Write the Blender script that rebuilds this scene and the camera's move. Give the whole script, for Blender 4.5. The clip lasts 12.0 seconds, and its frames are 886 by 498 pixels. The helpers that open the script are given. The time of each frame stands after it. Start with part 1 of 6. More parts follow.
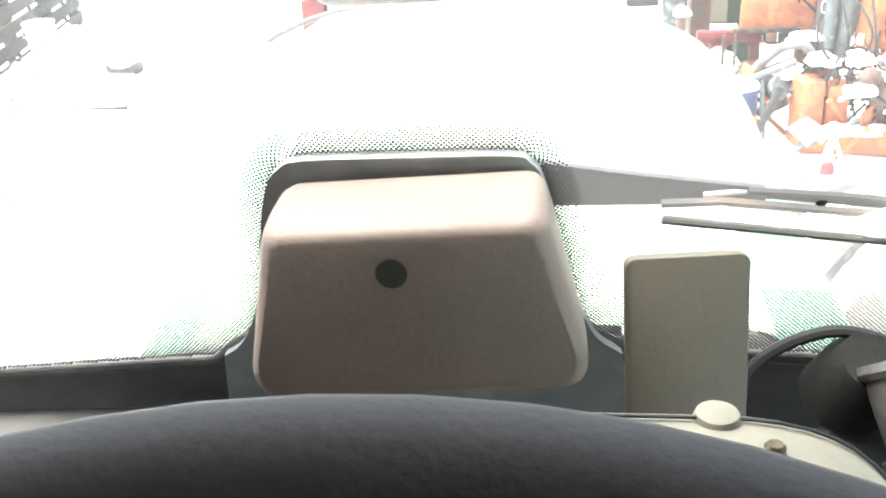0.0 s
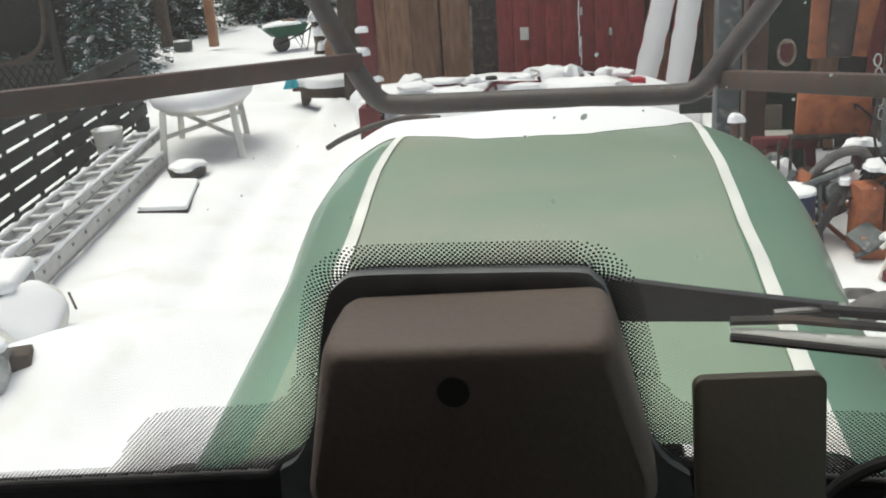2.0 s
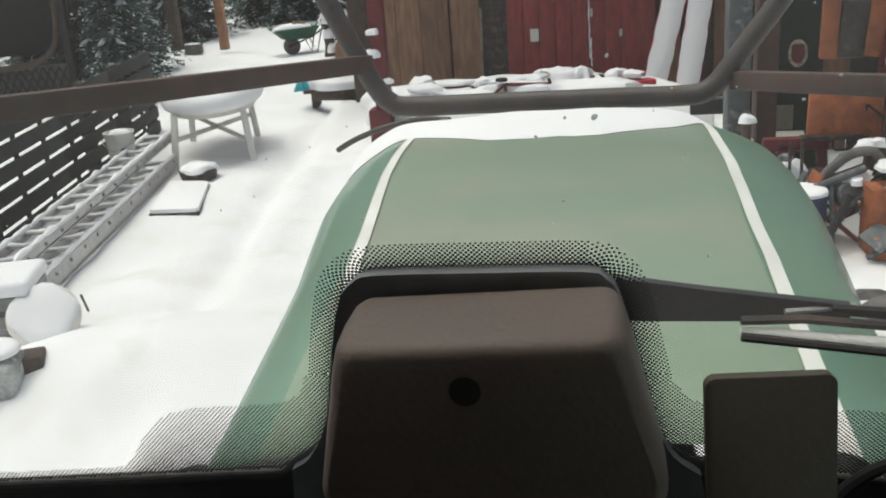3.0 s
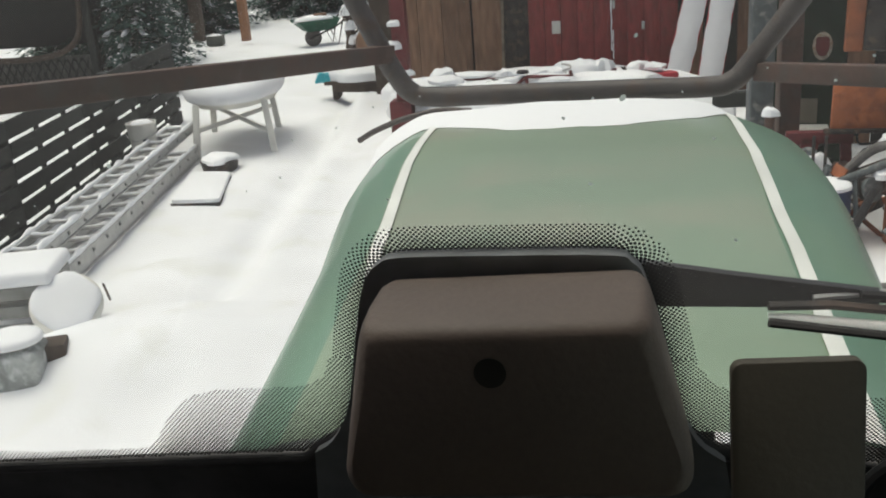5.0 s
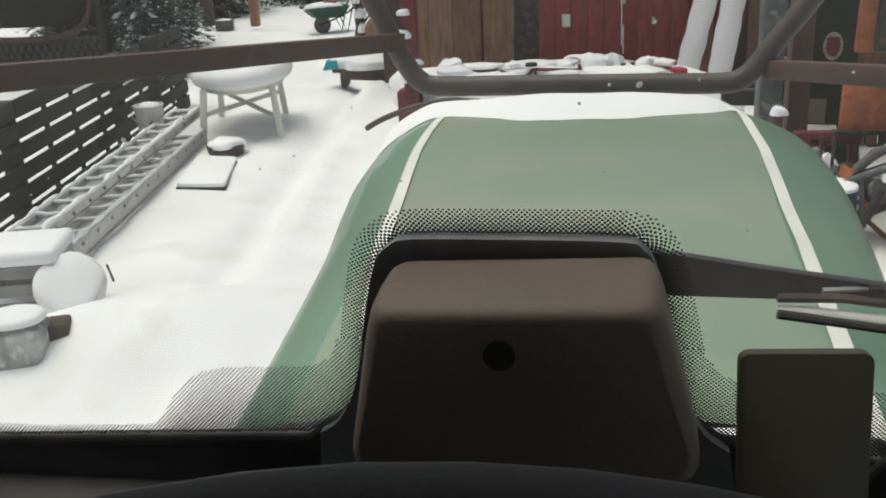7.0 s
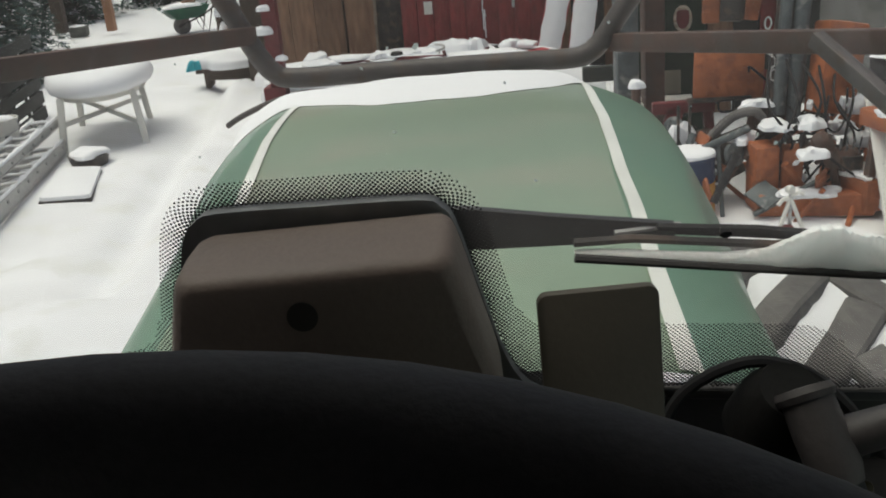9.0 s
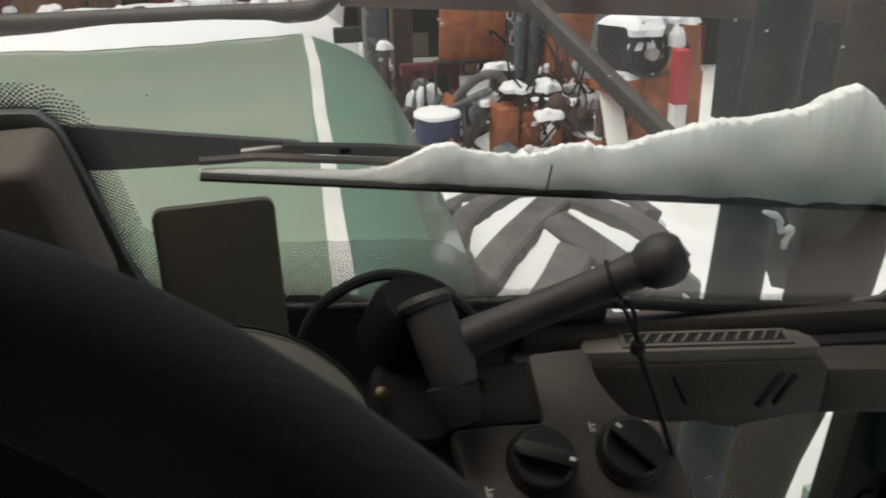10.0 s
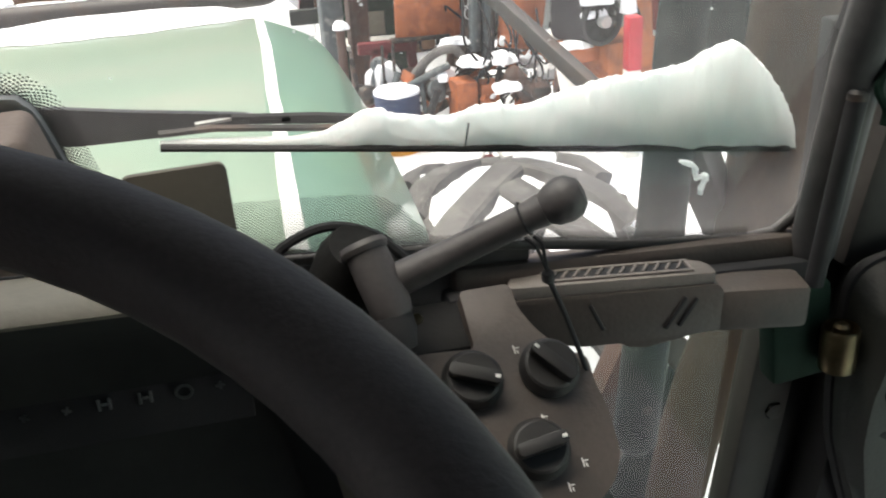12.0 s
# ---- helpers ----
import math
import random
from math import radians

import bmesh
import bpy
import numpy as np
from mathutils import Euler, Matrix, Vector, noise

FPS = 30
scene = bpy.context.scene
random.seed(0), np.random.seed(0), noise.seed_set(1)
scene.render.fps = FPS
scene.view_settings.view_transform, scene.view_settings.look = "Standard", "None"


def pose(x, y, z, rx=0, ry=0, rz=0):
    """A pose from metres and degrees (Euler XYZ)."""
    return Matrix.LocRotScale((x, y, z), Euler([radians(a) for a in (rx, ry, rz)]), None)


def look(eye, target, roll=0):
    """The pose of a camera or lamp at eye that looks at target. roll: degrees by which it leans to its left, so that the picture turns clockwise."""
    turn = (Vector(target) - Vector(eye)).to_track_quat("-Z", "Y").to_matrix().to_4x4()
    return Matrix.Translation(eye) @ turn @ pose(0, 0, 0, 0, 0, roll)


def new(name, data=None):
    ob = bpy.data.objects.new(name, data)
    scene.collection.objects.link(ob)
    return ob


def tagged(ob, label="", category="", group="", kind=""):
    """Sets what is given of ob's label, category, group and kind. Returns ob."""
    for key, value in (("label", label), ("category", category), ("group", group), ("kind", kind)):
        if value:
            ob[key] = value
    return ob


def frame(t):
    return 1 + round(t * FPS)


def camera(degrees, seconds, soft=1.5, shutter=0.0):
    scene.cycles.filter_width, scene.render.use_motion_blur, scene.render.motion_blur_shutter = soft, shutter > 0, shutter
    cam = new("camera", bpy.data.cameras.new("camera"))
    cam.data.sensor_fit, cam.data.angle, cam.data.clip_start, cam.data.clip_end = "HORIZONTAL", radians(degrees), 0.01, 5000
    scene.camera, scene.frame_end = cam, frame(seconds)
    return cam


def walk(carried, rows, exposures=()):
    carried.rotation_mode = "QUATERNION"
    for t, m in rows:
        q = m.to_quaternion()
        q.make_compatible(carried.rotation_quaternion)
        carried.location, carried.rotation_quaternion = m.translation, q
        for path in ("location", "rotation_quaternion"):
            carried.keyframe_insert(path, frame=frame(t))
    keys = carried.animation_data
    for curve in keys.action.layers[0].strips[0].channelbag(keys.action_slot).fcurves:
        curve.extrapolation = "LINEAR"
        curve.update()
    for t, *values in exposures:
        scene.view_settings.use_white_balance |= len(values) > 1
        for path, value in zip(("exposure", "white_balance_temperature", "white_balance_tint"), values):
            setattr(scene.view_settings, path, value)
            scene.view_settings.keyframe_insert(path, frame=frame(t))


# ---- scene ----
cam = camera(48.6, 12.0, 1.9, 0.16)

PATH = [
    (0, (0.141, 0.157, 2.381), (-0.05, 1.956, 1.528), -3.5),
    (0.2, (0.14, 0.154, 2.385), (-0.078, 1.973, 1.582), -3.8),
    (0.3, (0.139, 0.156, 2.389), (-0.088, 1.984, 1.61), -3.8),
    (0.5, (0.138, 0.16, 2.393), (-0.095, 2.005, 1.657), -3.6),
    (1, (0.132, 0.164, 2.393), (-0.15, 2.033, 1.739), -3.9),
    (1.5, (0.136, 0.165, 2.388), (-0.152, 2.036, 1.743), -4.3),
    (2, (0.135, 0.166, 2.385), (-0.159, 2.033, 1.732), -4.1),
    (2.5, (0.135, 0.163, 2.385), (-0.171, 2.03, 1.734), -4.3),
    (3, (0.135, 0.163, 2.385), (-0.18, 2.029, 1.737), -4.4),
    (3.5, (0.134, 0.162, 2.381), (-0.197, 2.022, 1.725), -4.1),
    (5.5, (0.13, 0.162, 2.378), (-0.232, 2.014, 1.716), -4.3),
    (6, (0.128, 0.162, 2.376), (-0.239, 2.01, 1.706), -3.6),
    (6.5, (0.127, 0.16, 2.376), (-0.234, 2.008, 1.702), -2.9),
    (8.5, (0.139, 0.153, 2.373), (-0.199, 2.001, 1.687), -3.7),
    (8.7, (0.155, 0.146, 2.371), (-0.063, 2.01, 1.681), -4.3),
    (8.8, (0.165, 0.146, 2.364), (-0.011, 2.016, 1.677), -4.8),
    (8.9, (0.172, 0.143, 2.364), (0.023, 2.011, 1.665), -5.0),
    (9, (0.174, 0.141, 2.364), (0.045, 2.007, 1.657), -5.1),
    (9.2, (0.176, 0.142, 2.363), (0.039, 2.01, 1.661), -5.2),
    (9.5, (0.181, 0.131, 2.359), (0.091, 1.999, 1.65), -5.4),
    (9.7, (0.212, 0.12, 2.347), (0.272, 1.971, 1.593), -5.0),
    (9.8, (0.227, 0.115, 2.342), (0.389, 1.952, 1.566), -4.0),
    (9.9, (0.241, 0.113, 2.342), (0.511, 1.925, 1.541), -2.0),
    (10, (0.255, 0.114, 2.337), (0.595, 1.916, 1.54), -0.9),
    (10.2, (0.275, 0.093, 2.338), (0.728, 1.869, 1.537), -0.8),
    (10.5, (0.298, 0.075, 2.328), (0.808, 1.819, 1.492), -1.9),
    (11, (0.316, 0.055, 2.32), (0.885, 1.741, 1.408), -2.7),
    (11.5, (0.305, 0.016, 2.336), (0.84, 1.722, 1.439), -3.4),
    (12, (0.262, 0.014, 2.356), (0.655, 1.786, 1.515), -3.2),
]
EXPOSURES = [(0.0, 3.4, 6250, 3), (0.2, 2.75, 6250, 3), (0.5, 1.6, 6350, 4), (1.0, 0.8, 6350, 4), (1.5, 0.5, 6350, 4), (2.5, 0.2, 6350, 4), (5.5, 0.05, 6450, 4), (8.5, 0.0, 6420, 4), (9.0, -0.08, 6420, 4), (9.5, 0.06, 6400, 4), (10.0, 0.15, 6600, 6), (10.2, 0.2, 6700, 7), (10.5, 0.38, 6600, 6), (11.0, 0.78, 6600, 3), (11.5, 1.15, 6500, 5), (12.0, 1.4, 6450, 7)]
walk(cam, [(t, look(eye, target, roll)) for t, eye, target, roll in PATH], EXPOSURES)

# ---- light ----
world = bpy.data.worlds.new("world")
scene.world = world
world.use_nodes = True
wn = world.node_tree
sky = wn.nodes.new("ShaderNodeTexSky")
sky.sky_type = "NISHITA"
sky.sun_disc = False
sky.sun_elevation, sky.sun_rotation = radians(75), radians(-75)
sky.air_density, sky.dust_density, sky.ozone_density = 0.7, 9.0, 0.5
wn.links.new(sky.outputs[0], wn.nodes["Background"].inputs[0])
wn.nodes["Background"].inputs[1].default_value = 0.105
sun = new("sun", bpy.data.lights.new("sun", "SUN"))
sun.data.energy, sun.data.angle, sun.data.color = 0.9, radians(50), (1.0, 0.99, 0.96)
sun.matrix_world = look((-3.5, 4 + 1, 14), (0, 4, 0))


# ---- materials ----
def material(name, color, rough=0.6, metal=0.0, vary=0.25, scale=8.0, bump=0.15, second=None, amount=0.5, fine=60.0, coat=0.0, spec=0.5, by_object=0.0, stretch=(1, 1, 1)):
    """Colour with variation at two scales, an optional second colour in patches, and fine relief."""
    m = bpy.data.materials.new(name)
    m.use_nodes = True
    n, link = m.node_tree.nodes, m.node_tree.links.new
    b = n["Principled BSDF"]
    tc = n.new("ShaderNodeTexCoord")
    mp = n.new("ShaderNodeMapping")
    mp.inputs["Scale"].default_value = stretch
    link(tc.outputs["Object"], mp.inputs[0])
    big, small = n.new("ShaderNodeTexNoise"), n.new("ShaderNodeTexNoise")
    big.inputs["Scale"].default_value, small.inputs["Scale"].default_value = scale, fine
    big.inputs["Detail"].default_value, small.inputs["Detail"].default_value = 5, 3
    link(mp.outputs[0], big.inputs["Vector"]), link(mp.outputs[0], small.inputs["Vector"])
    ramp = n.new("ShaderNodeValToRGB")
    ramp.color_ramp.elements[0].position, ramp.color_ramp.elements[1].position = 0.35, 0.68
    dark = tuple(c * (1 - vary) for c in color)
    light = tuple(min(1.0, c * (1 + vary * 0.6)) for c in color)
    ramp.color_ramp.elements[0].color, ramp.color_ramp.elements[1].color = (*dark, 1), (*light, 1)
    link(big.outputs[0], ramp.inputs[0])
    out = ramp.outputs[0]
    grain = n.new("ShaderNodeMix")
    grain.data_type, grain.blend_type = "RGBA", "OVERLAY"
    grain.inputs["Factor"].default_value = min(0.6, vary)
    link(out, grain.inputs[6]), link(small.outputs[0], grain.inputs[7])
    out = grain.outputs[2]
    if second:
        spots = n.new("ShaderNodeTexNoise")
        spots.inputs["Scale"].default_value, spots.inputs["Detail"].default_value = scale * 1.7, 8
        link(mp.outputs[0], spots.inputs["Vector"])
        cut = n.new("ShaderNodeValToRGB")
        cut.color_ramp.elements[0].position, cut.color_ramp.elements[1].position = 0.62 - 0.25 * amount, 0.74 - 0.25 * amount
        link(spots.outputs[0], cut.inputs[0])
        mx = n.new("ShaderNodeMix")
        mx.data_type = "RGBA"
        link(cut.outputs[0], mx.inputs["Factor"]), link(out, mx.inputs[6])
        mx.inputs[7].default_value = (*second, 1)
        out = mx.outputs[2]
    if by_object:
        info, hsv = n.new("ShaderNodeObjectInfo"), n.new("ShaderNodeHueSaturation")
        mr = n.new("ShaderNodeMapRange")
        mr.inputs["To Min"].default_value, mr.inputs["To Max"].default_value = 1 - by_object, 1 + by_object
        link(info.outputs["Random"], mr.inputs[0]), link(mr.outputs[0], hsv.inputs["Value"]), link(out, hsv.inputs["Color"])
        out = hsv.outputs[0]
    link(out, b.inputs["Base Color"])
    b.inputs["Metallic"].default_value = metal
    b.inputs["Specular IOR Level"].default_value = spec
    b.inputs["Coat Weight"].default_value = coat
    rr = n.new("ShaderNodeMapRange")
    rr.inputs["To Min"].default_value, rr.inputs["To Max"].default_value = max(0.03, rough - 0.1), min(1.0, rough + 0.12)
    link(big.outputs[0], rr.inputs[0]), link(rr.outputs[0], b.inputs["Roughness"])
    if bump:
        bp = n.new("ShaderNodeBump")
        bp.inputs["Strength"].default_value, bp.inputs["Distance"].default_value = bump, 0.004
        link(small.outputs[0], bp.inputs["Height"]), link(bp.outputs[0], b.inputs["Normal"])
    return m


def glass_material(name, tint, gloss_rough=0.02, haze=0.0):
    """A thin clear pane: straight through, with a Fresnel gloss and a pale veiling film."""
    m = bpy.data.materials.new(name)
    m.use_nodes = True
    n, link = m.node_tree.nodes, m.node_tree.links.new
    n.remove(n["Principled BSDF"])
    clear, gloss, mix, fres = (n.new("ShaderNodeBsdf" + k) if k != "MixShader" else n.new("ShaderNodeMixShader") for k in ("Transparent", "Glossy", "MixShader", "Transparent"))
    n.remove(fres)
    fres = n.new("ShaderNodeFresnel")
    fres.inputs[0].default_value = 1.45
    clear.inputs[0].default_value = (*tint, 1)
    gloss.inputs["Roughness"].default_value = gloss_rough
    link(fres.outputs[0], mix.inputs[0]), link(clear.outputs[0], mix.inputs[1]), link(gloss.outputs[0], mix.inputs[2])
    if haze:
        # film lays grime and veiling glare over the view as one pale layer
        film_noise, film, rng = n.new("ShaderNodeTexNoise"), n.new("ShaderNodeBsdfTranslucent"), n.new("ShaderNodeMapRange")
        tc, add = n.new("ShaderNodeTexCoord"), n.new("ShaderNodeMixShader")
        film_noise.inputs["Scale"].default_value, film_noise.inputs["Detail"].default_value = 5.0, 6
        link(tc.outputs["Object"], film_noise.inputs["Vector"])
        rng.inputs["From Min"].default_value, rng.inputs["From Max"].default_value = 0.3, 0.7
        rng.inputs["To Min"].default_value, rng.inputs["To Max"].default_value = haze * 0.7, haze * 1.3
        film.inputs[0].default_value = (0.93, 0.89, 0.86, 1)
        # a stronger veil towards the lower right, below the blade
        sep, low, side, both, total = n.new("ShaderNodeSeparateXYZ"), n.new("ShaderNodeMapRange"), n.new("ShaderNodeMapRange"), n.new("ShaderNodeMath"), n.new("ShaderNodeMath")
        low.interpolation_type = side.interpolation_type = "SMOOTHSTEP"
        low.inputs["From Min"].default_value, low.inputs["From Max"].default_value, low.inputs["To Min"].default_value, low.inputs["To Max"].default_value = 2.0, 2.12, 0.075, 0.0
        side.inputs["From Min"].default_value, side.inputs["From Max"].default_value = 0.25, 0.45
        both.operation, total.operation = "MULTIPLY", "ADD"
        link(tc.outputs["Object"], sep.inputs[0]), link(sep.outputs[2], low.inputs[0]), link(sep.outputs[0], side.inputs[0])
        link(low.outputs[0], both.inputs[0]), link(side.outputs[0], both.inputs[1]), link(both.outputs[0], total.inputs[0])
        link(film_noise.outputs[0], rng.inputs[0]), link(rng.outputs[0], total.inputs[1]), link(total.outputs[0], add.inputs[0])
        link(mix.outputs[0], add.inputs[1]), link(film.outputs[0], add.inputs[2])
        link(add.outputs[0], n["Material Output"].inputs[0])
    else:
        link(mix.outputs[0], n["Material Output"].inputs[0])
    return m


SNOW = material("snow", (0.86, 0.87, 0.89), 0.75, vary=0.05, scale=1.3, fine=45, bump=0.5, spec=0.25)
SNOW_FINE = material("snow_clump", (0.84, 0.87, 0.87), 0.75, vary=0.06, scale=30, fine=260, bump=0.5, spec=0.25)
SNOW_CLUMP = material("snow_heap_thin", (0.76, 0.79, 0.78), 0.8, vary=0.05, scale=22, fine=330, bump=0.2, spec=0.2)
SNOW_CLUMP.node_tree.nodes["Principled BSDF"].inputs["Subsurface Weight"].default_value = 0.7
SNOW_CLUMP.node_tree.nodes["Principled BSDF"].inputs["Subsurface Radius"].default_value = (0.018, 0.021, 0.021)
SNOW_CLUMP.node_tree.nodes["Principled BSDF"].inputs["Subsurface Scale"].default_value = 1.0
# greyer patches for tread marks, also standing in for shade near the tractor
GROUND_SNOW = material("trodden_snow", (0.84, 0.85, 0.87), 0.75, vary=0.06, scale=1.3, fine=38, bump=0.6, spec=0.25, second=(0.76, 0.77, 0.76), amount=0.3)
MARKER_RED = material("marker_red", (0.42, 0.03, 0.045), 0.5, vary=0.15, scale=8, bump=0.06)
tree = SNOW_FINE.node_tree
lit = tree.nodes.new("ShaderNodeBsdfTranslucent")
lit.inputs[0].default_value = (0.82, 0.88, 0.87, 1)
both = tree.nodes.new("ShaderNodeMixShader")
both.inputs[0].default_value = 0.5
tree.links.new(tree.nodes["Principled BSDF"].outputs[0], both.inputs[1])
tree.links.new(lit.outputs[0], both.inputs[2])
tree.links.new(both.outputs[0], tree.nodes["Material Output"].inputs[0])
HOOD = material("faded_green_paint", (0.255, 0.335, 0.24), 0.36, vary=0.08, scale=1.6, fine=25, bump=0.02, second=(0.30, 0.335, 0.25), amount=0.5, coat=0.3)
HOOD_SIDE = material("green_paint", (0.165, 0.285, 0.21), 0.38, vary=0.1, scale=1.6, fine=25, bump=0.02, second=(0.19, 0.31, 0.215), amount=0.4, coat=0.3)
STRIPE_WORN = material("dirty_white_enamel", (0.42, 0.37, 0.30), 0.55, vary=0.3, scale=30, bump=0.06, second=(0.25, 0.16, 0.10), amount=0.5)
STRIPE = material("cream_stripe", (0.80, 0.81, 0.77), 0.5, vary=0.1, scale=9, bump=0.05)
BLACK = material("black_rubber", (0.013, 0.013, 0.014), 0.75, vary=0.3, scale=20, bump=0.1)
WHEEL = material("steering_rim_plastic", (0.088, 0.078, 0.071), 0.62, vary=0.2, scale=18, fine=500, bump=0.09, spec=0.35)
DARK = material("dark_plastic", (0.011, 0.011, 0.0105), 0.8, vary=0.3, scale=14, fine=160, bump=0.15, spec=0.25)
SEAL = material("grey_seal", (0.05, 0.048, 0.046), 0.7, vary=0.3, scale=20, bump=0.1)
FACE = material("instrument_black", (0.026, 0.028, 0.026), 0.7, vary=0.25, scale=16, bump=0.08, spec=0.25)
COVER = material("brown_grey_plastic", (0.132, 0.103, 0.086), 0.62, vary=0.12, scale=10, fine=240, bump=0.14)
PANEL = material("taupe_plastic", (0.072, 0.058, 0.049), 0.6, vary=0.15, scale=12, fine=240, bump=0.14, second=(0.062, 0.053, 0.046), amount=0.25)
BEIGE = material("beige_plastic", (0.165, 0.153, 0.117), 0.6, vary=0.1, scale=10, fine=200, bump=0.1)
# paler plastic, raised further for the light that falls beside the glass
VENT = material("pale_taupe_plastic", (0.17, 0.148, 0.13), 0.55, vary=0.12, scale=14, fine=240, bump=0.12)
CARD = material("khaki_plastic", (0.070, 0.062, 0.047), 0.6, vary=0.08, scale=12, fine=200, bump=0.08)
KNOB = material("knob_black", (0.017, 0.016, 0.015), 0.5, vary=0.25, scale=40, bump=0.06)
MARK = material("white_print", (0.75, 0.74, 0.7), 0.6, vary=0.1, scale=50, bump=0)
DIM_MARK = material("dim_grey_print", (0.10, 0.105, 0.10), 0.6, vary=0.3, scale=60, bump=0)
LEVER = material("lever_grey", (0.050, 0.046, 0.045), 0.55, vary=0.2, scale=30, fine=200, bump=0.12)
BRASS = material("yellowed_steel", (0.12, 0.095, 0.055), 0.35, metal=0.9, vary=0.3, scale=60, bump=0.05)
PILLAR = material("brown_grey_paint", (0.034, 0.030, 0.026), 0.65, vary=0.2, scale=9, bump=0.08, second=(0.03, 0.027, 0.024), amount=0.3)
GREENMETAL = material("dark_green_paint", (0.009, 0.026, 0.016), 0.75, spec=0.2, vary=0.25, scale=12, bump=0.06)
LATCH = material("grey_green_plastic", (0.0165, 0.0185, 0.015), 0.65, vary=0.12, scale=10, fine=220, bump=0.14)
PALE = material("pale_green_paint", (0.42, 0.55, 0.47), 0.5, vary=0.12, scale=7, bump=0.05, second=(0.6, 0.66, 0.62), amount=0.4)
PIPE = material("worn_grey_pipe", (0.068, 0.059, 0.056), 0.55, metal=0.1, vary=0.25, scale=9, bump=0.12, second=(0.07, 0.05, 0.04), amount=0.4)
RUST = material("rusty_brown_steel", (0.085, 0.047, 0.036), 0.7, vary=0.25, scale=7, bump=0.15, second=(0.07, 0.05, 0.042), amount=0.5)
TAN = material("tan_weathered_post", (0.050, 0.034, 0.023), 0.8, spec=0.25, vary=0.2, scale=6, bump=0.25, second=(0.036, 0.026, 0.019), amount=0.35, stretch=(4, 4, 1.5))
COWL = material("grey_cowl", (0.19, 0.20, 0.205), 0.6, vary=0.15, scale=15, bump=0.05)
ARM = material("dark_grey_arm", (0.036, 0.036, 0.037), 0.5, vary=0.2, scale=20, bump=0.06)
POST_STEEL = material("dark_blue_grey_steel", (0.015, 0.021, 0.022), 0.7, spec=0.3, vary=0.3, scale=9, bump=0.15, second=(0.034, 0.038, 0.038), amount=0.3)
STEEL = material("blue_grey_steel", (0.085, 0.1, 0.105), 0.55, metal=0.2, vary=0.25, scale=9, bump=0.12, second=(0.2, 0.2, 0.2), amount=0.25)
DARKSTEEL = material("dark_teal_steel", (0.014, 0.019, 0.020), 0.75, spec=0.25, vary=0.2, scale=3, fine=9, bump=0.03)
ORANGE = material("worn_orange_paint", (0.35, 0.106, 0.038), 0.62, vary=0.3, scale=6, bump=0.12, second=(0.22, 0.07, 0.03), amount=0.45, by_object=0.2)
MACHINE = material("oily_black_iron", (0.035, 0.032, 0.03), 0.5, metal=0.3, vary=0.4, scale=9, bump=0.2, second=(0.09, 0.06, 0.045), amount=0.4)
RED = material("dark_red_board", (0.24, 0.034, 0.034), 0.6, vary=0.25, scale=3, bump=0.15, second=(0.16, 0.028, 0.026), amount=0.4, by_object=0.1, stretch=(5, 5, 1))
REDMETAL = material("red_paint", (0.13, 0.015, 0.018), 0.55, vary=0.2, scale=8, bump=0.08, second=(0.08, 0.015, 0.015), amount=0.3)
BROWN = material("brown_board", (0.20, 0.112, 0.068), 0.7, vary=0.3, scale=3, bump=0.2, by_object=0.25, stretch=(6, 6, 1))
DARKWOOD = material("dark_stained_wood", (0.016, 0.020, 0.018), 0.8, vary=0.3, scale=5, bump=0.25, by_object=0.25, stretch=(1, 1, 8))
WOOD = material("orange_brown_wood", (0.30, 0.145, 0.075), 0.7, vary=0.25, scale=4, bump=0.2, stretch=(6, 6, 1))
BARE = material("pale_bare_wood", (0.20, 0.165, 0.125), 0.8, vary=0.3, scale=12, bump=0.2)
ALU = material("aluminium", (0.47, 0.47, 0.46), 0.42, metal=0.55, vary=0.15, scale=12, bump=0.08)
WHITE = material("white_plastic", (0.72, 0.71, 0.66), 0.5, vary=0.08, scale=7, bump=0.06)
BLUE = material("blue_plastic", (0.018, 0.038, 0.095), 0.5, vary=0.2, scale=8, bump=0.08)
YELLOW = material("yellow_orange_plate", (0.62, 0.30, 0.05), 0.5, vary=0.15, scale=12, bump=0.05)
GREEN = material("wheelbarrow_green", (0.03, 0.14, 0.09), 0.5, vary=0.2, scale=6, bump=0.08)
TURQ = material("turquoise_plastic", (0.05, 0.42, 0.50), 0.5, vary=0.15, scale=8, bump=0.1)
BARK = material("spruce_bark", (0.07, 0.052, 0.04), 0.9, vary=0.3, scale=9, bump=0.5, stretch=(3, 3, 1))
NEEDLE = material("spruce_needles", (0.060, 0.108, 0.092), 0.8, vary=0.35, scale=3, bump=0.2, fine=30)
DULL_GREY = material("dull_grey", (0.085, 0.09, 0.08), 0.8, vary=0.25, scale=5, bump=0.15)
MOTTLED = material("mottled_concrete", (0.42, 0.44, 0.42), 0.9, vary=0.35, scale=9, bump=0.35, second=(0.60, 0.62, 0.61), amount=0.45)
CONCRETE = material("grey_concrete", (0.3, 0.3, 0.28), 0.85, vary=0.2, scale=7, bump=0.3)
TYRE = material("tyre_rubber", (0.135, 0.127, 0.123), 0.85, vary=0.25, scale=8, bump=0.3, second=(0.17, 0.16, 0.15), amount=0.35)
GLASS = glass_material("window_glass", (0.93, 0.965, 0.94), 0.02, 0.044)
DOOR_GLASS = glass_material("door_glass", (0.56, 0.69, 0.62), 0.02)
LOWER_GLASS = glass_material("lower_glass", (0.76, 0.80, 0.76), 0.02)
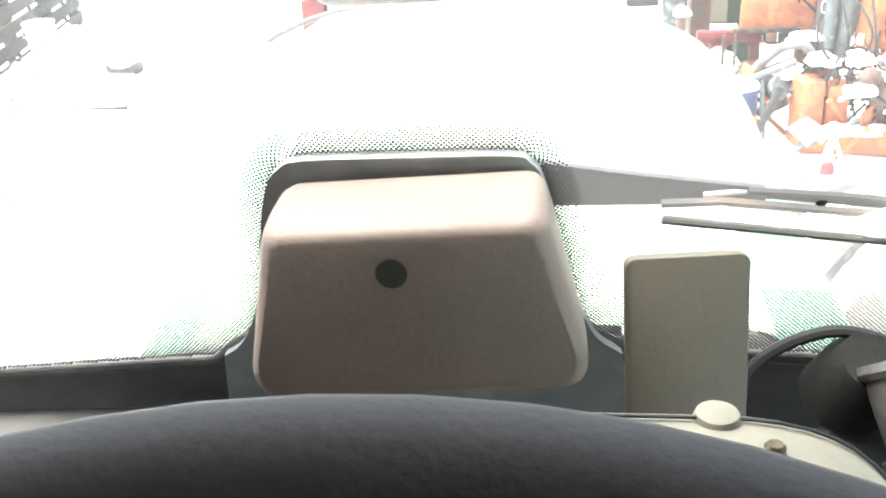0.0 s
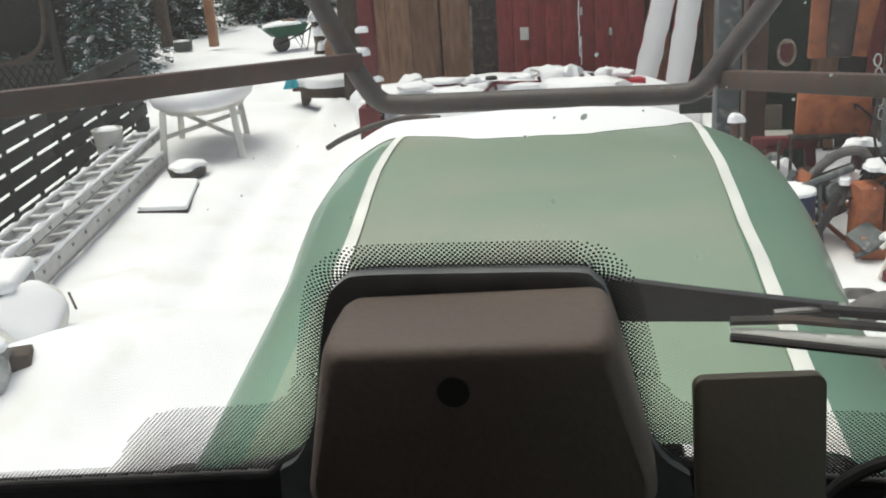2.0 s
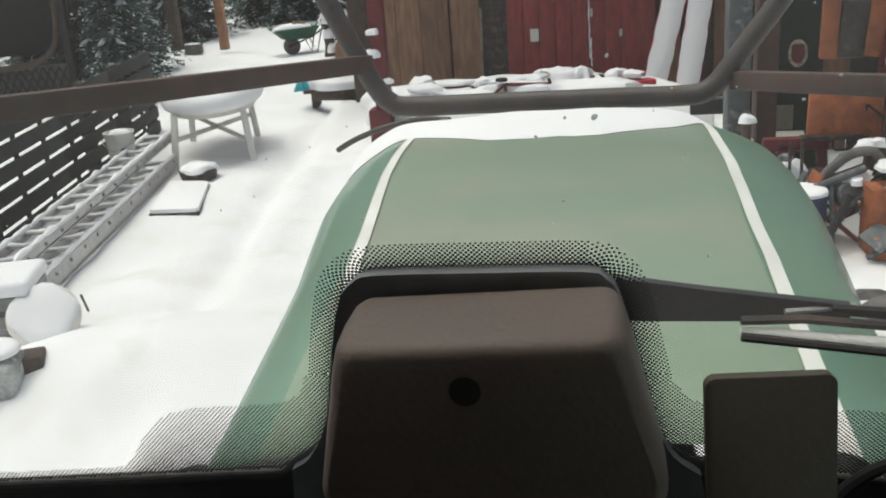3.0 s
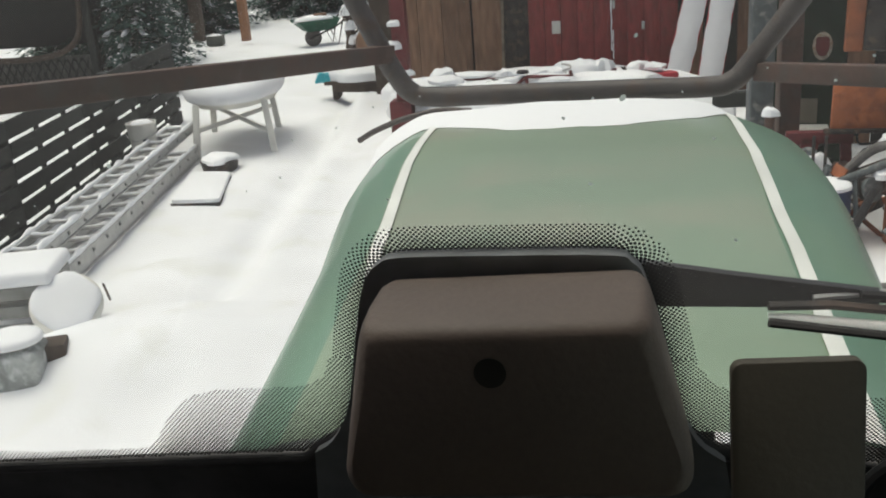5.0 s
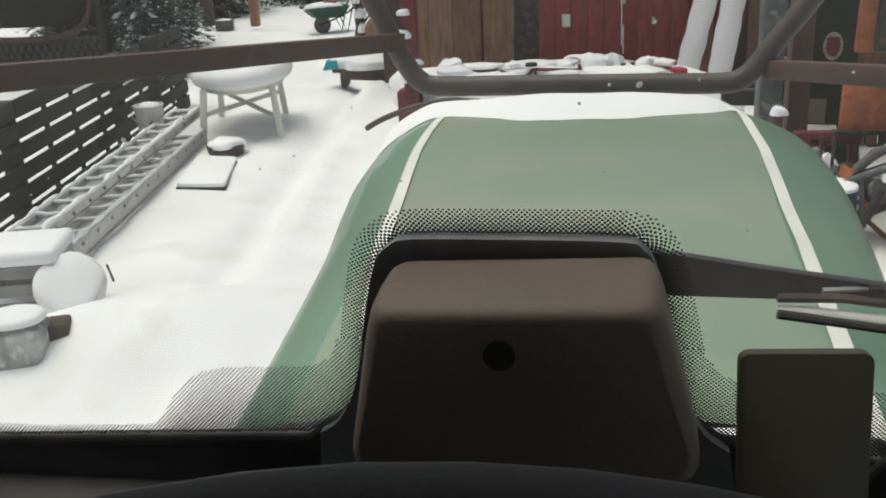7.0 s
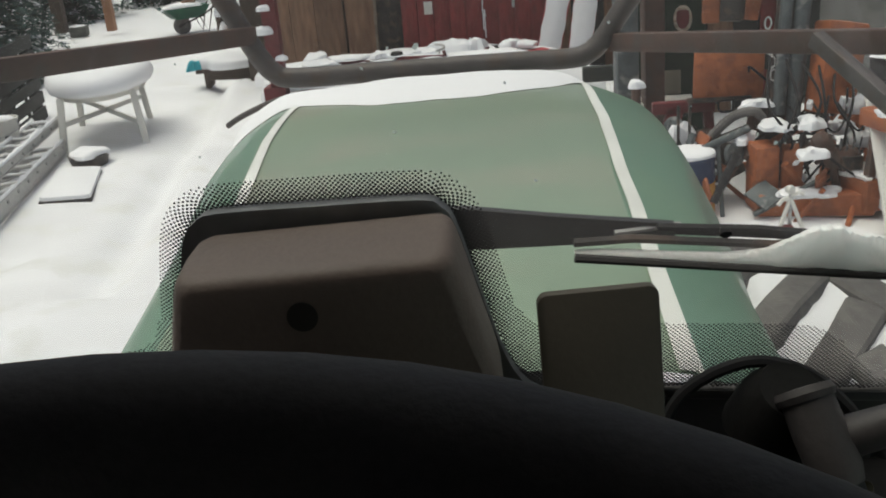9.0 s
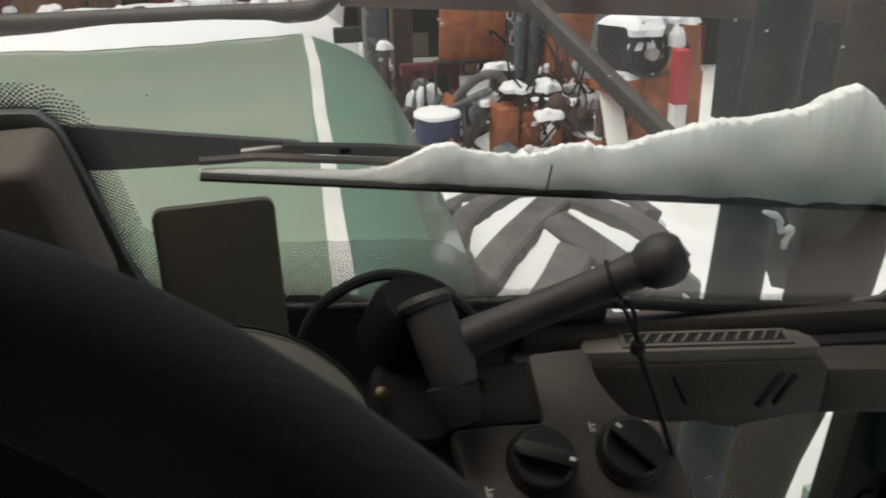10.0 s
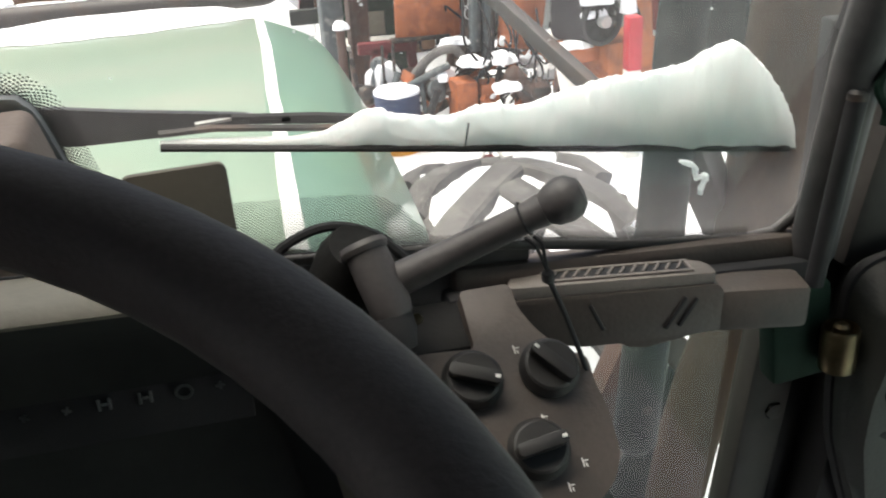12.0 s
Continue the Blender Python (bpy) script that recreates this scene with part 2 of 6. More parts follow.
FRIT = material("black_frit", (0.012, 0.014, 0.013), 0.6, vary=0.1, scale=30, bump=0)


# ---- mesh tools ----
def link_mesh(name, bm, mat, smooth=35):
    bmesh.ops.recalc_face_normals(bm, faces=bm.faces)
    me = bpy.data.meshes.new(name)
    bm.to_mesh(me)
    bm.free()
    me.materials.append(mat)
    if smooth:
        me.shade_smooth()
        me.set_sharp_from_angle(angle=radians(smooth))
    return new(name, me)


def thing(name, label, category, at=(0, 0, 0), turn=0.0, group="", kind=""):
    """An Empty at the base of a thing; its parts are built round its own origin."""
    ob = new(name)
    ob.empty_display_size = 0.05
    ob.matrix_basis = pose(*at, 0, 0, turn)
    return tagged(ob, label, category, group, kind)


def part(name, bm, mat, parent, label="", smooth=35):
    """A part whose mesh is given round its thing's own origin."""
    ob = link_mesh(name, bm, mat, smooth)
    ob.parent = parent
    return tagged(ob, label)


def solo(name, bm, mat, label, category, at=(0, 0, 0), turn=0.0, group="", kind="", smooth=35):
    """A thing of one mesh."""
    ob = link_mesh(name, bm, mat, smooth)
    ob.matrix_basis = pose(*at, 0, 0, turn)
    return tagged(ob, label, category, group, kind)


def box(size, m=None, bevel=0.0, bm=None, seg=2):
    bm2 = bmesh.new()
    bmesh.ops.create_cube(bm2, size=1)
    bmesh.ops.scale(bm2, vec=size, verts=bm2.verts)
    if bevel:
        bmesh.ops.bevel(bm2, geom=bm2.edges[:], offset=bevel, segments=seg, profile=0.5, affect="EDGES")
    if m is not None:
        bmesh.ops.transform(bm2, matrix=m, verts=bm2.verts)
    return join(bm, bm2)


def join(bm, other):
    if bm is None:
        return other
    me = bpy.data.meshes.new("tmp")
    other.to_mesh(me)
    other.free()
    bm.from_mesh(me)
    bpy.data.meshes.remove(me)
    return bm


def tube(points, radius, seg=10, bm=None, closed=False, caps=True):
    """A round bar along points; radius is one number or one for each point."""
    bm2 = bmesh.new()
    pts = [Vector(p) for p in points]
    count = len(pts)
    radii = radius if isinstance(radius, (list, tuple)) else [radius] * count
    side, rings = None, []
    for i, p in enumerate(pts):
        a = pts[(i - 1) % count] if closed or i else p
        b = pts[(i + 1) % count] if closed or i < count - 1 else p
        way = (b - a).normalized()
        if side is None:
            side = way.orthogonal().normalized()
        side = (side - way * side.dot(way)).normalized()
        up = way.cross(side)
        rings.append([bm2.verts.new(p + radii[i] * (math.cos(2 * math.pi * k / seg) * side + math.sin(2 * math.pi * k / seg) * up)) for k in range(seg)])
    for i in range(count if closed else count - 1):
        r, s = rings[i], rings[(i + 1) % count]
        for k in range(seg):
            bm2.faces.new((r[k], r[(k + 1) % seg], s[(k + 1) % seg], s[k]))
    if caps and not closed:
        bm2.faces.new(rings[0]), bm2.faces.new(rings[-1])
    return join(bm, bm2)


def smooth_path(points, steps=6):
    """Catmull-Rom through points."""
    p = [Vector(q) for q in points]
    p = [2 * p[0] - p[1], *p, 2 * p[-1] - p[-2]]
    out = []
    for i in range(1, len(p) - 2):
        for k in range(steps):
            t = k / steps
            out.append(0.5 * ((2 * p[i]) + (p[i + 1] - p[i - 1]) * t + (2 * p[i - 1] - 5 * p[i] + 4 * p[i + 1] - p[i + 2]) * t * t + (3 * p[i] - p[i - 1] - 3 * p[i + 1] + p[i + 2]) * t ** 3))
    out.append(p[-2])
    return out


def lathe(profile, seg=24, m=None, bm=None):
    """A turned shape round z from (radius, height) rows."""
    bm2 = bmesh.new()
    rings = []
    for r, z in profile:
        rings.append([bm2.verts.new((max(r, 1e-4) * math.cos(2 * math.pi * k / seg), max(r, 1e-4) * math.sin(2 * math.pi * k / seg), z)) for k in range(seg)])
    for a, b in zip(rings, rings[1:]):
        for k in range(seg):
            bm2.faces.new((a[k], a[(k + 1) % seg], b[(k + 1) % seg], b[k]))
    bm2.faces.new(rings[0]), bm2.faces.new(rings[-1])
    if m is not None:
        bmesh.ops.transform(bm2, matrix=m, verts=bm2.verts)
    return join(bm, bm2)


def plate(outline, thick, m=None, bevel=0.0, bm=None):
    """A flat piece: an outline in x, y, thick along z from 0."""
    bm2 = bmesh.new()
    vs = [bm2.verts.new((x, y, 0)) for x, y in outline]
    f = bm2.faces.new(vs)
    r = bmesh.ops.extrude_face_region(bm2, geom=[f])
    bmesh.ops.translate(bm2, vec=(0, 0, thick), verts=[v for v in r["geom"] if isinstance(v, bmesh.types.BMVert)])
    if bevel:
        bmesh.ops.recalc_face_normals(bm2, faces=bm2.faces)
        bmesh.ops.bevel(bm2, geom=bm2.edges[:], offset=bevel, segments=2, profile=0.5, affect="EDGES", clamp_overlap=True)
    if m is not None:
        bmesh.ops.transform(bm2, matrix=m, verts=bm2.verts)
    return join(bm, bm2)


def rounded(w, h, r, steps=5):
    """A rounded rectangle outline about the origin."""
    out = []
    for cx, cy, a0 in ((w / 2 - r, h / 2 - r, 0), (-w / 2 + r, h / 2 - r, 90), (-w / 2 + r, -h / 2 + r, 180), (w / 2 - r, -h / 2 + r, 270)):
        for k in range(steps + 1):
            a = radians(a0 + 90 * k / steps)
            out.append((cx + r * math.cos(a), cy + r * math.sin(a)))
    return out


def round_corners(points, r, steps=4):
    """An outline with its corners rounded."""
    out, count = [], len(points)
    for i in range(count):
        p, a, b = Vector(points[i]), Vector(points[i - 1]), Vector(points[(i + 1) % count])
        da, db = (a - p), (b - p)
        ra, rb = min(r, da.length * 0.45), min(r, db.length * 0.45)
        s, e = p + da.normalized() * ra, p + db.normalized() * rb
        for k in range(steps + 1):
            t = k / steps
            q = (1 - t) ** 2 * s + 2 * t * (1 - t) * p + t * t * e
            out.append((q.x, q.y))
    return out


def frame_of(origin, xdir, zdir):
    """A matrix with its z along zdir and its x near xdir."""
    z = Vector(zdir).normalized()
    x = Vector(xdir)
    x = (x - z * x.dot(z)).normalized()
    y = z.cross(x)
    return Matrix(((x.x, y.x, z.x, origin[0]), (x.y, y.y, z.y, origin[1]), (x.z, y.z, z.z, origin[2]), (0, 0, 0, 1)))


def beam(a, b, w, h, bevel=0.003, bm=None, up=(0, 0, 1)):
    """A straight bar from a to b, w wide and h high."""
    a, b = Vector(a), Vector(b)
    way = b - a
    upv = Vector(up)
    if abs(way.normalized().dot(upv)) > 0.97:
        upv = Vector((0, 1, 0))
    m = frame_of((a + b) / 2, way, upv - way.normalized() * upv.dot(way.normalized()))
    return box((way.length, w, h), m, bevel, bm)


def mound(rx, ry, h, seed=0, rings=6, seg=22, rough=0.12, flat=0):
    """A rounded heap of snow with an uneven rim, on z = 0."""
    bm = bmesh.new()
    rows = []
    for i in range(rings + 1):
        t = i / rings
        row = []
        for k in range(seg):
            a = 2 * math.pi * k / seg
            n = noise.noise((math.cos(a) * 1.4 + seed * 7.1, math.sin(a) * 1.4, t * 1.3 + seed))
            f = (1 + rough * 1.6 * n) * math.cos(t * math.pi / 2) ** 0.75 if i < rings else 0.0
            zz = h * (math.sin(t * math.pi / 2) ** (0.8, 0.55, 0.4)[flat]) * (1 + rough * noise.noise((a, t * 3, seed + 3.3)))
            row.append((f * rx * math.cos(a), f * ry * math.sin(a), zz))
        rows.append(row)
    vs = [[bm.verts.new(p) for p in row] for row in rows[:-1]]
    top = bm.verts.new((0, 0, sum(p[2] for p in rows[-1]) / seg))
    base = bm.verts.new((0, 0, 0))
    for r, s in zip(vs, vs[1:]):
        for k in range(seg):
            bm.faces.new((r[k], r[(k + 1) % seg], s[(k + 1) % seg], s[k]))
    for k in range(seg):
        bm.faces.new((vs[-1][k], vs[-1][(k + 1) % seg], top))
        bm.faces.new((vs[0][(k + 1) % seg], vs[0][k], base))
    return bm


# ---- ground ----
def ground_height(x, y):
    h = 0.05 * noise.noise((x * 0.35, y * 0.35, 0.3)) + 0.028 * noise.noise((x * 1.6, y * 1.6, 4.0))
    near = max(0.0, 1 - math.hypot(x, y - 8) / 30)
    h += (0.012 * noise.noise((x * 5, y * 5, 9.0)) + 0.016 * noise.noise((x * 2.7, y * 2.7, 2.0))) * near
    h += 0.93 * math.exp(-((((x + 1.0) / 0.52) ** 2 + ((y - 2.40) / 0.90) ** 2) ** 1.25))
    pile = math.exp(-((((x + 2.30) / 0.80) ** 2 + ((y - 5.0) / 0.72) ** 2) ** 1.0))
    h += 0.28 * pile
    h += 0.03 * noise.noise((x * 2.6, y * 2.6, 12.0)) * math.exp(-(((x + 2.6) / 1.4) ** 2 + ((y - 4.6) / 1.3) ** 2))
    h += 0.16 * math.exp(-(((x + 2.9) / 0.5) ** 2 + ((y - 12.2) / 0.9) ** 2))
    h += 0.10 * math.exp(-(((x + 3.1) / 0.5) ** 2 + ((y - 4.9) / 0.5) ** 2))
    # wheel ruts along the drive
    keep = 1 - min(1.0, 1.6 * pile)
    for off in (0.0, 1.35):
        lane = x + 1.15 + off * 0.75 + 0.13 * (y - 3)
        h -= 0.10 * keep * math.exp(-((lane / 0.16) ** 2)) * (1 + 0.4 * noise.noise((0, y * 2.2, off)))
        h += 0.05 * keep * math.exp(-(((lane - 0.27) / 0.12) ** 2)) * (1 + 0.6 * noise.noise((3, y * 2.6, off)))
    if 4 < y < 13 and -4 < x < -0.5:
        step = noise.noise((x * 3.4, y * 2.4, 21.0))
        h -= 0.06 * max(0.0, step - 0.25) * math.exp(-(((x + 2.1 + 0.11 * (y - 5)) / 0.7) ** 2))
    return h * (1 if abs(x) < 60 and -40 < y < 80 else 0.0)


def spread(lo, hi, a, b, step, grow=1.35):
    """Grid lines: even between a and b, then wider and wider to lo and hi."""
    out, q = [], a
    while q <= b:
        out.append(q)
        q += step
    s, q = step, out[-1]
    while q < hi:
        s *= grow
        q = min(hi, q + s)
        out.append(q)
    s, q = step, out[0]
    while q > lo:
        s *= grow
        q = max(lo, q - s)
        out.insert(0, q)
    return out


def build_ground():
    xs, ys = spread(-600, 600, -7, 5, 0.09), spread(-600, 900, 1.1, 14, 0.09)
    verts = [(x, y, ground_height(x, y)) for y in ys for x in xs]
    w = len(xs)
    faces = [(j * w + i, j * w + i + 1, (j + 1) * w + i + 1, (j + 1) * w + i) for j in range(len(ys) - 1) for i in range(w - 1)]
    me = bpy.data.meshes.new("ground")
    me.from_pydata(verts, [], faces)
    me.materials.append(GROUND_SNOW)
    me.shade_smooth()
    tagged(new("ground", me), "yard and drive under trodden fresh white snow", "ground", kind="structure")


build_ground()

# ---- the tractor ----
tractor = thing("tractor", "faded green farm tractor with cream hood stripes, parked in snow", "tractor")
AXIS = Matrix.Translation((0.115, 0, 0)) @ Matrix.Rotation(radians(1.95), 4, "Z")
# along the hood: height at the stripes, and width as a share of the widest section
HOOD_Y = [0.80, 1.0, 1.2, 1.4, 1.6, 1.8, 2.0, 2.15, 2.3, 2.45, 2.58, 2.67, 2.73, 2.77, 2.79]
HOOD_Z = [1.998, 1.995, 1.988, 1.980, 1.969, 1.957, 1.941, 1.927, 1.911, 1.888, 1.850, 1.800, 1.73, 1.64, 1.50]
HOOD_F = [0.70, 0.735, 0.775, 0.82, 0.89, 0.955, 1.0, 1.025, 1.04, 1.035, 1.015, 0.99, 0.965, 0.945, 0.93]
# across the hood: half width and drop below the stripe
SECTION = [(0.0, 0.014), (0.10, 0.013), (0.20, 0.009), (0.31, 0.0), (0.365, -0.022), (0.405, -0.050), (0.430, -0.085), (0.446, -0.14), (0.466, -0.23), (0.488, -0.40), (0.50, -0.64)]
SECTION_FINE = smooth_path([(x, 0, z) for x, z in SECTION], 6)


def hood_at(y, u, lift=0.0):
    """A place on the hood: u runs across from -1 to 1; 0.3 is the stripe."""
    z, f = np.interp(y, HOOD_Y, HOOD_Z), np.interp(y, HOOD_Y, HOOD_F)
    k = abs(u) * (len(SECTION_FINE) - 1)
    i0 = min(int(k), len(SECTION_FINE) - 2)
    p = SECTION_FINE[i0].lerp(SECTION_FINE[i0 + 1], k - i0)
    q = SECTION_FINE[i0 + 1] - SECTION_FINE[i0]
    n = Vector((-q.z, 0, q.x)).normalized()
    flare = 0.030 * min(1.0, max(0.0, -p.z) / 0.06) + 0.085 * min(1.0, max(0.0, (-p.z - 0.08) / 0.35)) if u > 0 else 0.0
    return AXIS @ Vector((math.copysign(1, u) * (p.x * f + flare + n.x * lift), y, z + p.z + n.z * lift))


def sheet(rows, mat_thick=0.0):
    bm = bmesh.new()
    vs = [[bm.verts.new(p) for p in row] for row in rows]
    for a, b in zip(vs, vs[1:]):
        for k in range(len(a) - 1):
            bm.faces.new((a[k], a[k + 1], b[k + 1], b[k]))
    return bm


ys = np.concatenate([np.linspace(0.80, 2.4, 30), np.linspace(2.43, 2.79, 16)])
bm = sheet([[hood_at(y, u) for u in np.linspace(-0.3, 0.3, 31)] for y in ys])
hood = part("hood", bm, HOOD, tractor, "faded pale green engine hood", 50)
for side in (-1, 1):
    part("hood_side", sheet([[hood_at(y, side * u) for u in np.linspace(0.3, 1, 29)] for y in ys]), HOOD_SIDE, hood, "green painted hood side", 50)
front = bmesh.new()
front.faces.new([front.verts.new(hood_at(2.79, u)) for u in np.linspace(-1, 1, 61)])
part("hood_nose", front, HOOD_SIDE, hood, "green hood nose")
for side in (-1, 1):
    srows = []
    for y in np.linspace(0.80, 2.66, 46):
        half = (0.0088 if side < 0 else 0.0112) / (0.31 * np.interp(y, HOOD_Y, HOOD_F)) * 0.3
        srows.append([hood_at(y, side * (np.interp(y, (0.8, 1.0, 1.25, 1.4, 1.7, 2.0, 2.45), (0.305, 0.311, 0.320, 0.317, 0.307, 0.303, 0.316) if side > 0 else (0.20, 0.25, 0.282, 0.285, 0.285, 0.285, 0.285)) + d * half), 0.003) for d in (-1, -0.5, 0, 0.5, 1)])
    part("stripe", sheet(srows), STRIPE, hood, "cream painted stripe", 60)
# snow lying on the hood's front
srows = []
for u in np.linspace(-0.62, 0.335, 90):
    start = np.interp(u, (-0.62, -0.45, -0.32, -0.26, -0.13, 0.09, 0.25, 0.335), (2.12, 2.18, 2.27, 2.24, 2.10, 2.07, 2.24, 2.42))
    start += 0.03 * noise.noise((u * 5, 0.2, 0)) + 0.012 * noise.noise((u * 31, 1.2, 0))
    rim = min(1.0, max(0.0, (0.335 - u) / 0.10)) ** 0.7 * min(1.0, max(0.0, (u + 0.62) / 0.08))
    row = []
    for k in range(20):
        t = k / 19
        y = start + (2.765 - start) * t
        row.append(hood_at(y, u, 0.0015 + 0.026 * min(1, t * 3.2) ** 0.8 * rim * (1 + 0.3 * noise.noise((u * 6, y * 6, 2)))))
    srows.append(row)
solo("snow_patch", sheet(srows), SNOW, "thin white snow lying on the front of a green hood", "snow")

# engine block, axle and front wheels under the hood
part("engine", box((0.56, 1.75, 0.75), AXIS @ pose(0, 1.86, 0.93), 0.03), MACHINE, tractor, "black engine block")
part("front_axle", box((1.7, 0.16, 0.16), AXIS @ pose(0, 2.35, 0.58), 0.03), MACHINE, tractor)


def build_wheel(owner, centre, radius, width, lugs=20, turn=0.0, buried=9.0):
    m = Matrix.Translation(centre) @ Matrix.Rotation(radians(turn), 4, "Z") @ Matrix.Rotation(radians(90), 4, "Y")
    w = width / 2
    prof = [(radius * 0.6, -w * 0.8), (radius * 0.75, -w), (radius * 0.86, -w), (radius * 0.925, -w * 0.84), (radius * 0.935, 0), (radius * 0.925, w * 0.84), (radius * 0.86, w), (radius * 0.75, w), (radius * 0.6, w * 0.8)]
    tyre = part("tyre", lathe(prof, 56, m), TYRE, owner, "worn tractor tyre with chevron lugs", 50)
    for i in range(lugs * 2):
        s = 1 if i % 2 else -1
        a = 2 * math.pi * (i / 2) / lugs
        line = []
        # each lug bends from the middle of the tread over the shoulder
        for k in range(6):
            f = k / 5
            ax, along = s * w * (-0.06 + 1.08 * f), -0.22 + 0.44 * f ** 0.9
            r = radius * (0.955 - (0.075 if k == 5 else 0.012 if k == 4 else 0.0))
            line.append(m @ (Matrix.Rotation(a + along / radius, 4, "Z") @ Vector((r, 0, ax))))
        hub = m @ Vector((0, 0, 0))
        if max(p.z for p in line) > buried:
            continue
        bm, rings = bmesh.new(), []
        for k, p in enumerate(line):
            t = (line[min(k + 1, 5)] - line[max(k - 1, 0)]).normalized()
            out = (p - hub).normalized()
            side = t.cross(out).normalized()
            out = side.cross(t).normalized()
            ww, hh = (0.046 + 0.004 * (k in (0, 5))), 0.030
            rings.append([bm.verts.new(p + side * (ww * c) + out * (hh * d)) for c, d in ((1.25, -1), (1.0, 0.75), (0.8, 1), (-0.8, 1), (-1.0, 0.75), (-1.25, -1))])
        for p, q in zip(rings, rings[1:]):
            for k in range(6):
                bm.faces.new((p[k], p[(k + 1) % 6], q[(k + 1) % 6], q[k]))
        bm.faces.new(rings[0]), bm.faces.new(rings[-1])
        bmesh.ops.recalc_face_normals(bm, faces=bm.faces[:])
        part("lug", bm, TYRE, tyre)
    rim = lathe([(0.06, 0.02), (radius * 0.3, 0.06), (radius * 0.5, 0.02), (radius * 0.61, w * 0.7), (radius * 0.61, -w * 0.7), (0.06, -0.02)], 32, m)
    part("rim", rim, STRIPE, tyre, "pale steel rim")
    return tyre


def packed_snow(centre, radius, width, turn):
    """Snow pressed between the lugs over the upper half of a tyre."""
    m = Matrix.Translation(centre) @ Matrix.Rotation(radians(turn), 4, "Z") @ Matrix.Rotation(radians(90), 4, "Y")
    rows = []
    for k in range(91):
        a = math.pi * (0.42 + 1.16 * k / 90)
        row = []
        for j in range(17):
            q = -1 + j / 8
            lump = noise.noise((k * 0.19, q * 2.2, 5.0)) + 0.5 * noise.noise((k * 0.5, q * 6, 2.0))
            r = radius * (0.966 - 0.03 * abs(q) ** 3) + 0.02 * lump - (0.05 if j in (0, 16) or k in (0, 90) else 0)
            row.append(m @ (Matrix.Rotation(a, 4, "Z") @ Vector((r, 0, q * width * 0.46))))
        rows.append(row)
    bm = sheet(rows)
    bmesh.ops.recalc_face_normals(bm, faces=bm.faces[:])
    solo("tread_snow", bm, SNOW, "packed snow between the lugs of a tyre", "snow", smooth=80)


build_wheel(tractor, (1.005, 2.47, 0.70), 0.70, 0.56, 15, -6)
packed_snow((1.005, 2.47, 0.70), 0.70, 0.56, -6)
build_wheel(tractor, (-0.98, 2.47, 0.44), 0.46, 0.40, 15, -6, 0.6)
# loader frame beside the wheel, snow on its upper edges
loader_bars = (((1.03, 2.62, 1.380), (1.20, 2.62, 1.345), (1.33, 2.62, 1.270), (1.40, 2.62, 1.20)), ((1.10, 2.60, 1.27), (1.22, 2.60, 1.250), (1.36, 2.60, 1.175), (1.50, 2.60, 1.07)))
for line in loader_bars:
    pts = smooth_path(line, 5)
    bm = sheet([[p + Vector((0, dy, dz)) for dy, dz in ((-0.03, -0.075), (-0.035, -0.01), (-0.02, 0.0), (0.02, 0.0), (0.035, -0.01), (0.03, -0.075), (-0.03, -0.075))] for p in pts])
    part("loader_arm", bm, CONCRETE, tractor, "grey steel loader arm")
    solo("snow_strip", tube([p + Vector((0, -0.005, 0.006)) for p in pts[1:-1]], [0.008] + [0.024] * (len(pts) - 4) + [0.008], 10), SNOW, "line of snow on a steel loader arm", "snow", group="snow on the loader")
part("loader_knee", lathe([(0.0, -0.04), (0.045, -0.04), (0.05, -0.03), (0.05, 0.03), (0.045, 0.04), (0.0, 0.04)], 22, pose(1.27, 2.62, 1.10, 90, 0, 0)), PIPE, tractor)
part("loader_tube", tube([(1.40, 2.62, 1.2), (1.46, 2.66, 0.9), (1.40, 2.7, 0.6), (0.6, 2.7, 0.58)], 0.03, 10), PIPE, tractor)


def front_guard():
    """The pipe hoop in front of the hood with its side bars."""
    y = 3.09
    pts = [(-0.735, y, 2.34), (-0.655, y, 2.165), (-0.575, y, 1.99), (-0.53, y, 1.90), (-0.49, y, 1.85), (-0.43, y, 1.832), (-0.2, y, 1.831), (0.2, y, 1.829), (0.40, y, 1.828), (0.455, y, 1.84), (0.495, y, 1.875), (0.55, y, 1.95), (0.64, y, 2.07), (0.76, y, 2.24)]
    g = part("front_guard", tube(smooth_path(pts, 5), 0.031, 16), PIPE, tractor, "bent grey steel pipe guard")
    return g


guard = front_guard()
part("side_bar", beam((-0.545, 3.09, 1.968), (-1.30, 1.28, 2.145), 0.04, 0.052), RUST, tractor, "brown rusty steel side bar")
part("side_bar", beam((0.53, 3.09, 1.866), (1.36, 1.55, 2.05), 0.04, 0.052), RUST, tractor, "brown rusty steel side bar")
part("bar_brace", beam((0.845, 2.24, 1.985), (1.115, 1.57, 1.66), 0.03, 0.034), PIPE, tractor, "grey steel diagonal brace")
part("bar_post", beam((-1.30, 1.28, 2.15), (-1.25, 1.2, 0.9), 0.08, 0.08), RUST, tractor)
part("marker_rod", tube(smooth_path([(-0.852, 3.76, 1.548), (-0.80, 3.75, 1.578), (-0.747, 3.75, 1.601), (-0.666, 3.75, 1.629), (-0.531, 3.75, 1.656), (-0.40, 3.7, 1.66)], 4), 0.011, 12), PIPE, tractor, "curved grey steel rod")
part("rod_bracket", beam((-0.42, 3.7, 1.655), (-0.42, 3.10, 1.70), 0.03, 0.03), PIPE, tractor)

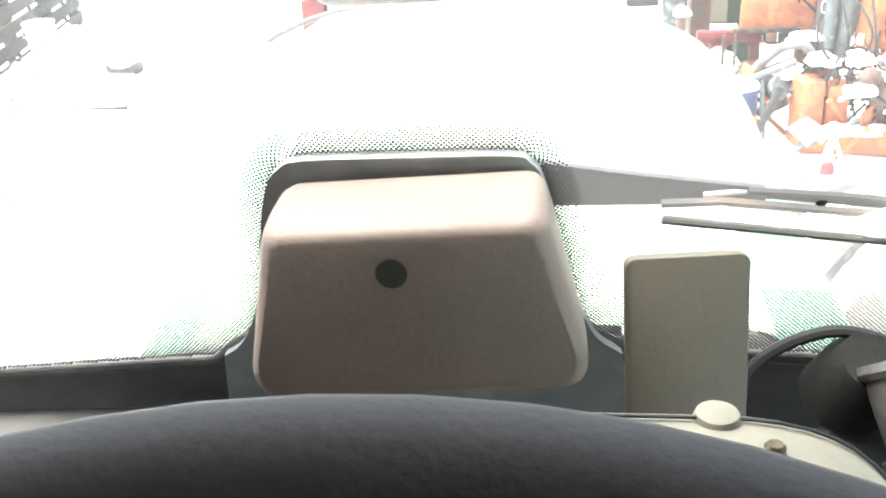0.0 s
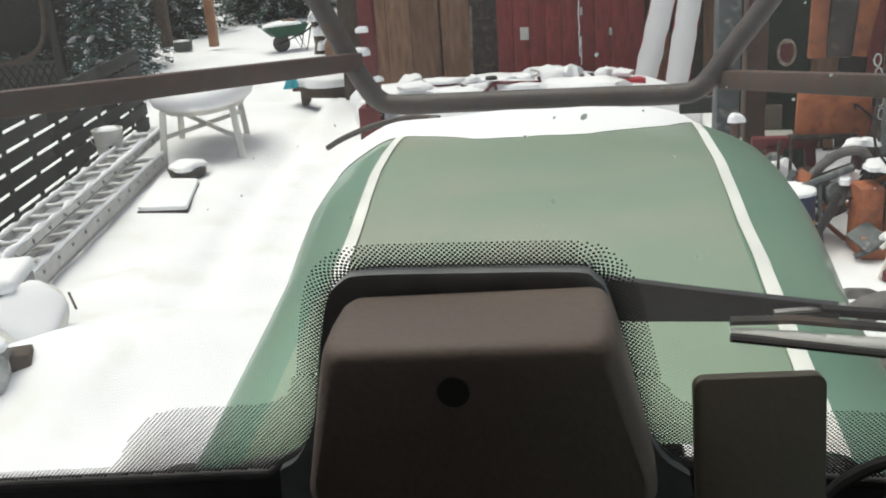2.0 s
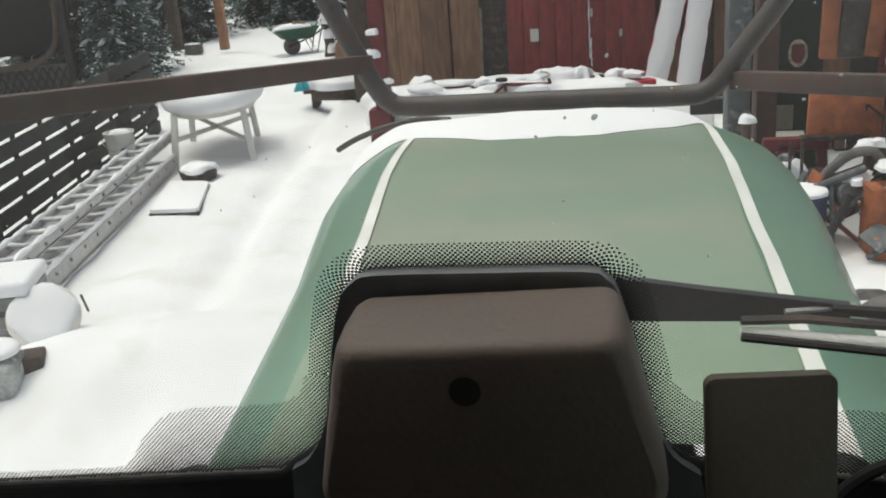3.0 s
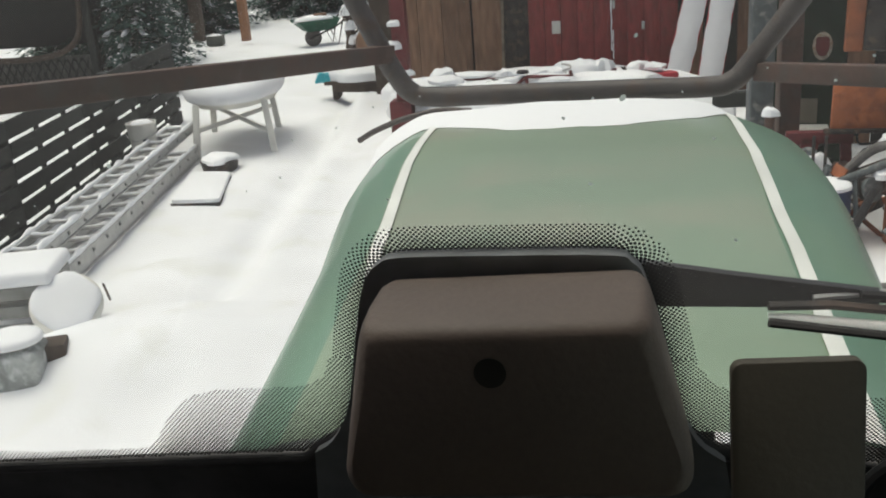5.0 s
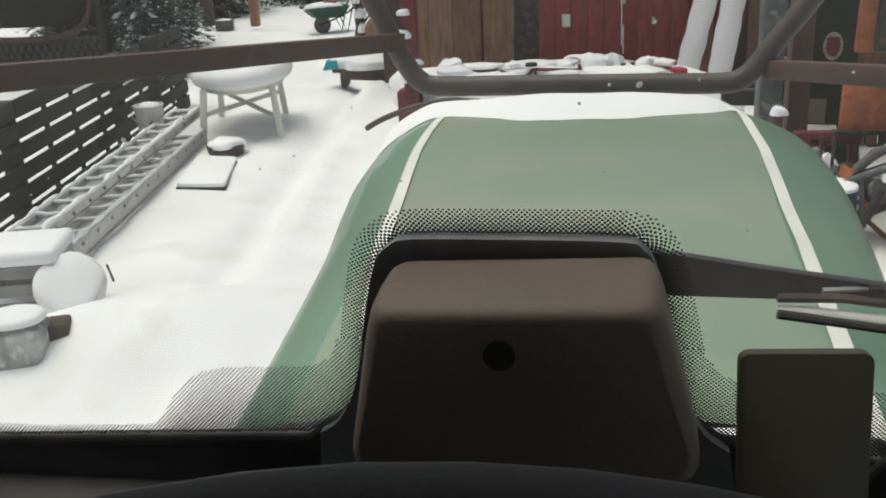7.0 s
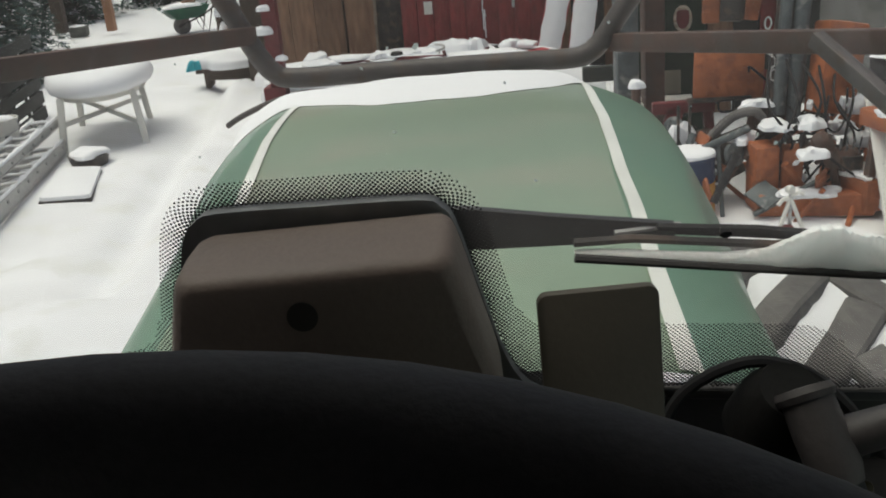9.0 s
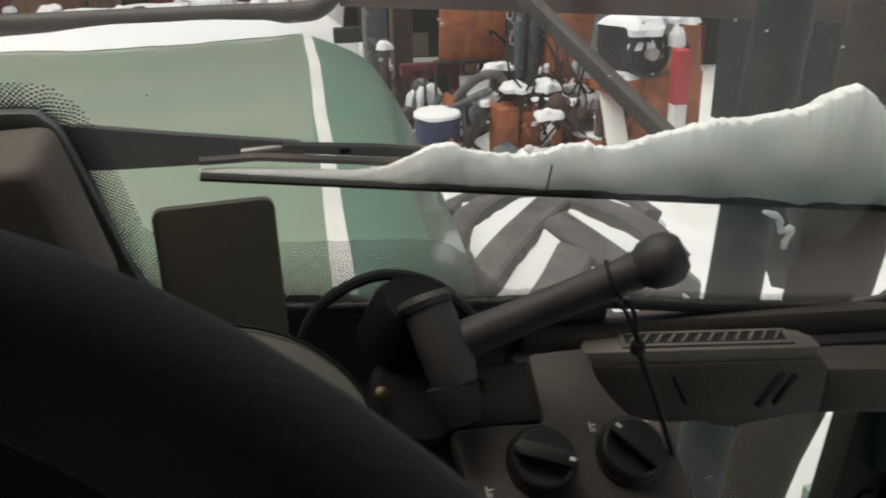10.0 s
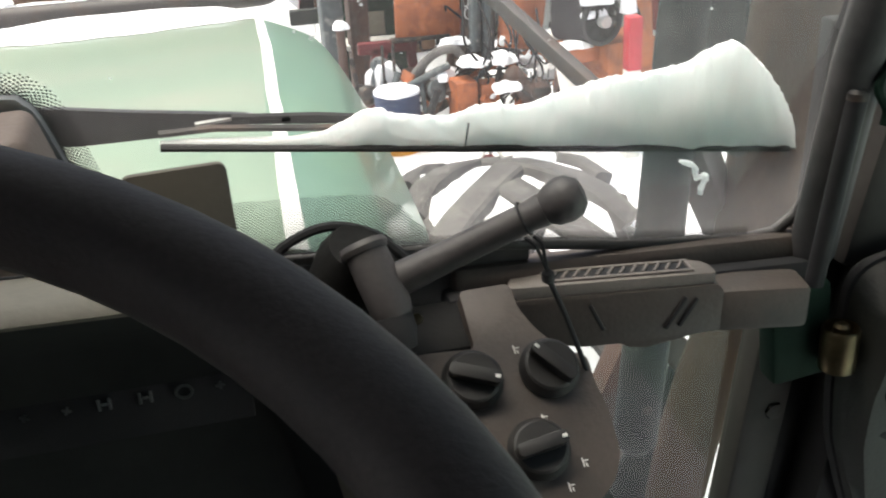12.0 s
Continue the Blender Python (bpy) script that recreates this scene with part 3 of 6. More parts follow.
# loader tower beside the cab
part("loader_post", tube([(0.836, 1.05, 2.7), (0.788, 1.05, 2.1), (0.772, 1.05, 1.85), (0.750, 1.05, 1.56), (0.749, 1.05, 1.53), (0.748, 1.05, 1.515)], [0.030, 0.030, 0.031, 0.031, 0.030, 0.018], 18), POST_STEEL, tractor, "blue-grey steel loader post")
for z, x in ((1.72, 0.760), (1.60, 0.750)):
    part("post_bolt", lathe([(0.0, 0.004), (0.006, 0.003), (0.007, 0.0), (0.0, -0.002)], 8, frame_of((x, 1.018, z), (1, 0, 0), (0, -1, 0))), MACHINE, tractor)
part("loader_beam", tube([(1.052, 1.2, 2.75), (1.032, 1.2, 2.08), (1.012, 1.2, 1.88), (0.988, 1.2, 1.70), (0.962, 1.2, 1.57), (0.936, 1.2, 1.495), (0.911, 1.2, 1.395), (0.894, 1.2, 1.287), (0.875, 1.2, 1.05), (0.86, 1.2, 0.8)], [0.060, 0.060, 0.058, 0.054, 0.050, 0.049, 0.048, 0.047, 0.046, 0.046], 22), TAN, tractor, "tan weathered round loader mast")
part("loader_strut", beam((0.82, 1.1, 1.97), (1.0, 1.3, 1.72), 0.05, 0.05), PIPE, tractor)
part("loader_strut", beam((0.865, 1.3, 1.57), (0.775, 1.3, 1.36), 0.05, 0.045), RUST, tractor)
part("loader_strut", beam((0.88, 1.3, 1.56), (0.985, 1.3, 1.44), 0.05, 0.05), PIPE, tractor)
part("loader_knuckle", tube(smooth_path([(0.965, 1.3, 1.46), (0.946, 1.3, 1.40), (0.910, 1.3, 1.325), (0.870, 1.3, 1.255), (0.815, 1.3, 1.200), (0.74, 1.32, 1.17)], 4), 0.038, 14), POST_STEEL, tractor, "dark grey cast loader arm")
part("hydraulic_hose", tube(smooth_path([(0.895, 1.22, 1.33), (0.880, 1.22, 1.27), (0.885, 1.22, 1.20), (0.915, 1.22, 1.12)], 5), 0.005, 8), BLACK, tractor)
part("pivot_pin", lathe([(0.012, -0.05), (0.016, -0.05), (0.016, 0.05), (0.012, 0.05)], 14, pose(0.845, 1.05, 1.965, 90, 20, 0)), MACHINE, tractor)
part("hydraulic_pipe", tube(smooth_path([(0.768, 1.0, 1.955), (0.787, 1.0, 1.946), (0.791, 1.0, 1.931), (0.804, 1.0, 1.933), (0.797, 1.0, 1.916), (0.803, 1.01, 1.905)], 3), [0.002, 0.0035, 0.004, 0.0025, 0.0042, 0.003, 0.0045, 0.0028, 0.004, 0.0025, 0.0042, 0.003, 0.004, 0.0025, 0.0035, 0.002], 7), SNOW_FINE, tractor, "snow-crusted pipe")


# ---- the cab ----
def on_glass(x, z, out=0.0):
    """A place on the windscreen; out: metres in front of it."""
    return Vector((x, 0.68 + 0.35 * (2.19 - z) + out * 0.944, z + out * 0.33))


SILL = [(-0.66, 1.985), (-0.34, 2.006), (-0.196, 2.018), (-0.087, 2.027)]
NOTCH = [(-0.075, 2.034), (-0.06, 2.046), (-0.044, 2.075), (-0.034, 2.108), (-0.025, 2.143), (-0.0140, 2.178), (-0.004, 2.1905), (0.010, 2.1955), (0.067, 2.196), (0.127, 2.1955), (0.138, 2.1905), (0.1455, 2.178), (0.156, 2.130), (0.166, 2.083), (0.178, 2.051), (0.196, 2.034)]
NOTCH = [(p.x, p.z) for p in smooth_path([(x, 0, z) for x, z in NOTCH], 3)]
SILL_R = [(0.275, 2.030), (0.407, 2.018), (0.48, 2.012), (0.599, 1.989), (0.682, 1.978), (0.722, 1.974), (0.743, 1.977), (0.754, 1.988), (0.757, 2.006)]
TOP = [(0.762, 2.3), (0.77, 2.66), (-0.66, 2.66), (-0.67, 2.02)]
EDGE = SILL + NOTCH + SILL_R + TOP
bm = bmesh.new()
bm.faces.new([bm.verts.new(on_glass(x, z)) for x, z in EDGE])
bmesh.ops.triangulate(bm, faces=bm.faces[:])
windscreen = part("windscreen", bm, GLASS, tractor, "clear windscreen with dotted black border", 0)
if windscreen.data.polygons[0].normal.y > 0:
    windscreen.data.flip_normals()
windscreen.visible_shadow = False


LEFT_X, LEFT_Z = (-0.215, -0.202, -0.194, -0.187, -0.173, -0.163, -0.153, -0.136, -0.102, -0.078, -0.066, -0.058, -0.052), (2.02, 2.030, 2.038, 2.049, 2.067, 2.076, 2.082, 2.087, 2.089, 2.091, 2.094, 2.101, 2.115)
RIGHT_X, RIGHT_Z = (0.178, 0.186, 0.200, 0.27, 0.312, 0.35, 0.37, 0.387, 0.401, 0.415, 0.43), (2.11, 2.097, 2.0905, 2.088, 2.085, 2.082, 2.077, 2.064, 2.044, 2.028, 2.015)


def build_frit():
    """Printed dots along the lower edge, smaller towards the inside of the pane."""
    lower = np.array(SILL + NOTCH + SILL_R)
    start, along = lower[:-1], lower[1:] - lower[:-1]
    square = (along ** 2).sum(axis=1)
    px, pz = lower[:, 0], lower[:, 1]
    gap, step, split = 0.0030, 0.0015, 2.116
    bm = bmesh.new()

    def dot(x, z):
        rel = np.array((x, z)) - start
        t = np.clip((rel * along).sum(axis=1) / square, 0.0, 1.0)
        best = float(np.sqrt(((rel - along * t[:, None]) ** 2).sum(axis=1)).min())
        # the border: a band of even width, with a rounded shoulder on both sides of the notch
        t = best / (0.0168 if -0.085 < x < 0.20 and z > 2.03 else 0.0095)
        low = np.interp(x, px, pz)
        for inside, roof in ((x < -0.034, np.interp(x, LEFT_X, LEFT_Z)), (0.15 < x < 0.43, np.interp(x, RIGHT_X, RIGHT_Z))):
            if inside and z < min(roof, 2.12):
                t = min(t, 1 - (roof - z) / max(0.004, roof - low))
        if t < 0.97:
            size = 0.00121 - 0.00054 * max(0.0, t) ** 0.9
            bm.faces.new([bm.verts.new(on_glass(x + size * math.cos(q * math.pi / 3), z + size * math.sin(q * math.pi / 3), -0.0012)) for q in range(6)])

    # even rows along the straight lower edge
    for row in range(int((split - 1.975) / step)):
        z = 1.975 + row * step
        for col in range(int(1.375 / gap)):
            x = -0.66 + (col + (row % 2) * 0.5) * gap
            if 0.0004 < z - np.interp(x, px, pz) < 0.085 and not -0.03 < x < 0.155:
                dot(x, z)
    # rows that follow the arch of the notch
    arch = np.array(NOTCH)
    reach = np.concatenate(([0.0], np.cumsum(np.hypot(*(arch[1:] - arch[:-1]).T))))
    place = lambda s: np.array((np.interp(s, reach, arch[:, 0]), np.interp(s, reach, arch[:, 1])))
    for col in range(int(2 * reach[-1] / gap)):
        s = col * gap / 2
        tan = place(s + 0.007) - place(s - 0.007)
        tan = tan / math.hypot(*tan)
        for row in range(13):
            if (row + col) % 2 == 0:
                x, z = place(s) + np.array((-tan[1], tan[0])) * (0.0008 + row * step)
                if z > split - 0.0012:
                    dot(x, z)
    ob = part("dotted_border", bm, FRIT, windscreen, "printed black dots", 0)
    return tagged(ob, kind="stuff")


build_frit()


def glass_specks():
    """Snow crumbs and drops stuck to the outside of the windscreen."""
    rng = random.Random(21)
    bm = None
    for i in range(90):
        x, z = rng.uniform(-0.5, 0.76), rng.uniform(2.19, 2.36)
        r = rng.uniform(0.0004, 0.0009) * (1.8 if i % 6 == 0 else 1.0)
        bm = lathe([(0.0, r * 0.6), (r * 0.7, r * 0.4), (r, 0.0)], 7, frame_of(on_glass(x, z, 0.0015), (1, 0, rng.uniform(-1, 1)), (0, 0.94, 0.33)) @ Matrix.Diagonal((1, rng.uniform(0.7, 1.8), 1, 1)), bm)
    return tagged(part("snow_crumbs", bm, SNOW_FINE, windscreen, "tiny crumbs of snow", 60), kind="stuff")


glass_specks()
part("smudge", lathe([(0.0, 0.0006), (0.002, 0.0004), (0.0026, 0.0)], 9, frame_of(on_glass(0.304, 2.153, -0.001), (1, 0, 0), (0, -0.94, -0.33)) @ Matrix.Diagonal((1.4, 1, 1, 1))), BLACK, windscreen)
# black rubber along the lower edge and inside the notch
inner_notch = [(x + 0.0062 * (0.067 - x) / math.hypot(0.067 - x, 2.06 - z), z + 0.0062 * (2.06 - z) / math.hypot(0.067 - x, 2.06 - z)) for x, z in NOTCH]
edge = [on_glass(x, z, 0.0) for x, z in [(p, q - 0.006) for p, q in SILL] + inner_notch + [(p, q - 0.006) for p, q in SILL_R[:-2]] + [(p + 0.006, q) for p, q in SILL_R[-2:] + TOP[:2]]]
part("windscreen_rubber", tube(edge, 0.0055, 12), SEAL, tractor, "black rubber seal")
bm = plate([(x, z) for x, z in [(-0.09, 1.95)] + NOTCH + [(0.21, 1.95)]], 0.012, Matrix(((1, 0, 0, 0), (0, -0.35, 1, 0.68 + 0.35 * 2.19 - 0.0125), (0, 1, 0, 0), (0, 0, 0, 1))))
part("cowl_panel", bm, COWL, tractor, "dark grey cowl behind the wiper motor cover")

low = [(-0.66, 1.2), (0.50, 1.2), (0.50, 2.008)] + [(x, z - 0.003) for x, z in [(0.407, 2.018), (0.275, 2.030)] + NOTCH[::-1] + SILL[::-1]]
low = [(x, min(z, 2.028)) for x, z in low]
bm = plate(low, 0.006, Matrix(((1, 0, 0, 0), (0, -0.35, 1, 0.68 + 0.35 * 2.19 - 0.004), (0, 1, 0, 0), (0, 0, 0, 1))))
part("scuttle_panel", bm, SEAL, tractor, "dark panel under the windscreen")
# dash ledge under the windscreen
part("dash_ledge", box((0.62, 0.13, 0.03), pose(-0.38, 0.685, 1.962, -8, -1.9, 0), 0.008), SEAL, tractor, "grey ledge under the windscreen")
part("dash_ledge", box((0.34, 0.03, 0.03), pose(0.60, 0.752, 1.965, -8, 3.2, 0), 0.008), PANEL, tractor, "brown ledge under the windscreen")
part("dash_ledge", box((0.36, 0.035, 0.02), pose(0.60, 0.735, 1.952, -8, 3.2, 0), 0.006), BLACK, tractor)
part("dash_body", box((0.80, 0.09, 0.7), pose(0.05, 0.697, 1.620), 0.02), DARK, tractor, "dark dashboard body")
part("dash_body", box((0.40, 0.13, 0.7), pose(-0.52, 0.665, 1.59), 0.02), DARK, tractor)

# cover of the wiper motor
def motor_cover():
    rows = []
    # outlines from the glass side to the driver's side: y, half widths at top and bottom, top and bottom heights
    specs = [(0.676, 0.062, 0.082, 2.166, 2.095), (0.668, 0.067, 0.088, 2.181, 2.089), (0.660, 0.070, 0.0905, 2.1868, 2.086), (0.650, 0.0715, 0.0915, 2.1885, 2.084), (0.630, 0.0722, 0.0925, 2.1878, 2.083), (0.612, 0.0722, 0.0925, 2.1855, 2.083), (0.6045, 0.0715, 0.0920, 2.1838, 2.084), (0.6002, 0.0690, 0.0900, 2.1822, 2.086), (0.5980, 0.0665, 0.0875, 2.1800, 2.0885), (0.597, 0.0650, 0.0860, 2.1775, 2.091)]
    for y, ht, hb, zt, zb in specs:
        row = []
        outline = round_corners([(-hb + 0.006, zb), (-hb, zb + 0.013), (-ht - 0.0045, zt - 0.016), (-ht, zt), (ht, zt), (ht + 0.0045, zt - 0.016), (hb, zb + 0.013), (hb - 0.006, zb)], 0.008, 5)
        for x, z in outline:
            row.append(Vector((0.073 + x + 0.0035 * (zt - z) / 0.10, y, z + 0.035 * x)))
        rows.append(row)
    bm = bmesh.new()
    vs = [[bm.verts.new(p) for p in r] for r in rows]
    n = len(vs[0])
    for a, b in zip(vs, vs[1:]):
        for k in range(n):
            bm.faces.new((a[k], a[(k + 1) % n], b[(k + 1) % n], b[k]))
    bm.faces.new(vs[-1]), bm.faces.new(vs[0])
    c = part("motor_cover", bm, COVER, tractor, "brown-grey plastic wiper motor cover", 30)
    part("plug", lathe([(0.0, -0.004), (0.0080, -0.004), (0.0082, 0.0004), (0.0, 0.0008)], 24, frame_of((0.0672, 0.5968, 2.1590), (1, 0, 0), (0, -1, 0))), KNOB, c, "round black plug")
    return c


motor_cover()

# wiper in front of the glass
wiper = part("wiper_arm", plate([(0.118, 2.147), (0.118, 2.177), (0.150, 2.1745), (0.20, 2.1655), (0.279, 2.1530), (0.279, 2.1425), (0.245, 2.1415), (0.16, 2.1425)], 0.008, Matrix(((1, 0, 0, 0), (0, -0.35, 1, 0.68 + 0.35 * 2.19 + 0.022), (0, 1, 0, 0), (0, 0, 0, 1))), 0.001), ARM, tractor, "grey pressed steel wiper arm")
part("wiper_rod", plate([(0.270, 2.1520), (0.345, 2.1405), (0.45, 2.1255), (0.50, 2.1160), (0.50, 2.1110), (0.45, 2.1205), (0.345, 2.1352), (0.270, 2.1450)], 0.006, Matrix(((1, 0, 0, 0), (0, -0.35, 1, 0.68 + 0.35 * 2.19 + 0.024), (0, 1, 0, 0), (0, 0, 0, 1))), 0.001), BLACK, wiper, "black flat wiper rod")
blade_a, blade_b = Vector((0.2152, 0, 2.1425)), Vector((0.7300, 0, 2.0655))


def on_blade(s, up, out):
    p = blade_a.lerp(blade_b, s)
    return on_glass(p.x, p.z + up, out)


blade = part("wiper_blade", tube([on_blade(s, -0.003, 0.003) for s in np.linspace(0, 1, 12)], 0.0030, 8), BLACK, wiper, "black rubber wiper blade")
part("blade_frame", tube([on_blade(0.0, 0.003, 0.010), on_blade(0.07, 0.0065, 0.013), on_blade(0.25, 0.0075, 0.014), on_blade(0.36, 0.0065, 0.014)], 0.0030, 6), MACHINE, wiper)
part("blade_bridge", tube([on_blade(0.10, 0.0125, 0.018), on_blade(0.22, 0.0140, 0.020), on_blade(0.36, 0.0120, 0.020)], 0.0026, 6), BLACK, wiper)
part("blade_clip", tube([on_blade(0.05, 0.006, 0.018), on_blade(0.13, 0.011, 0.024)], 0.002, 6), ALU, wiper)


def wiper_snow():
    """Snow heaped along the blade, thick towards its outer end."""
    s_at = [0, 0.034, 0.098, 0.187, 0.226, 0.258, 0.282, 0.311, 0.324, 0.37, 0.415, 0.430, 0.461, 0.492, 0.504, 0.540, 0.587, 0.635, 0.701, 0.768, 0.801, 0.826, 0.858, 0.879, 0.896, 0.914, 0.945, 0.978, 0.998, 1.008, 1.014]
    h_at = [0.001, 0.003, 0.004, 0.006, 0.010, 0.019, 0.026, 0.0292, 0.0245, 0.023, 0.0235, 0.0265, 0.033, 0.0362, 0.0322, 0.035, 0.0455, 0.0532, 0.0622, 0.0692, 0.0752, 0.0835, 0.0945, 0.0975, 0.0945, 0.0860, 0.068, 0.044, 0.028, 0.016, 0.002]
    rows = []
    count = 420
    for i in range(count + 1):
        s = i / count * 1.014
        h = np.interp(s, s_at, h_at)
        h *= (0.96 - 1.05 * h) * (1 + 0.035 * noise.noise((s * 17, 0.3, 0)) + 0.018 * noise.noise((s * 60, 2.3, 0)))
        crumb = (0.0024 * noise.noise((s * 170, 4.1, 0)) + 0.0012 * noise.noise((s * 330, 1.7, 0))) * min(1.0, h / 0.014)
        d = 0.006 + 0.44 * h
        row = []
        for k in range(28):
            a = 2 * math.pi * k / 28
            lift = 0.5 - 0.5 * math.cos(a)
            bumpy = 1 + 0.06 * noise.noise((s * 18, a * 1.4, 3.0)) + 0.03 * noise.noise((s * 60, a * 5, 8.0))
            lean = 0.42 * d * lift ** 2.2
            if math.sin(a) > 0:
                out = 0.003 + lean + (d - lean) * math.sin(a) ** 0.75 * bumpy
            else:
                out = 0.003 + lean + 0.0016 * noise.noise((s * 40, lift * 3, 1.0)) * (1 if h > 0.012 else 0.2) + 0.10 * h * (1 - lift ** 4) * max(-0.3, noise.noise((s * 13, lift * 1.8, 7.0)))
            up = -0.002 + h * lift + 0.0010 * noise.noise((s * 150, a * 4, 5.0)) * min(1.0, h / 0.02) * lift + crumb * lift ** 8
            row.append(on_blade(s, up, out))
        rows.append(row + row[:1])
    bm = sheet(rows)
    bmesh.ops.remove_doubles(bm, verts=bm.verts, dist=1e-6)
    bmesh.ops.holes_fill(bm, edges=[e for e in bm.edges if e.is_boundary], sides=0)
    bmesh.ops.recalc_face_normals(bm, faces=bm.faces[:])
    return solo("snow_ridge", bm, SNOW_CLUMP, "fresh white snow heaped along a wiper blade", "snow", smooth=80)


wiper_snow()
part("twig", tube([on_blade(0.433, 0.0, 0.001), on_blade(0.434, 0.010, 0.0), on_blade(0.436, 0.021, 0.001)], 0.0006, 5), BLACK, wiper)

# steering wheel
WC, WTILT, WYAW, WR, Wr = Vector((0.120, 0.105, 2.210)), 0.385, 0.183, 0.189, 0.0152
wm = Matrix.Translation(WC) @ Matrix.Rotation(WYAW, 4, "Z") @ Matrix.Rotation(WTILT, 4, "X")
rim_pts = [wm @ Vector((WR * math.cos(a), WR * math.sin(a), 0)) for a in np.linspace(0, 2 * math.pi, 73)[:-1]]
steering = part("steering_wheel", tube(rim_pts, Wr, 20, closed=True), WHEEL, tractor, "black moulded steering wheel")
for a in (205, 335, 270):
    d = Vector((math.cos(radians(a)), math.sin(radians(a)), 0))
    part("spoke", tube([wm @ (d * 0.03 + Vector((0, 0, -0.035))), wm @ (d * 0.11 + Vector((0, 0, -0.028))), wm @ (d * WR)], [0.014, 0.011, 0.009], 10), WHEEL, steering)
part("hub", lathe([(0.0, -0.06), (0.045, -0.06), (0.05, -0.03), (0.042, -0.015), (0.0, -0.01)], 24, wm), WHEEL, steering)
part("steering_column", tube([wm @ Vector((0, 0, -0.06)), (0.11, 0.30, 1.9), (0.11, 0.42, 1.75)], 0.035, 14), DARK, tractor)


def binnacle():
    """The instrument housing behind the steering wheel: a hood over a recessed dark face."""
    outer = round_corners([(-0.066, 1.78), (-0.062, 2.045), (-0.050, 2.108), (-0.026, 2.139), (0.012, 2.149), (0.118, 2.1525), (0.232, 2.149), (0.262, 2.138), (0.287, 2.112), (0.3005, 2.062), (0.3125, 1.99), (0.322, 1.78)], 0.02, 3)
    inner = [(0.121 + (x - 0.121) * 0.93, z - 0.007) for x, z in outer]
    deep = [(0.121 + (x - 0.121) * 0.84, z - 0.045) for x, z in outer]
    bm = bmesh.new()
    rings = []
    for line, y, dz in ((inner, 0.464, -0.004), (outer, 0.456, -0.005), (outer, 0.462, 0), (outer, 0.474, 0.001), (outer, 0.505, -0.002)):
        rings.append([bm.verts.new((x, y - 0.10 * (z - 2.0), z + dz)) for x, z in line])
    for a, b in zip(rings, rings[1:]):
        for k in range(len(a)):
            bm.faces.new((a[k], a[(k + 1) % len(a)], b[(k + 1) % len(a)], b[k]))
    bm.faces.new(rings[-1])
    b = part("instrument_housing", bm, BEIGE, tractor, "beige plastic instrument housing", 40)
    bm = bmesh.new()
    rings = [[bm.verts.new((x, y - 0.10 * (z - 2.0), z + dz)) for x, z in line] for line, y, dz in ((inner, 0.4642, -0.0042), (inner, 0.467, -0.006), (deep, 0.490, 0.0))]
    for p, q in zip(rings, rings[1:]):
        for k in range(len(p)):
            bm.faces.new((p[k], p[(k + 1) % len(p)], q[(k + 1) % len(p)], q[k]))
    bm.faces.new(rings[-1])
    part("instrument_face", bm, FACE, b, "dark grey-green instrument face", 40)
    part("seam", tube([(x, 0.500 - 0.10 * (z - 2.0), z + 0.0002) for x, z in outer if z > 1.95], 0.0009, 6), BLACK, b)
    for x in (0.027, 0.211):
        part("bump", lathe([(0.0, 0.0022), (0.005, 0.0019), (0.0085, 0.0006), (0.0098, -0.003), (0.0, -0.004)], 20, pose(x, 0.487, 2.1505)), BEIGE, b)
    for x in (0.012, 0.229):
        part("screw", lathe([(0.0, 0.001), (0.003, 0.0014), (0.0042, 0.0), (0.0, -0.002)], 12, pose(x, 0.467, 2.1495)), BRASS, b, "small screw")
    strip = Matrix(((1, 0, 0, 0), (0, -0.1, 1, 0.682), (0, 1, 0, 0), (0, 0, 0, 1)))
    part("lamp_strip", box((0.30, 0.003, 0.036), pose(0.105, 0.4825, 2.069, -5, 0, 0), 0.001), BLACK, b, "black strip of warning lamps")
    for i, x in enumerate((0.139, 0.160, 0.179, 0.200, 0.220, 0.239)):
        z = 2.0745
        if i == 4:
            part("warning_symbol", tube([(x + 0.0042 * math.cos(a), 0.4795, z + 0.0038 * math.sin(a)) for a in np.linspace(0, 2 * math.pi, 17)[:-1]], 0.0009, 6, closed=True), DIM_MARK, b)
            continue
        for dx, w, h in (((-0.0028, 0.0016, 0.007), (0.0, 0.0032, 0.0016), (0.0028, 0.0016, 0.007)) if i in (2, 3) else ((0.0, 0.005, 0.0016), (0.0, 0.0016, 0.005))):
            part("warning_symbol", box((w, 0.0012, h), pose(x + dx, 0.4800, z, 0, 20 if i < 2 else 0, 0), 0.0004), DIM_MARK, b)
    for x in (0.03, 0.16):
        part("gauge", lathe([(0.0, 0), (0.036, 0), (0.038, 0.004), (0.034, 0.005), (0.0, 0.003)], 24, frame_of((x, 0.492, 1.97), (1, 0, 0), (0, -1, 0))), KNOB, b)
    return b


binnacle()

# flat khaki unit standing on the dash
m = frame_of((0.2250, 0.648, 2.0715), (1, 0.03, 0.02), (0.05, -1, 0.12))
unit = thing("display_unit", "flat khaki plastic display unit standing on the dash", "display")
part("case", plate(rounded(0.069, 0.136, 0.006), 0.009, m @ pose(0, 0, -0.0045), 0.0012), CARD, unit)
part("stand", box((0.05, 0.03, 0.03), pose(0.227, 0.665, 2.02), 0.004), DARK, unit)


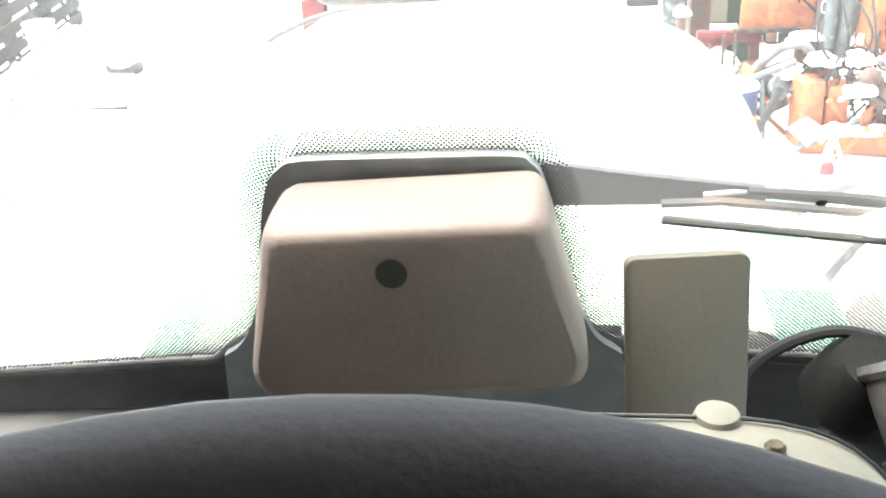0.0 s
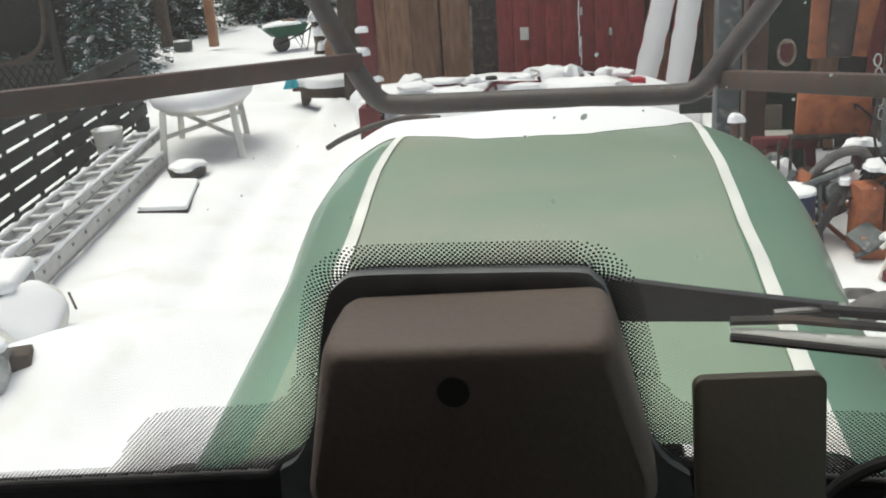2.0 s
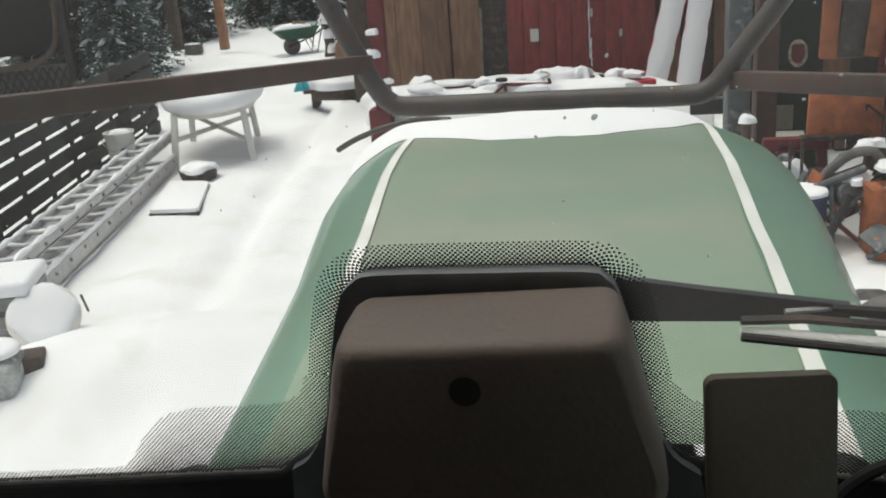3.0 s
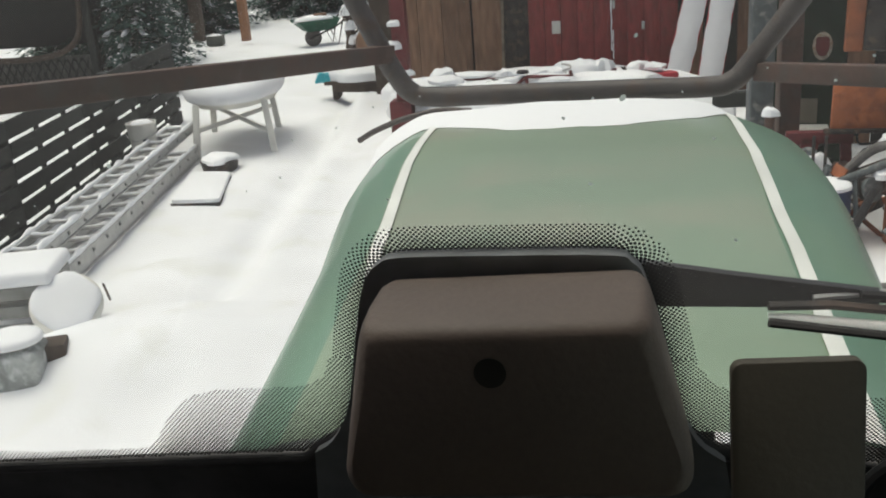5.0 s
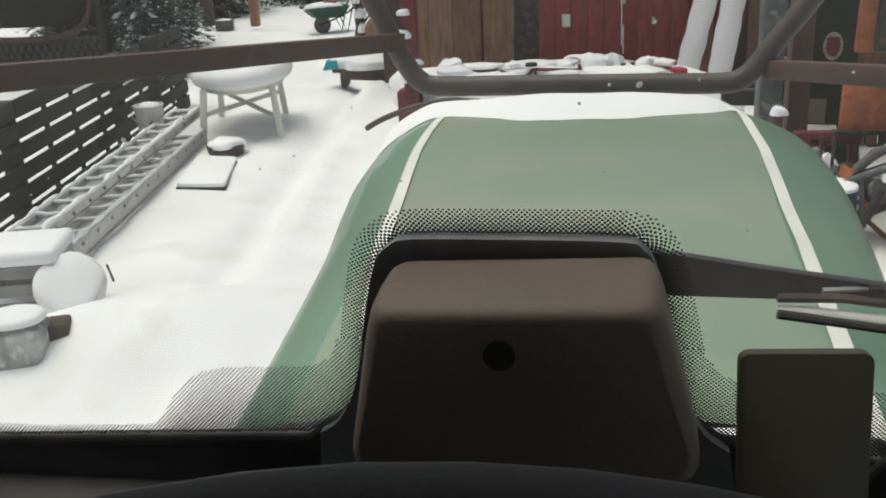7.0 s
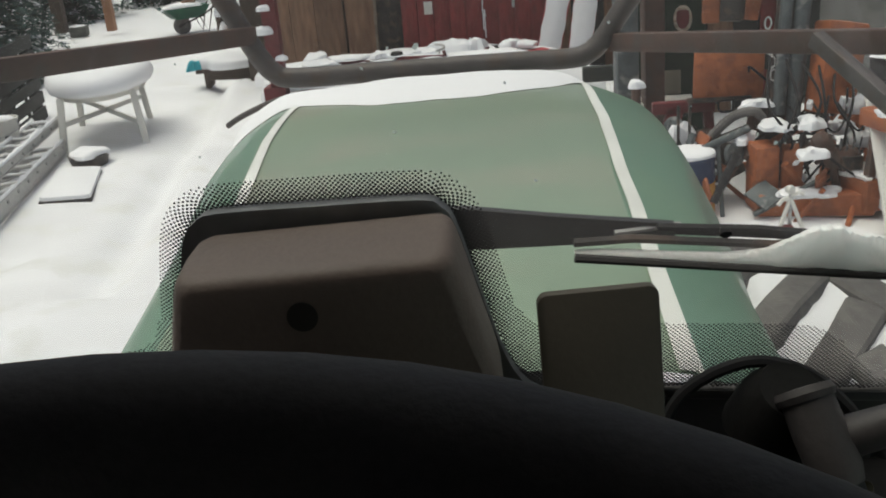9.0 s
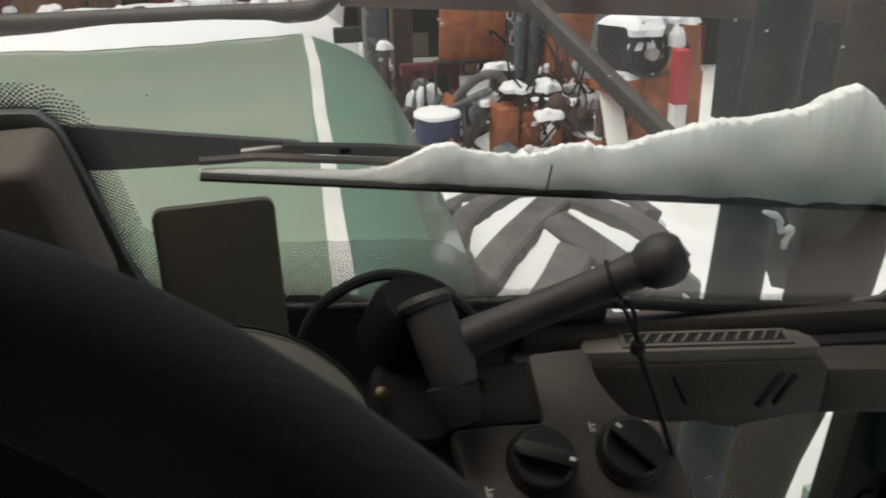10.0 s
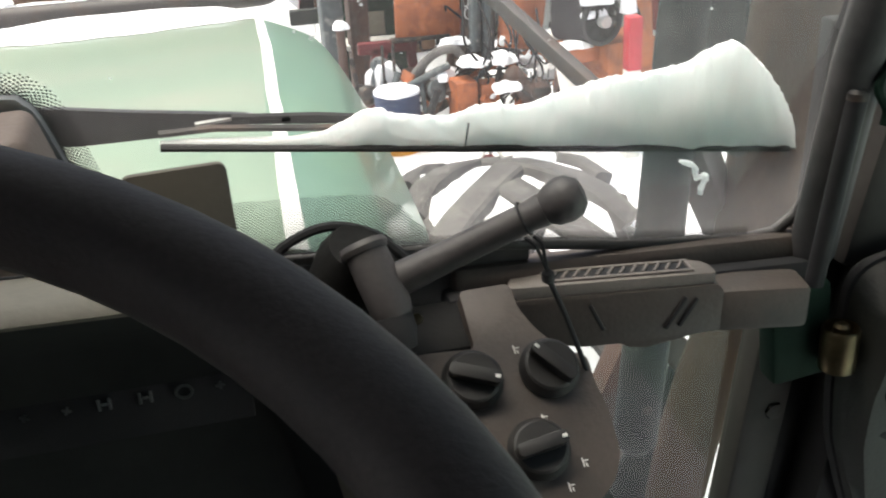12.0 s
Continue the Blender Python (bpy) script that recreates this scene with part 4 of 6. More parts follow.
# shuttle lever with a ball grip
def lever():
    base = part("lever_base", lathe([(0.0, 0.0), (0.034, 0.0), (0.036, 0.005), (0.031, 0.011), (0.0, 0.012)], 28, frame_of((0.345, 0.676, 1.985), (1, 0, 0), (0.0, -0.86, 0.50))), BLACK, tractor, "dark round lever base")
    for p in ((0.380, 0.650, 2.000), (0.316, 0.662, 1.996)):
        part("screw", lathe([(0.0, 0.003), (0.004, 0.002), (0.0048, 0.0), (0.0, -0.003)], 12, frame_of(p, (1, 0, 0), (0, -0.7, 0.7))), BRASS, base, "yellow plated screw")
    col = part("lever_column", tube([(0.3615, 0.643, 2.010), (0.360, 0.646, 2.017), (0.354, 0.659, 2.035), (0.3485, 0.671, 2.053)], [0.0150, 0.0162, 0.0164, 0.0160], 20), LEVER, tractor, "grey rubber lever column")
    part("boot", lathe([(0.0, -0.020), (0.0125, -0.018), (0.0170, -0.004), (0.0172, 0.008), (0.0, 0.012)], 20, frame_of((0.3605, 0.6405, 2.001), (1, 0, 0), (-0.18, 0.5, 0.85))), BLACK, col, "black rubber end")
    part("collar", lathe([(0.0, -0.004), (0.0175, -0.004), (0.0188, 0.0), (0.0172, 0.0042), (0.0, 0.005)], 22, frame_of((0.348, 0.672, 2.0535), (1, 0, 0), (-0.25, 0.6, 0.85))), LEVER, col)
    # an added form, made dark to match the darkness behind the column
    part("dark_filler", tube([(0.335, 0.700, 2.015), (0.340, 0.690, 2.040), (0.343, 0.682, 2.052)], [0.030, 0.026, 0.020], 18), DARK, col, "dark filler behind the lever column")
    a, b = Vector((0.362, 0.662, 2.026)), Vector((0.488, 0.626, 2.090))
    d = (b - a).normalized()
    grip = part("lever_grip", tube([a, a + d * 0.05, b - d * 0.028, b - d * 0.016], [0.0135, 0.0118, 0.0112, 0.0125], 16), LEVER, tractor, "grey lever grip with ball end")
    bm = lathe([(0.0, -0.020), (0.010, -0.018), (0.0155, -0.010), (0.0172, 0.0), (0.0158, 0.008), (0.010, 0.0140), (0.0, 0.0155)], 24, frame_of(b, (0, 0, 1), d))
    part("ball", bm, LEVER, grip)
    c = b - d * 0.032
    part("strap", tube([c + 0.0128 * (math.cos(q) * d.orthogonal().normalized() + math.sin(q) * d.cross(d.orthogonal().normalized())) for q in np.linspace(0, 2 * math.pi, 20)[:-1]], 0.0011, 6, closed=True), BLACK, grip)
    for off in (-0.003, 0.004):
        strand = smooth_path([c + Vector((off, -0.010, -0.010)), (0.466 + off * 0.7, 0.619, 2.060), (0.4725, 0.620, 2.040)], 5)
        part("cord", tube(strand, 0.0015, 6), BLACK, grip, "black cord")
    cord = smooth_path([(0.4725, 0.620, 2.040), (0.475, 0.620, 2.030), (0.488, 0.621, 1.997), (0.500, 0.622, 1.962), (0.507, 0.624, 1.942)], 6)
    part("cord", tube(cord, 0.0021, 8), BLACK, grip, "black cord")
    part("cord_knot", lathe([(0.0, -0.007), (0.0048, -0.003), (0.0048, 0.003), (0.0, 0.007)], 10, pose(0.4735, 0.620, 2.034)), BLACK, grip)
    loop = smooth_path([(0.268, 0.70, 2.02), (0.279, 0.70, 2.041), (0.301, 0.70, 2.057), (0.328, 0.70, 2.063), (0.358, 0.70, 2.053), (0.380, 0.695, 2.033), (0.39, 0.69, 2.02)], 6)
    part("cable_loop", tube(loop, 0.0042, 8), BLACK, tractor, "black cable loop")


lever()

# heater panel with three knobs, and its vent
PN = Vector((0.0, -0.64, 0.77)).normalized()
PM = frame_of((0.45, 0.62, 1.9452), (1, 0, 0), PN)


def in_panel(x, y, z):
    return PM.inverted() @ Vector((x, y, z))


outline = [in_panel(*p) for p in [(0.421, 0.685, 1.999), (0.463, 0.685, 1.999), (0.465, 0.668, 1.985), (0.474, 0.654, 1.973), (0.491, 0.637, 1.959), (0.509, 0.631, 1.955), (0.509, 0.615, 1.941), (0.5135, 0.597, 1.926), (0.513, 0.571, 1.904), (0.503, 0.556, 1.892), (0.481, 0.542, 1.881), (0.440, 0.544, 1.882), (0.427, 0.549, 1.886), (0.420, 0.556, 1.892), (0.406, 0.558, 1.894), (0.380, 0.559, 1.894), (0.371, 0.568, 1.902), (0.366, 0.612, 1.938), (0.359, 0.649, 1.969), (0.392, 0.649, 1.969), (0.423, 0.647, 1.967)]]
heater = part("heater_panel", plate(round_corners([(p.x, p.y) for p in outline], 0.006, 4), 0.016, PM @ pose(0, 0, -0.016), 0.0025), PANEL, tractor, "taupe plastic heater panel")


def knob(x, y, turn):
    p = Vector((x, y, 1.9452 + (y - 0.62) * 0.64 / 0.77))
    m = frame_of(p, (math.cos(radians(turn)), math.sin(radians(turn)) * 0.77, math.sin(radians(turn)) * 0.64), PN)
    k = part("knob", lathe([(0.0, 0.0), (0.0235, 0.0), (0.0240, 0.003), (0.0215, 0.006), (0.0205, 0.010), (0.0185, 0.0115), (0.0, 0.0115)], 30, m), KNOB, heater, "black rotary knob")
    part("knob_ridge", plate(rounded(0.040, 0.010, 0.004), 0.012, m @ pose(0, 0, 0.0095), 0.0015), KNOB, k)
    part("knob_mark", box((0.004, 0.0026, 0.0008), m @ pose(0.0165, 0, 0.0222), 0.0002), MARK, k, "white pointer mark")


knob(0.4150, 0.6276, -22)
knob(0.4758, 0.6269, 130)
knob(0.4513, 0.5807, 8)
for x, y in ((0.376, 0.616), (0.453, 0.642), (0.416, 0.585), (0.482, 0.569), (0.467, 0.557), (0.461, 0.598)):
    p = Vector((x, y, 1.9452 + (y - 0.62) * 0.64 / 0.77)) + PN * 0.0006
    for k, (dx, dy, w, h) in enumerate(((0, 0, 0.0012, 0.007), (0.002, 0.001, 0.0042, 0.001), (0.0022, -0.0024, 0.001, 0.003))):
        part("symbol_bar", box((w, h, 0.0005), frame_of(p, (1, 0.1, 0), PN) @ pose(dx, dy, 0)), MARK, heater)


def vent():
    """The demister outlet: a raised rim round slanting slats, standing on a moulded duct."""
    m = frame_of((0.565, 0.7195, 1.968), (0.160, -0.026, 0.0), (0, 0, 1))
    rim = [(-0.083, 0.0135), (0.074, 0.0135), (0.086, 0.004), (0.0885, -0.0150), (-0.0895, -0.0150), (-0.0905, -0.004)]
    v = part("vent", plate(round_corners(rim, 0.004, 3), 0.016, m @ pose(0, 0, -0.009), 0.0022), VENT, tractor, "pale taupe plastic demister vent")
    x0, x1, y0, y1 = -0.056, 0.066, -0.0062, 0.0085
    bm = None
    for cx, cy, w, h in (((x0 + x1) / 2, y1 + 0.002, x1 - x0 + 0.008, 0.004), ((x0 + x1) / 2, y0 - 0.002, x1 - x0 + 0.008, 0.004), (x0 - 0.002, (y0 + y1) / 2, 0.004, y1 - y0), (x1 + 0.002, (y0 + y1) / 2, 0.004, y1 - y0)):
        bm = box((w, h, 0.0022), m @ pose(cx, cy, 0.0078), 0.0006, bm)
    part("vent_rim", bm, VENT, v)
    part("vent_slot", box((x1 - x0, y1 - y0, 0.0008), m @ pose((x0 + x1) / 2, (y0 + y1) / 2, 0.0072)), BLACK, v)
    for i in range(12):
        part("slat", box((0.0026, 0.0150, 0.0018), m @ pose(x0 + 0.006 + i * 0.0100, (y0 + y1) / 2, 0.0084, 0, 0, -30), 0.0004), VENT, v)
    # the duct's front follows the vent; its lower edge steps down towards the middle
    line = [(-0.0925, -0.004), (-0.0885, -0.012), (-0.0760, -0.028), (-0.0520, -0.050), (-0.0260, -0.0545), (0.0070, -0.0540), (0.0130, -0.0585), (0.0290, -0.0600), (0.0740, -0.0505), (0.0935, -0.049), (0.0950, -0.010), (0.0900, -0.004)]
    upright = m @ Matrix(((1, 0, 0, 0), (0, 0, -1, 0.036), (0, 1, 0, 0), (0, 0, 0, 1)))
    duct = part("duct", plate(round_corners(line, 0.004, 3), 0.053, upright, 0.003), PANEL, tractor, "taupe plastic air duct")
    for x, z, h, turn in ((-0.0155, -0.026, 0.028, -26), (0.0535, -0.028, 0.034, 30), (0.0645, -0.028, 0.030, 30)):
        part("duct_groove", box((0.0034, 0.004, h), m @ pose(x, -0.0170, z, 0, turn, 0), 0.001), BLACK, duct)
    part("duct_end", box((0.085, 0.042, 0.042), m @ pose(0.132, 0.005, -0.0335, 0, 2, 0), 0.007), PANEL, duct, "taupe plastic duct end")


vent()

# right front pillar, door frame and hinge
part("pillar", beam((0.828, 0.755, 1.93), (0.868, 0.748, 2.16), 0.055, 0.05, 0.01), PILLAR, tractor, "brown-grey cab pillar")
part("pillar", beam((0.868, 0.748, 2.155), (0.925, 0.60, 2.72), 0.055, 0.05, 0.01), PILLAR, tractor, "brown-grey cab pillar")
part("pillar_seam", tube([(0.846, 0.7285, 1.955), (0.884, 0.722, 2.155), (0.94, 0.573, 2.70)], 0.0025, 6), BLACK, tractor)
part("pillar", beam((0.715, 0.800, 1.28), (0.772, 0.770, 1.94), 0.05, 0.036, 0.006), PILLAR, tractor, "brown-grey cab pillar")
part("pillar_seal", tube([(0.772, 0.738, 1.955), (0.768, 0.715, 2.05), (0.762, 0.69, 2.15), (0.758, 0.64, 2.3), (0.76, 0.55, 2.66)], 0.021, 12), SEAL, tractor, "dark rubber seal")
# added black plates shut off the daylight gap behind the pillar
part("pillar_filler", beam((0.820, 0.790, 1.30), (0.838, 0.778, 2.16), 0.10, 0.02, 0.004), BLACK, tractor)
part("pillar_filler", beam((0.838, 0.778, 2.15), (0.895, 0.63, 2.72), 0.10, 0.02, 0.004), BLACK, tractor)
part("gas_strut", tube([(0.748, 0.695, 1.945), (0.757, 0.68, 2.120)], 0.0085, 14), BLACK, tractor, "black gas strut")
part("strut_cap", lathe([(0.0, -0.004), (0.0092, -0.004), (0.0092, 0.002), (0.007, 0.005), (0.0, 0.006)], 16, pose(0.757, 0.68, 2.121)), MACHINE, tractor)
part("gas_strut", tube([(0.757, 0.68, 2.12), (0.768, 0.66, 2.32)], 0.004, 8), STEEL, tractor)
part("strut_clip", tube(smooth_path([(0.781, 0.675, 2.165), (0.775, 0.671, 2.145), (0.768, 0.670, 2.128), (0.778, 0.669, 2.108), (0.777, 0.669, 2.096)], 4), 0.0045, 8), GREENMETAL, tractor, "bent green clip")
part("strut_bolt", box((0.007, 0.008, 0.007), pose(0.781, 0.664, 2.108), 0.001), ALU, tractor)
door = part("door_frame", beam((0.775, 0.765, 1.28), (0.862, 0.762, 1.94), 0.05, 0.08, 0.015), BLACK, tractor, "black door frame")
bm = bmesh.new()
bm.faces.new([bm.verts.new(p) for p in ((0.47, 0.802, 1.25), (0.72, 0.802, 1.25), (0.765, 0.782, 1.95), (0.47, 0.782, 1.95))])
lower_window = part("lower_window", bm, LOWER_GLASS, tractor, "dusty lower front window", 0)
if lower_window.data.polygons[0].normal.y > 0:
    lower_window.data.flip_normals()
part("door_frame", beam((0.870, 0.762, 1.90), (0.916, 0.755, 2.17), 0.042, 0.055, 0.012), BLACK, tractor, "black door frame")
part("door_frame", beam((0.916, 0.755, 2.16), (0.972, 0.60, 2.70), 0.042, 0.055, 0.012), BLACK, tractor, "black door frame")
part("hinge_plate", box((0.060, 0.03, 0.10), pose(0.752, 0.722, 1.885, 0, -6, 0), 0.006), GREENMETAL, tractor, "dark green hinge plate")
part("hinge_pin", lathe([(0.0, -0.030), (0.0195, -0.030), (0.0205, 0.012), (0.0185, 0.015), (0.0165, 0.002), (0.009, 0.003), (0.009, 0.016), (0.006, 0.019), (0.0, 0.019)], 22, pose(0.779, 0.690, 1.884) @ Matrix.Diagonal((0.86, 0.86, 0.95, 1))), BRASS, tractor, "dull brass hinge pin")
part("pillar_bolt", lathe([(0.0, -0.006), (0.010, -0.005), (0.010, 0.004), (0.0, 0.006)], 6, frame_of((0.765, 0.76, 1.765), (1, 0, 0), (0, -1, 0))), PILLAR, tractor)


def door_latch():
    """Moulded latch housing on the door: a light upper facet over a face that tips downwards."""
    line = round_corners([(0.795, 1.87), (0.797, 1.928), (0.812, 1.946), (0.857, 1.955), (0.90, 1.945), (0.94, 1.918), (0.980, 1.86), (1.0, 1.80), (0.995, 1.74), (0.960, 1.655), (0.912, 1.605), (0.872, 1.592), (0.845, 1.622), (0.817, 1.70), (0.797, 1.765), (0.791, 1.825)], 0.014, 3)
    bm, rings = bmesh.new(), []
    for size, ledge, cut, y0, tip in ((1.0, 2.0, 0.0, 0.722, 0.0), (1.0, 2.0, 0.0, 0.698, 0.0), (0.992, 2.0, 0.0, 0.692, 0.0), (0.975, 1.916, 0.006, 0.653, 0.16), (0.955, 1.908, 0.008, 0.646, 0.17), (0.90, 1.895, 0.009, 0.645, 0.17), (0.5, 1.86, 0.005, 0.645, 0.17)):
        ring = []
        for x, z in line:
            zz = 1.80 + (z - 1.80) * size
            zz = min(zz, ledge + 0.25 * max(0.0, zz - ledge))
            xx = 0.888 + (x - 0.888) * size
            ring.append(bm.verts.new((xx + cut * max(0.0, min(1.0, (0.888 - xx) / 0.08)), y0 + tip * (1.93 - zz), zz)))
        rings.append(ring)
    for a, b in zip(rings, rings[1:]):
        for k in range(len(a)):
            bm.faces.new((a[k], a[(k + 1) % len(a)], b[(k + 1) % len(a)], b[k]))
    bm.faces.new(rings[-1]), bm.faces.new(rings[0])
    bmesh.ops.recalc_face_normals(bm, faces=bm.faces[:])
    h = part("latch_housing", bm, LATCH, tractor, "grey-green moulded door latch housing", 40)
    part("housing_rim", tube([(x, 0.712, z) for x, z in line], 0.006, 6, closed=True), BLACK, h)
    face = lambda z: 0.6445 + 0.17 * (1.93 - z)
    part("screw", lathe([(0.0, 0.003), (0.004, 0.002), (0.005, -0.002), (0.0, -0.003)], 12, frame_of((0.862, 0.672, 1.940), (1, 0, 0), (0, -0.6, 0.8))), ALU, h)
    # dark disc and bar laid on the face stand for shade in hollows
    part("recess_shade", lathe([(0.0, 0.0006), (0.038, 0.0006), (0.040, -0.001), (0.040, -0.006), (0.0, -0.006)], 28, frame_of((0.862, face(1.830) - 0.002, 1.830), (1, 0, -0.2), (0, -1, -0.09)) @ Matrix.Diagonal((1.25, 0.66, 1, 1))), DARK, h)
    part("slot", box((0.060, 0.004, 0.008), pose(0.848, face(1.768) - 0.001, 1.768, 0, 34, 0), 0.0015), BLACK, h)
    part("grab_handle", tube([(0.866, 0.66, 1.896), (0.885, 0.645, 1.886), (0.955, 0.640, 1.847), (1.03, 0.63, 1.806)], 0.0150, 16), DARK, h, "dark tubular grab handle")
    return h


door_latch()

bm = bmesh.new()
bm.faces.new([bm.verts.new(p) for p in ((0.965, -0.07, 1.29), (0.965, 0.71, 1.29), (0.965, 0.71, 2.71), (0.965, -0.07, 2.71))])
door_glass = part("door_glass", bm, DOOR_GLASS, tractor, "green tinted door window", 0)
if door_glass.data.polygons[0].normal.x > 0:
    door_glass.data.flip_normals()

# closing shell of the cab behind and above the camera; added walls block daylight
part("cab_roof", box((1.75, 1.75, 0.10), pose(0.09, -0.33, 2.76), 0.03), DARK, tractor, "dark cab roof lining")
part("cab_floor", box((1.5, 1.5, 0.05), pose(0.09, -0.05, 1.15), 0.01), DARK, tractor)
part("rear_light_block", box((1.5, 0.05, 1.6), pose(0.09, -0.85, 1.93), 0.01), DARK, tractor)
part("pillar", box((0.09, 0.09, 1.6), pose(-0.66, -0.83, 1.93), 0.01), PILLAR, tractor)
part("pillar", box((0.09, 0.09, 1.6), pose(0.86, -0.83, 1.93), 0.01), PILLAR, tractor)
part("pillar", beam((-0.60, 0.80, 1.25), (-0.72, 0.62, 2.72), 0.10, 0.075, 0.012), PILLAR, tractor)
# unseen sheets added on both sides, to keep window light off the dash
part("left_light_block", box((0.05, 1.5, 0.95), pose(-0.70, -0.05, 1.62), 0.01), DARK, tractor)
part("left_light_block", box((0.05, 0.85, 1.55), pose(-0.70, -0.44, 1.95), 0.01), DARK, tractor)
part("side_panel", box((0.05, 0.55, 1.55), pose(0.94, -0.58, 1.95), 0.01), DARK, tractor)
part("right_light_block", box((0.05, 0.60, 0.75), pose(0.93, -0.55, 1.52), 0.01), DARK, tractor)
seat = part("seat", box((0.48, 0.46, 0.12), pose(0.10, -0.42, 1.62), 0.04), DARK, tractor)
part("backrest", box((0.46, 0.12, 0.5), pose(0.10, -0.70, 1.9, -8, 0, 0), 0.04), DARK, tractor)


# ---- left side of the yard ----
def snow_cap(name, rx, ry, h, at, seed=0, turn=0, label="rounded cap of fresh white snow", rough=0.2):
    return solo(name, mound(rx, ry, h, seed, rough=rough, flat=1), SNOW, label, "snow", at, turn)


def pillow(a, b, h, seed, rough=0.03):
    """Soft snow lying on an oval top and bulging over its rim."""
    rows = []
    for r, z in ((0.0, 0.0), (0.97, 0.0), (1.04, 0.06), (1.07, 0.2), (1.075, 0.38), (1.05, 0.58), (0.98, 0.76), (0.84, 0.9), (0.62, 0.97), (0.3, 1.0), (0.0, 1.0)):
        row = []
        for k in range(49):
            q = 2 * math.pi * (k % 48) / 48
            n = noise.noise((math.cos(q) * 2.2 + seed, math.sin(q) * 2.2, z * 1.6)) + 0.4 * noise.noise((math.cos(q) * 6 + seed, math.sin(q) * 6, z * 4))
            row.append((r * a * (1 + rough * n) * math.cos(q), r * b * (1 + rough * n) * math.sin(q), h * z * (1 + 1.6 * rough * n)))
        rows.append(row)
    bm = sheet(rows)
    bmesh.ops.remove_doubles(bm, verts=bm.verts, dist=1e-5)
    bmesh.ops.recalc_face_normals(bm, faces=bm.faces[:])
    return bm


def garden_table():
    t = thing("garden_table", "white plastic oval garden table under thick snow", "table", (-4.10, 10.60, -0.06), 16)
    a, b = 0.52, 0.92
    oval = [(a * math.cos(q), b * math.sin(q)) for q in np.linspace(0, 2 * math.pi, 41)[:-1]]
    part("tabletop", plate(oval, 0.035, pose(0, 0, 0.645), 0.008), WHITE, t)
    part("apron", plate([(x * 0.9, y * 0.9) for x, y in oval], 0.06, pose(0, 0, 0.59)), WHITE, t)
    feet = [(-0.41, -0.80), (0.42, -0.77), (-0.39, 0.78), (0.39, 0.78)]
    for x, y in feet:
        part("leg", beam((x * 0.86, y * 0.86, 0.645), (x, y, 0.0), 0.07, 0.055, 0.012), WHITE, t)
    part("brace", beam((-0.37, -0.76, 0.38), (0.37, 0.76, 0.32), 0.02, 0.05), WHITE, t)
    part("brace", beam((0.37, -0.74, 0.32), (-0.37, 0.76, 0.38), 0.02, 0.05), WHITE, t)
    bm = pillow(a, b, 0.25, 3)
    solo("snow_heap", bm, SNOW, "thick rounded cap of snow on the garden table", "snow", (-4.10, 10.60, 0.59), 16, smooth=70)
    return t


garden_table()

# slatted fence along the drive
FENCE_A, FENCE_B = Vector((-4.40, 5.65, 0)), Vector((-5.34, 11.80, 0))
fence = thing("fence", "dark stained fence of horizontal boards with gaps", "fence")
fw = (FENCE_B - FENCE_A).normalized()
back = Vector((-fw.y, fw.x, 0))
# wide posts behind the boards, with narrow battens between them
for y in (5.72, 7.08, 9.55, 10.75, 11.74):
    p = FENCE_A + fw * ((y - FENCE_A.y) / fw.y) + back * 0.075
    part("fence_post", box((0.10, 0.16, 1.12), Matrix.Translation(p + Vector((0, 0, 0.46))) @ Matrix.Rotation(radians(8.7), 4, "Z"), 0.006), DARKWOOD, fence)
for y in (6.35, 7.70, 8.30, 8.95, 10.15, 11.25):
    p = FENCE_A + fw * ((y - FENCE_A.y) / fw.y) + back * 0.03
    part("fence_batten", box((0.03, 0.055, 1.02), Matrix.Translation(p + Vector((0, 0, 0.48))) @ Matrix.Rotation(radians(8.7), 4, "Z"), 0.004), DARKWOOD, fence)
joints = (0.0, 0.235, 0.49, 0.74, 1.0)
for f0, f1 in zip(joints, joints[1:]):
    a, b = FENCE_A.lerp(FENCE_B, f0), FENCE_A.lerp(FENCE_B, f1)
    for z, h in ((0.085, 0.155), (0.275, 0.142), (0.447, 0.130), (0.616, 0.132), (0.783, 0.130), (0.955, 0.145)):
        part("fence_board", beam(a + Vector((0, 0, z)) + fw * 0.006, b + Vector((0, 0, z)) - fw * 0.006, 0.024, h, 0.003), DARKWOOD, fence)


def snow_line(a, b, half, high, seed):
    """Loose snow lying on a bar, in lumps with bare places."""
    a, b = Vector(a), Vector(b)
    count = max(8, int((b - a).length / 0.05))
    size = [max(0.12, 0.75 + 0.9 * noise.noise((k * 0.33, seed * 3.7, 0))) for k in range(count + 1)]
    size[0] = size[-1] = 0.1
    across = (b - a).cross(Vector((0, 0, 1))).normalized()
    rows = []
    for k in range(count + 1):
        p, q = a.lerp(b, k / count), min(1.0, size[k])
        rows.append([p + across * (half * q * c) + Vector((0, 0, high * size[k] * d)) for c, d in ((-1, 0), (-0.95, 0.5), (-0.55, 0.95), (0, 1.1), (0.55, 0.95), (0.95, 0.5), (1, 0))])
    return sheet(rows)


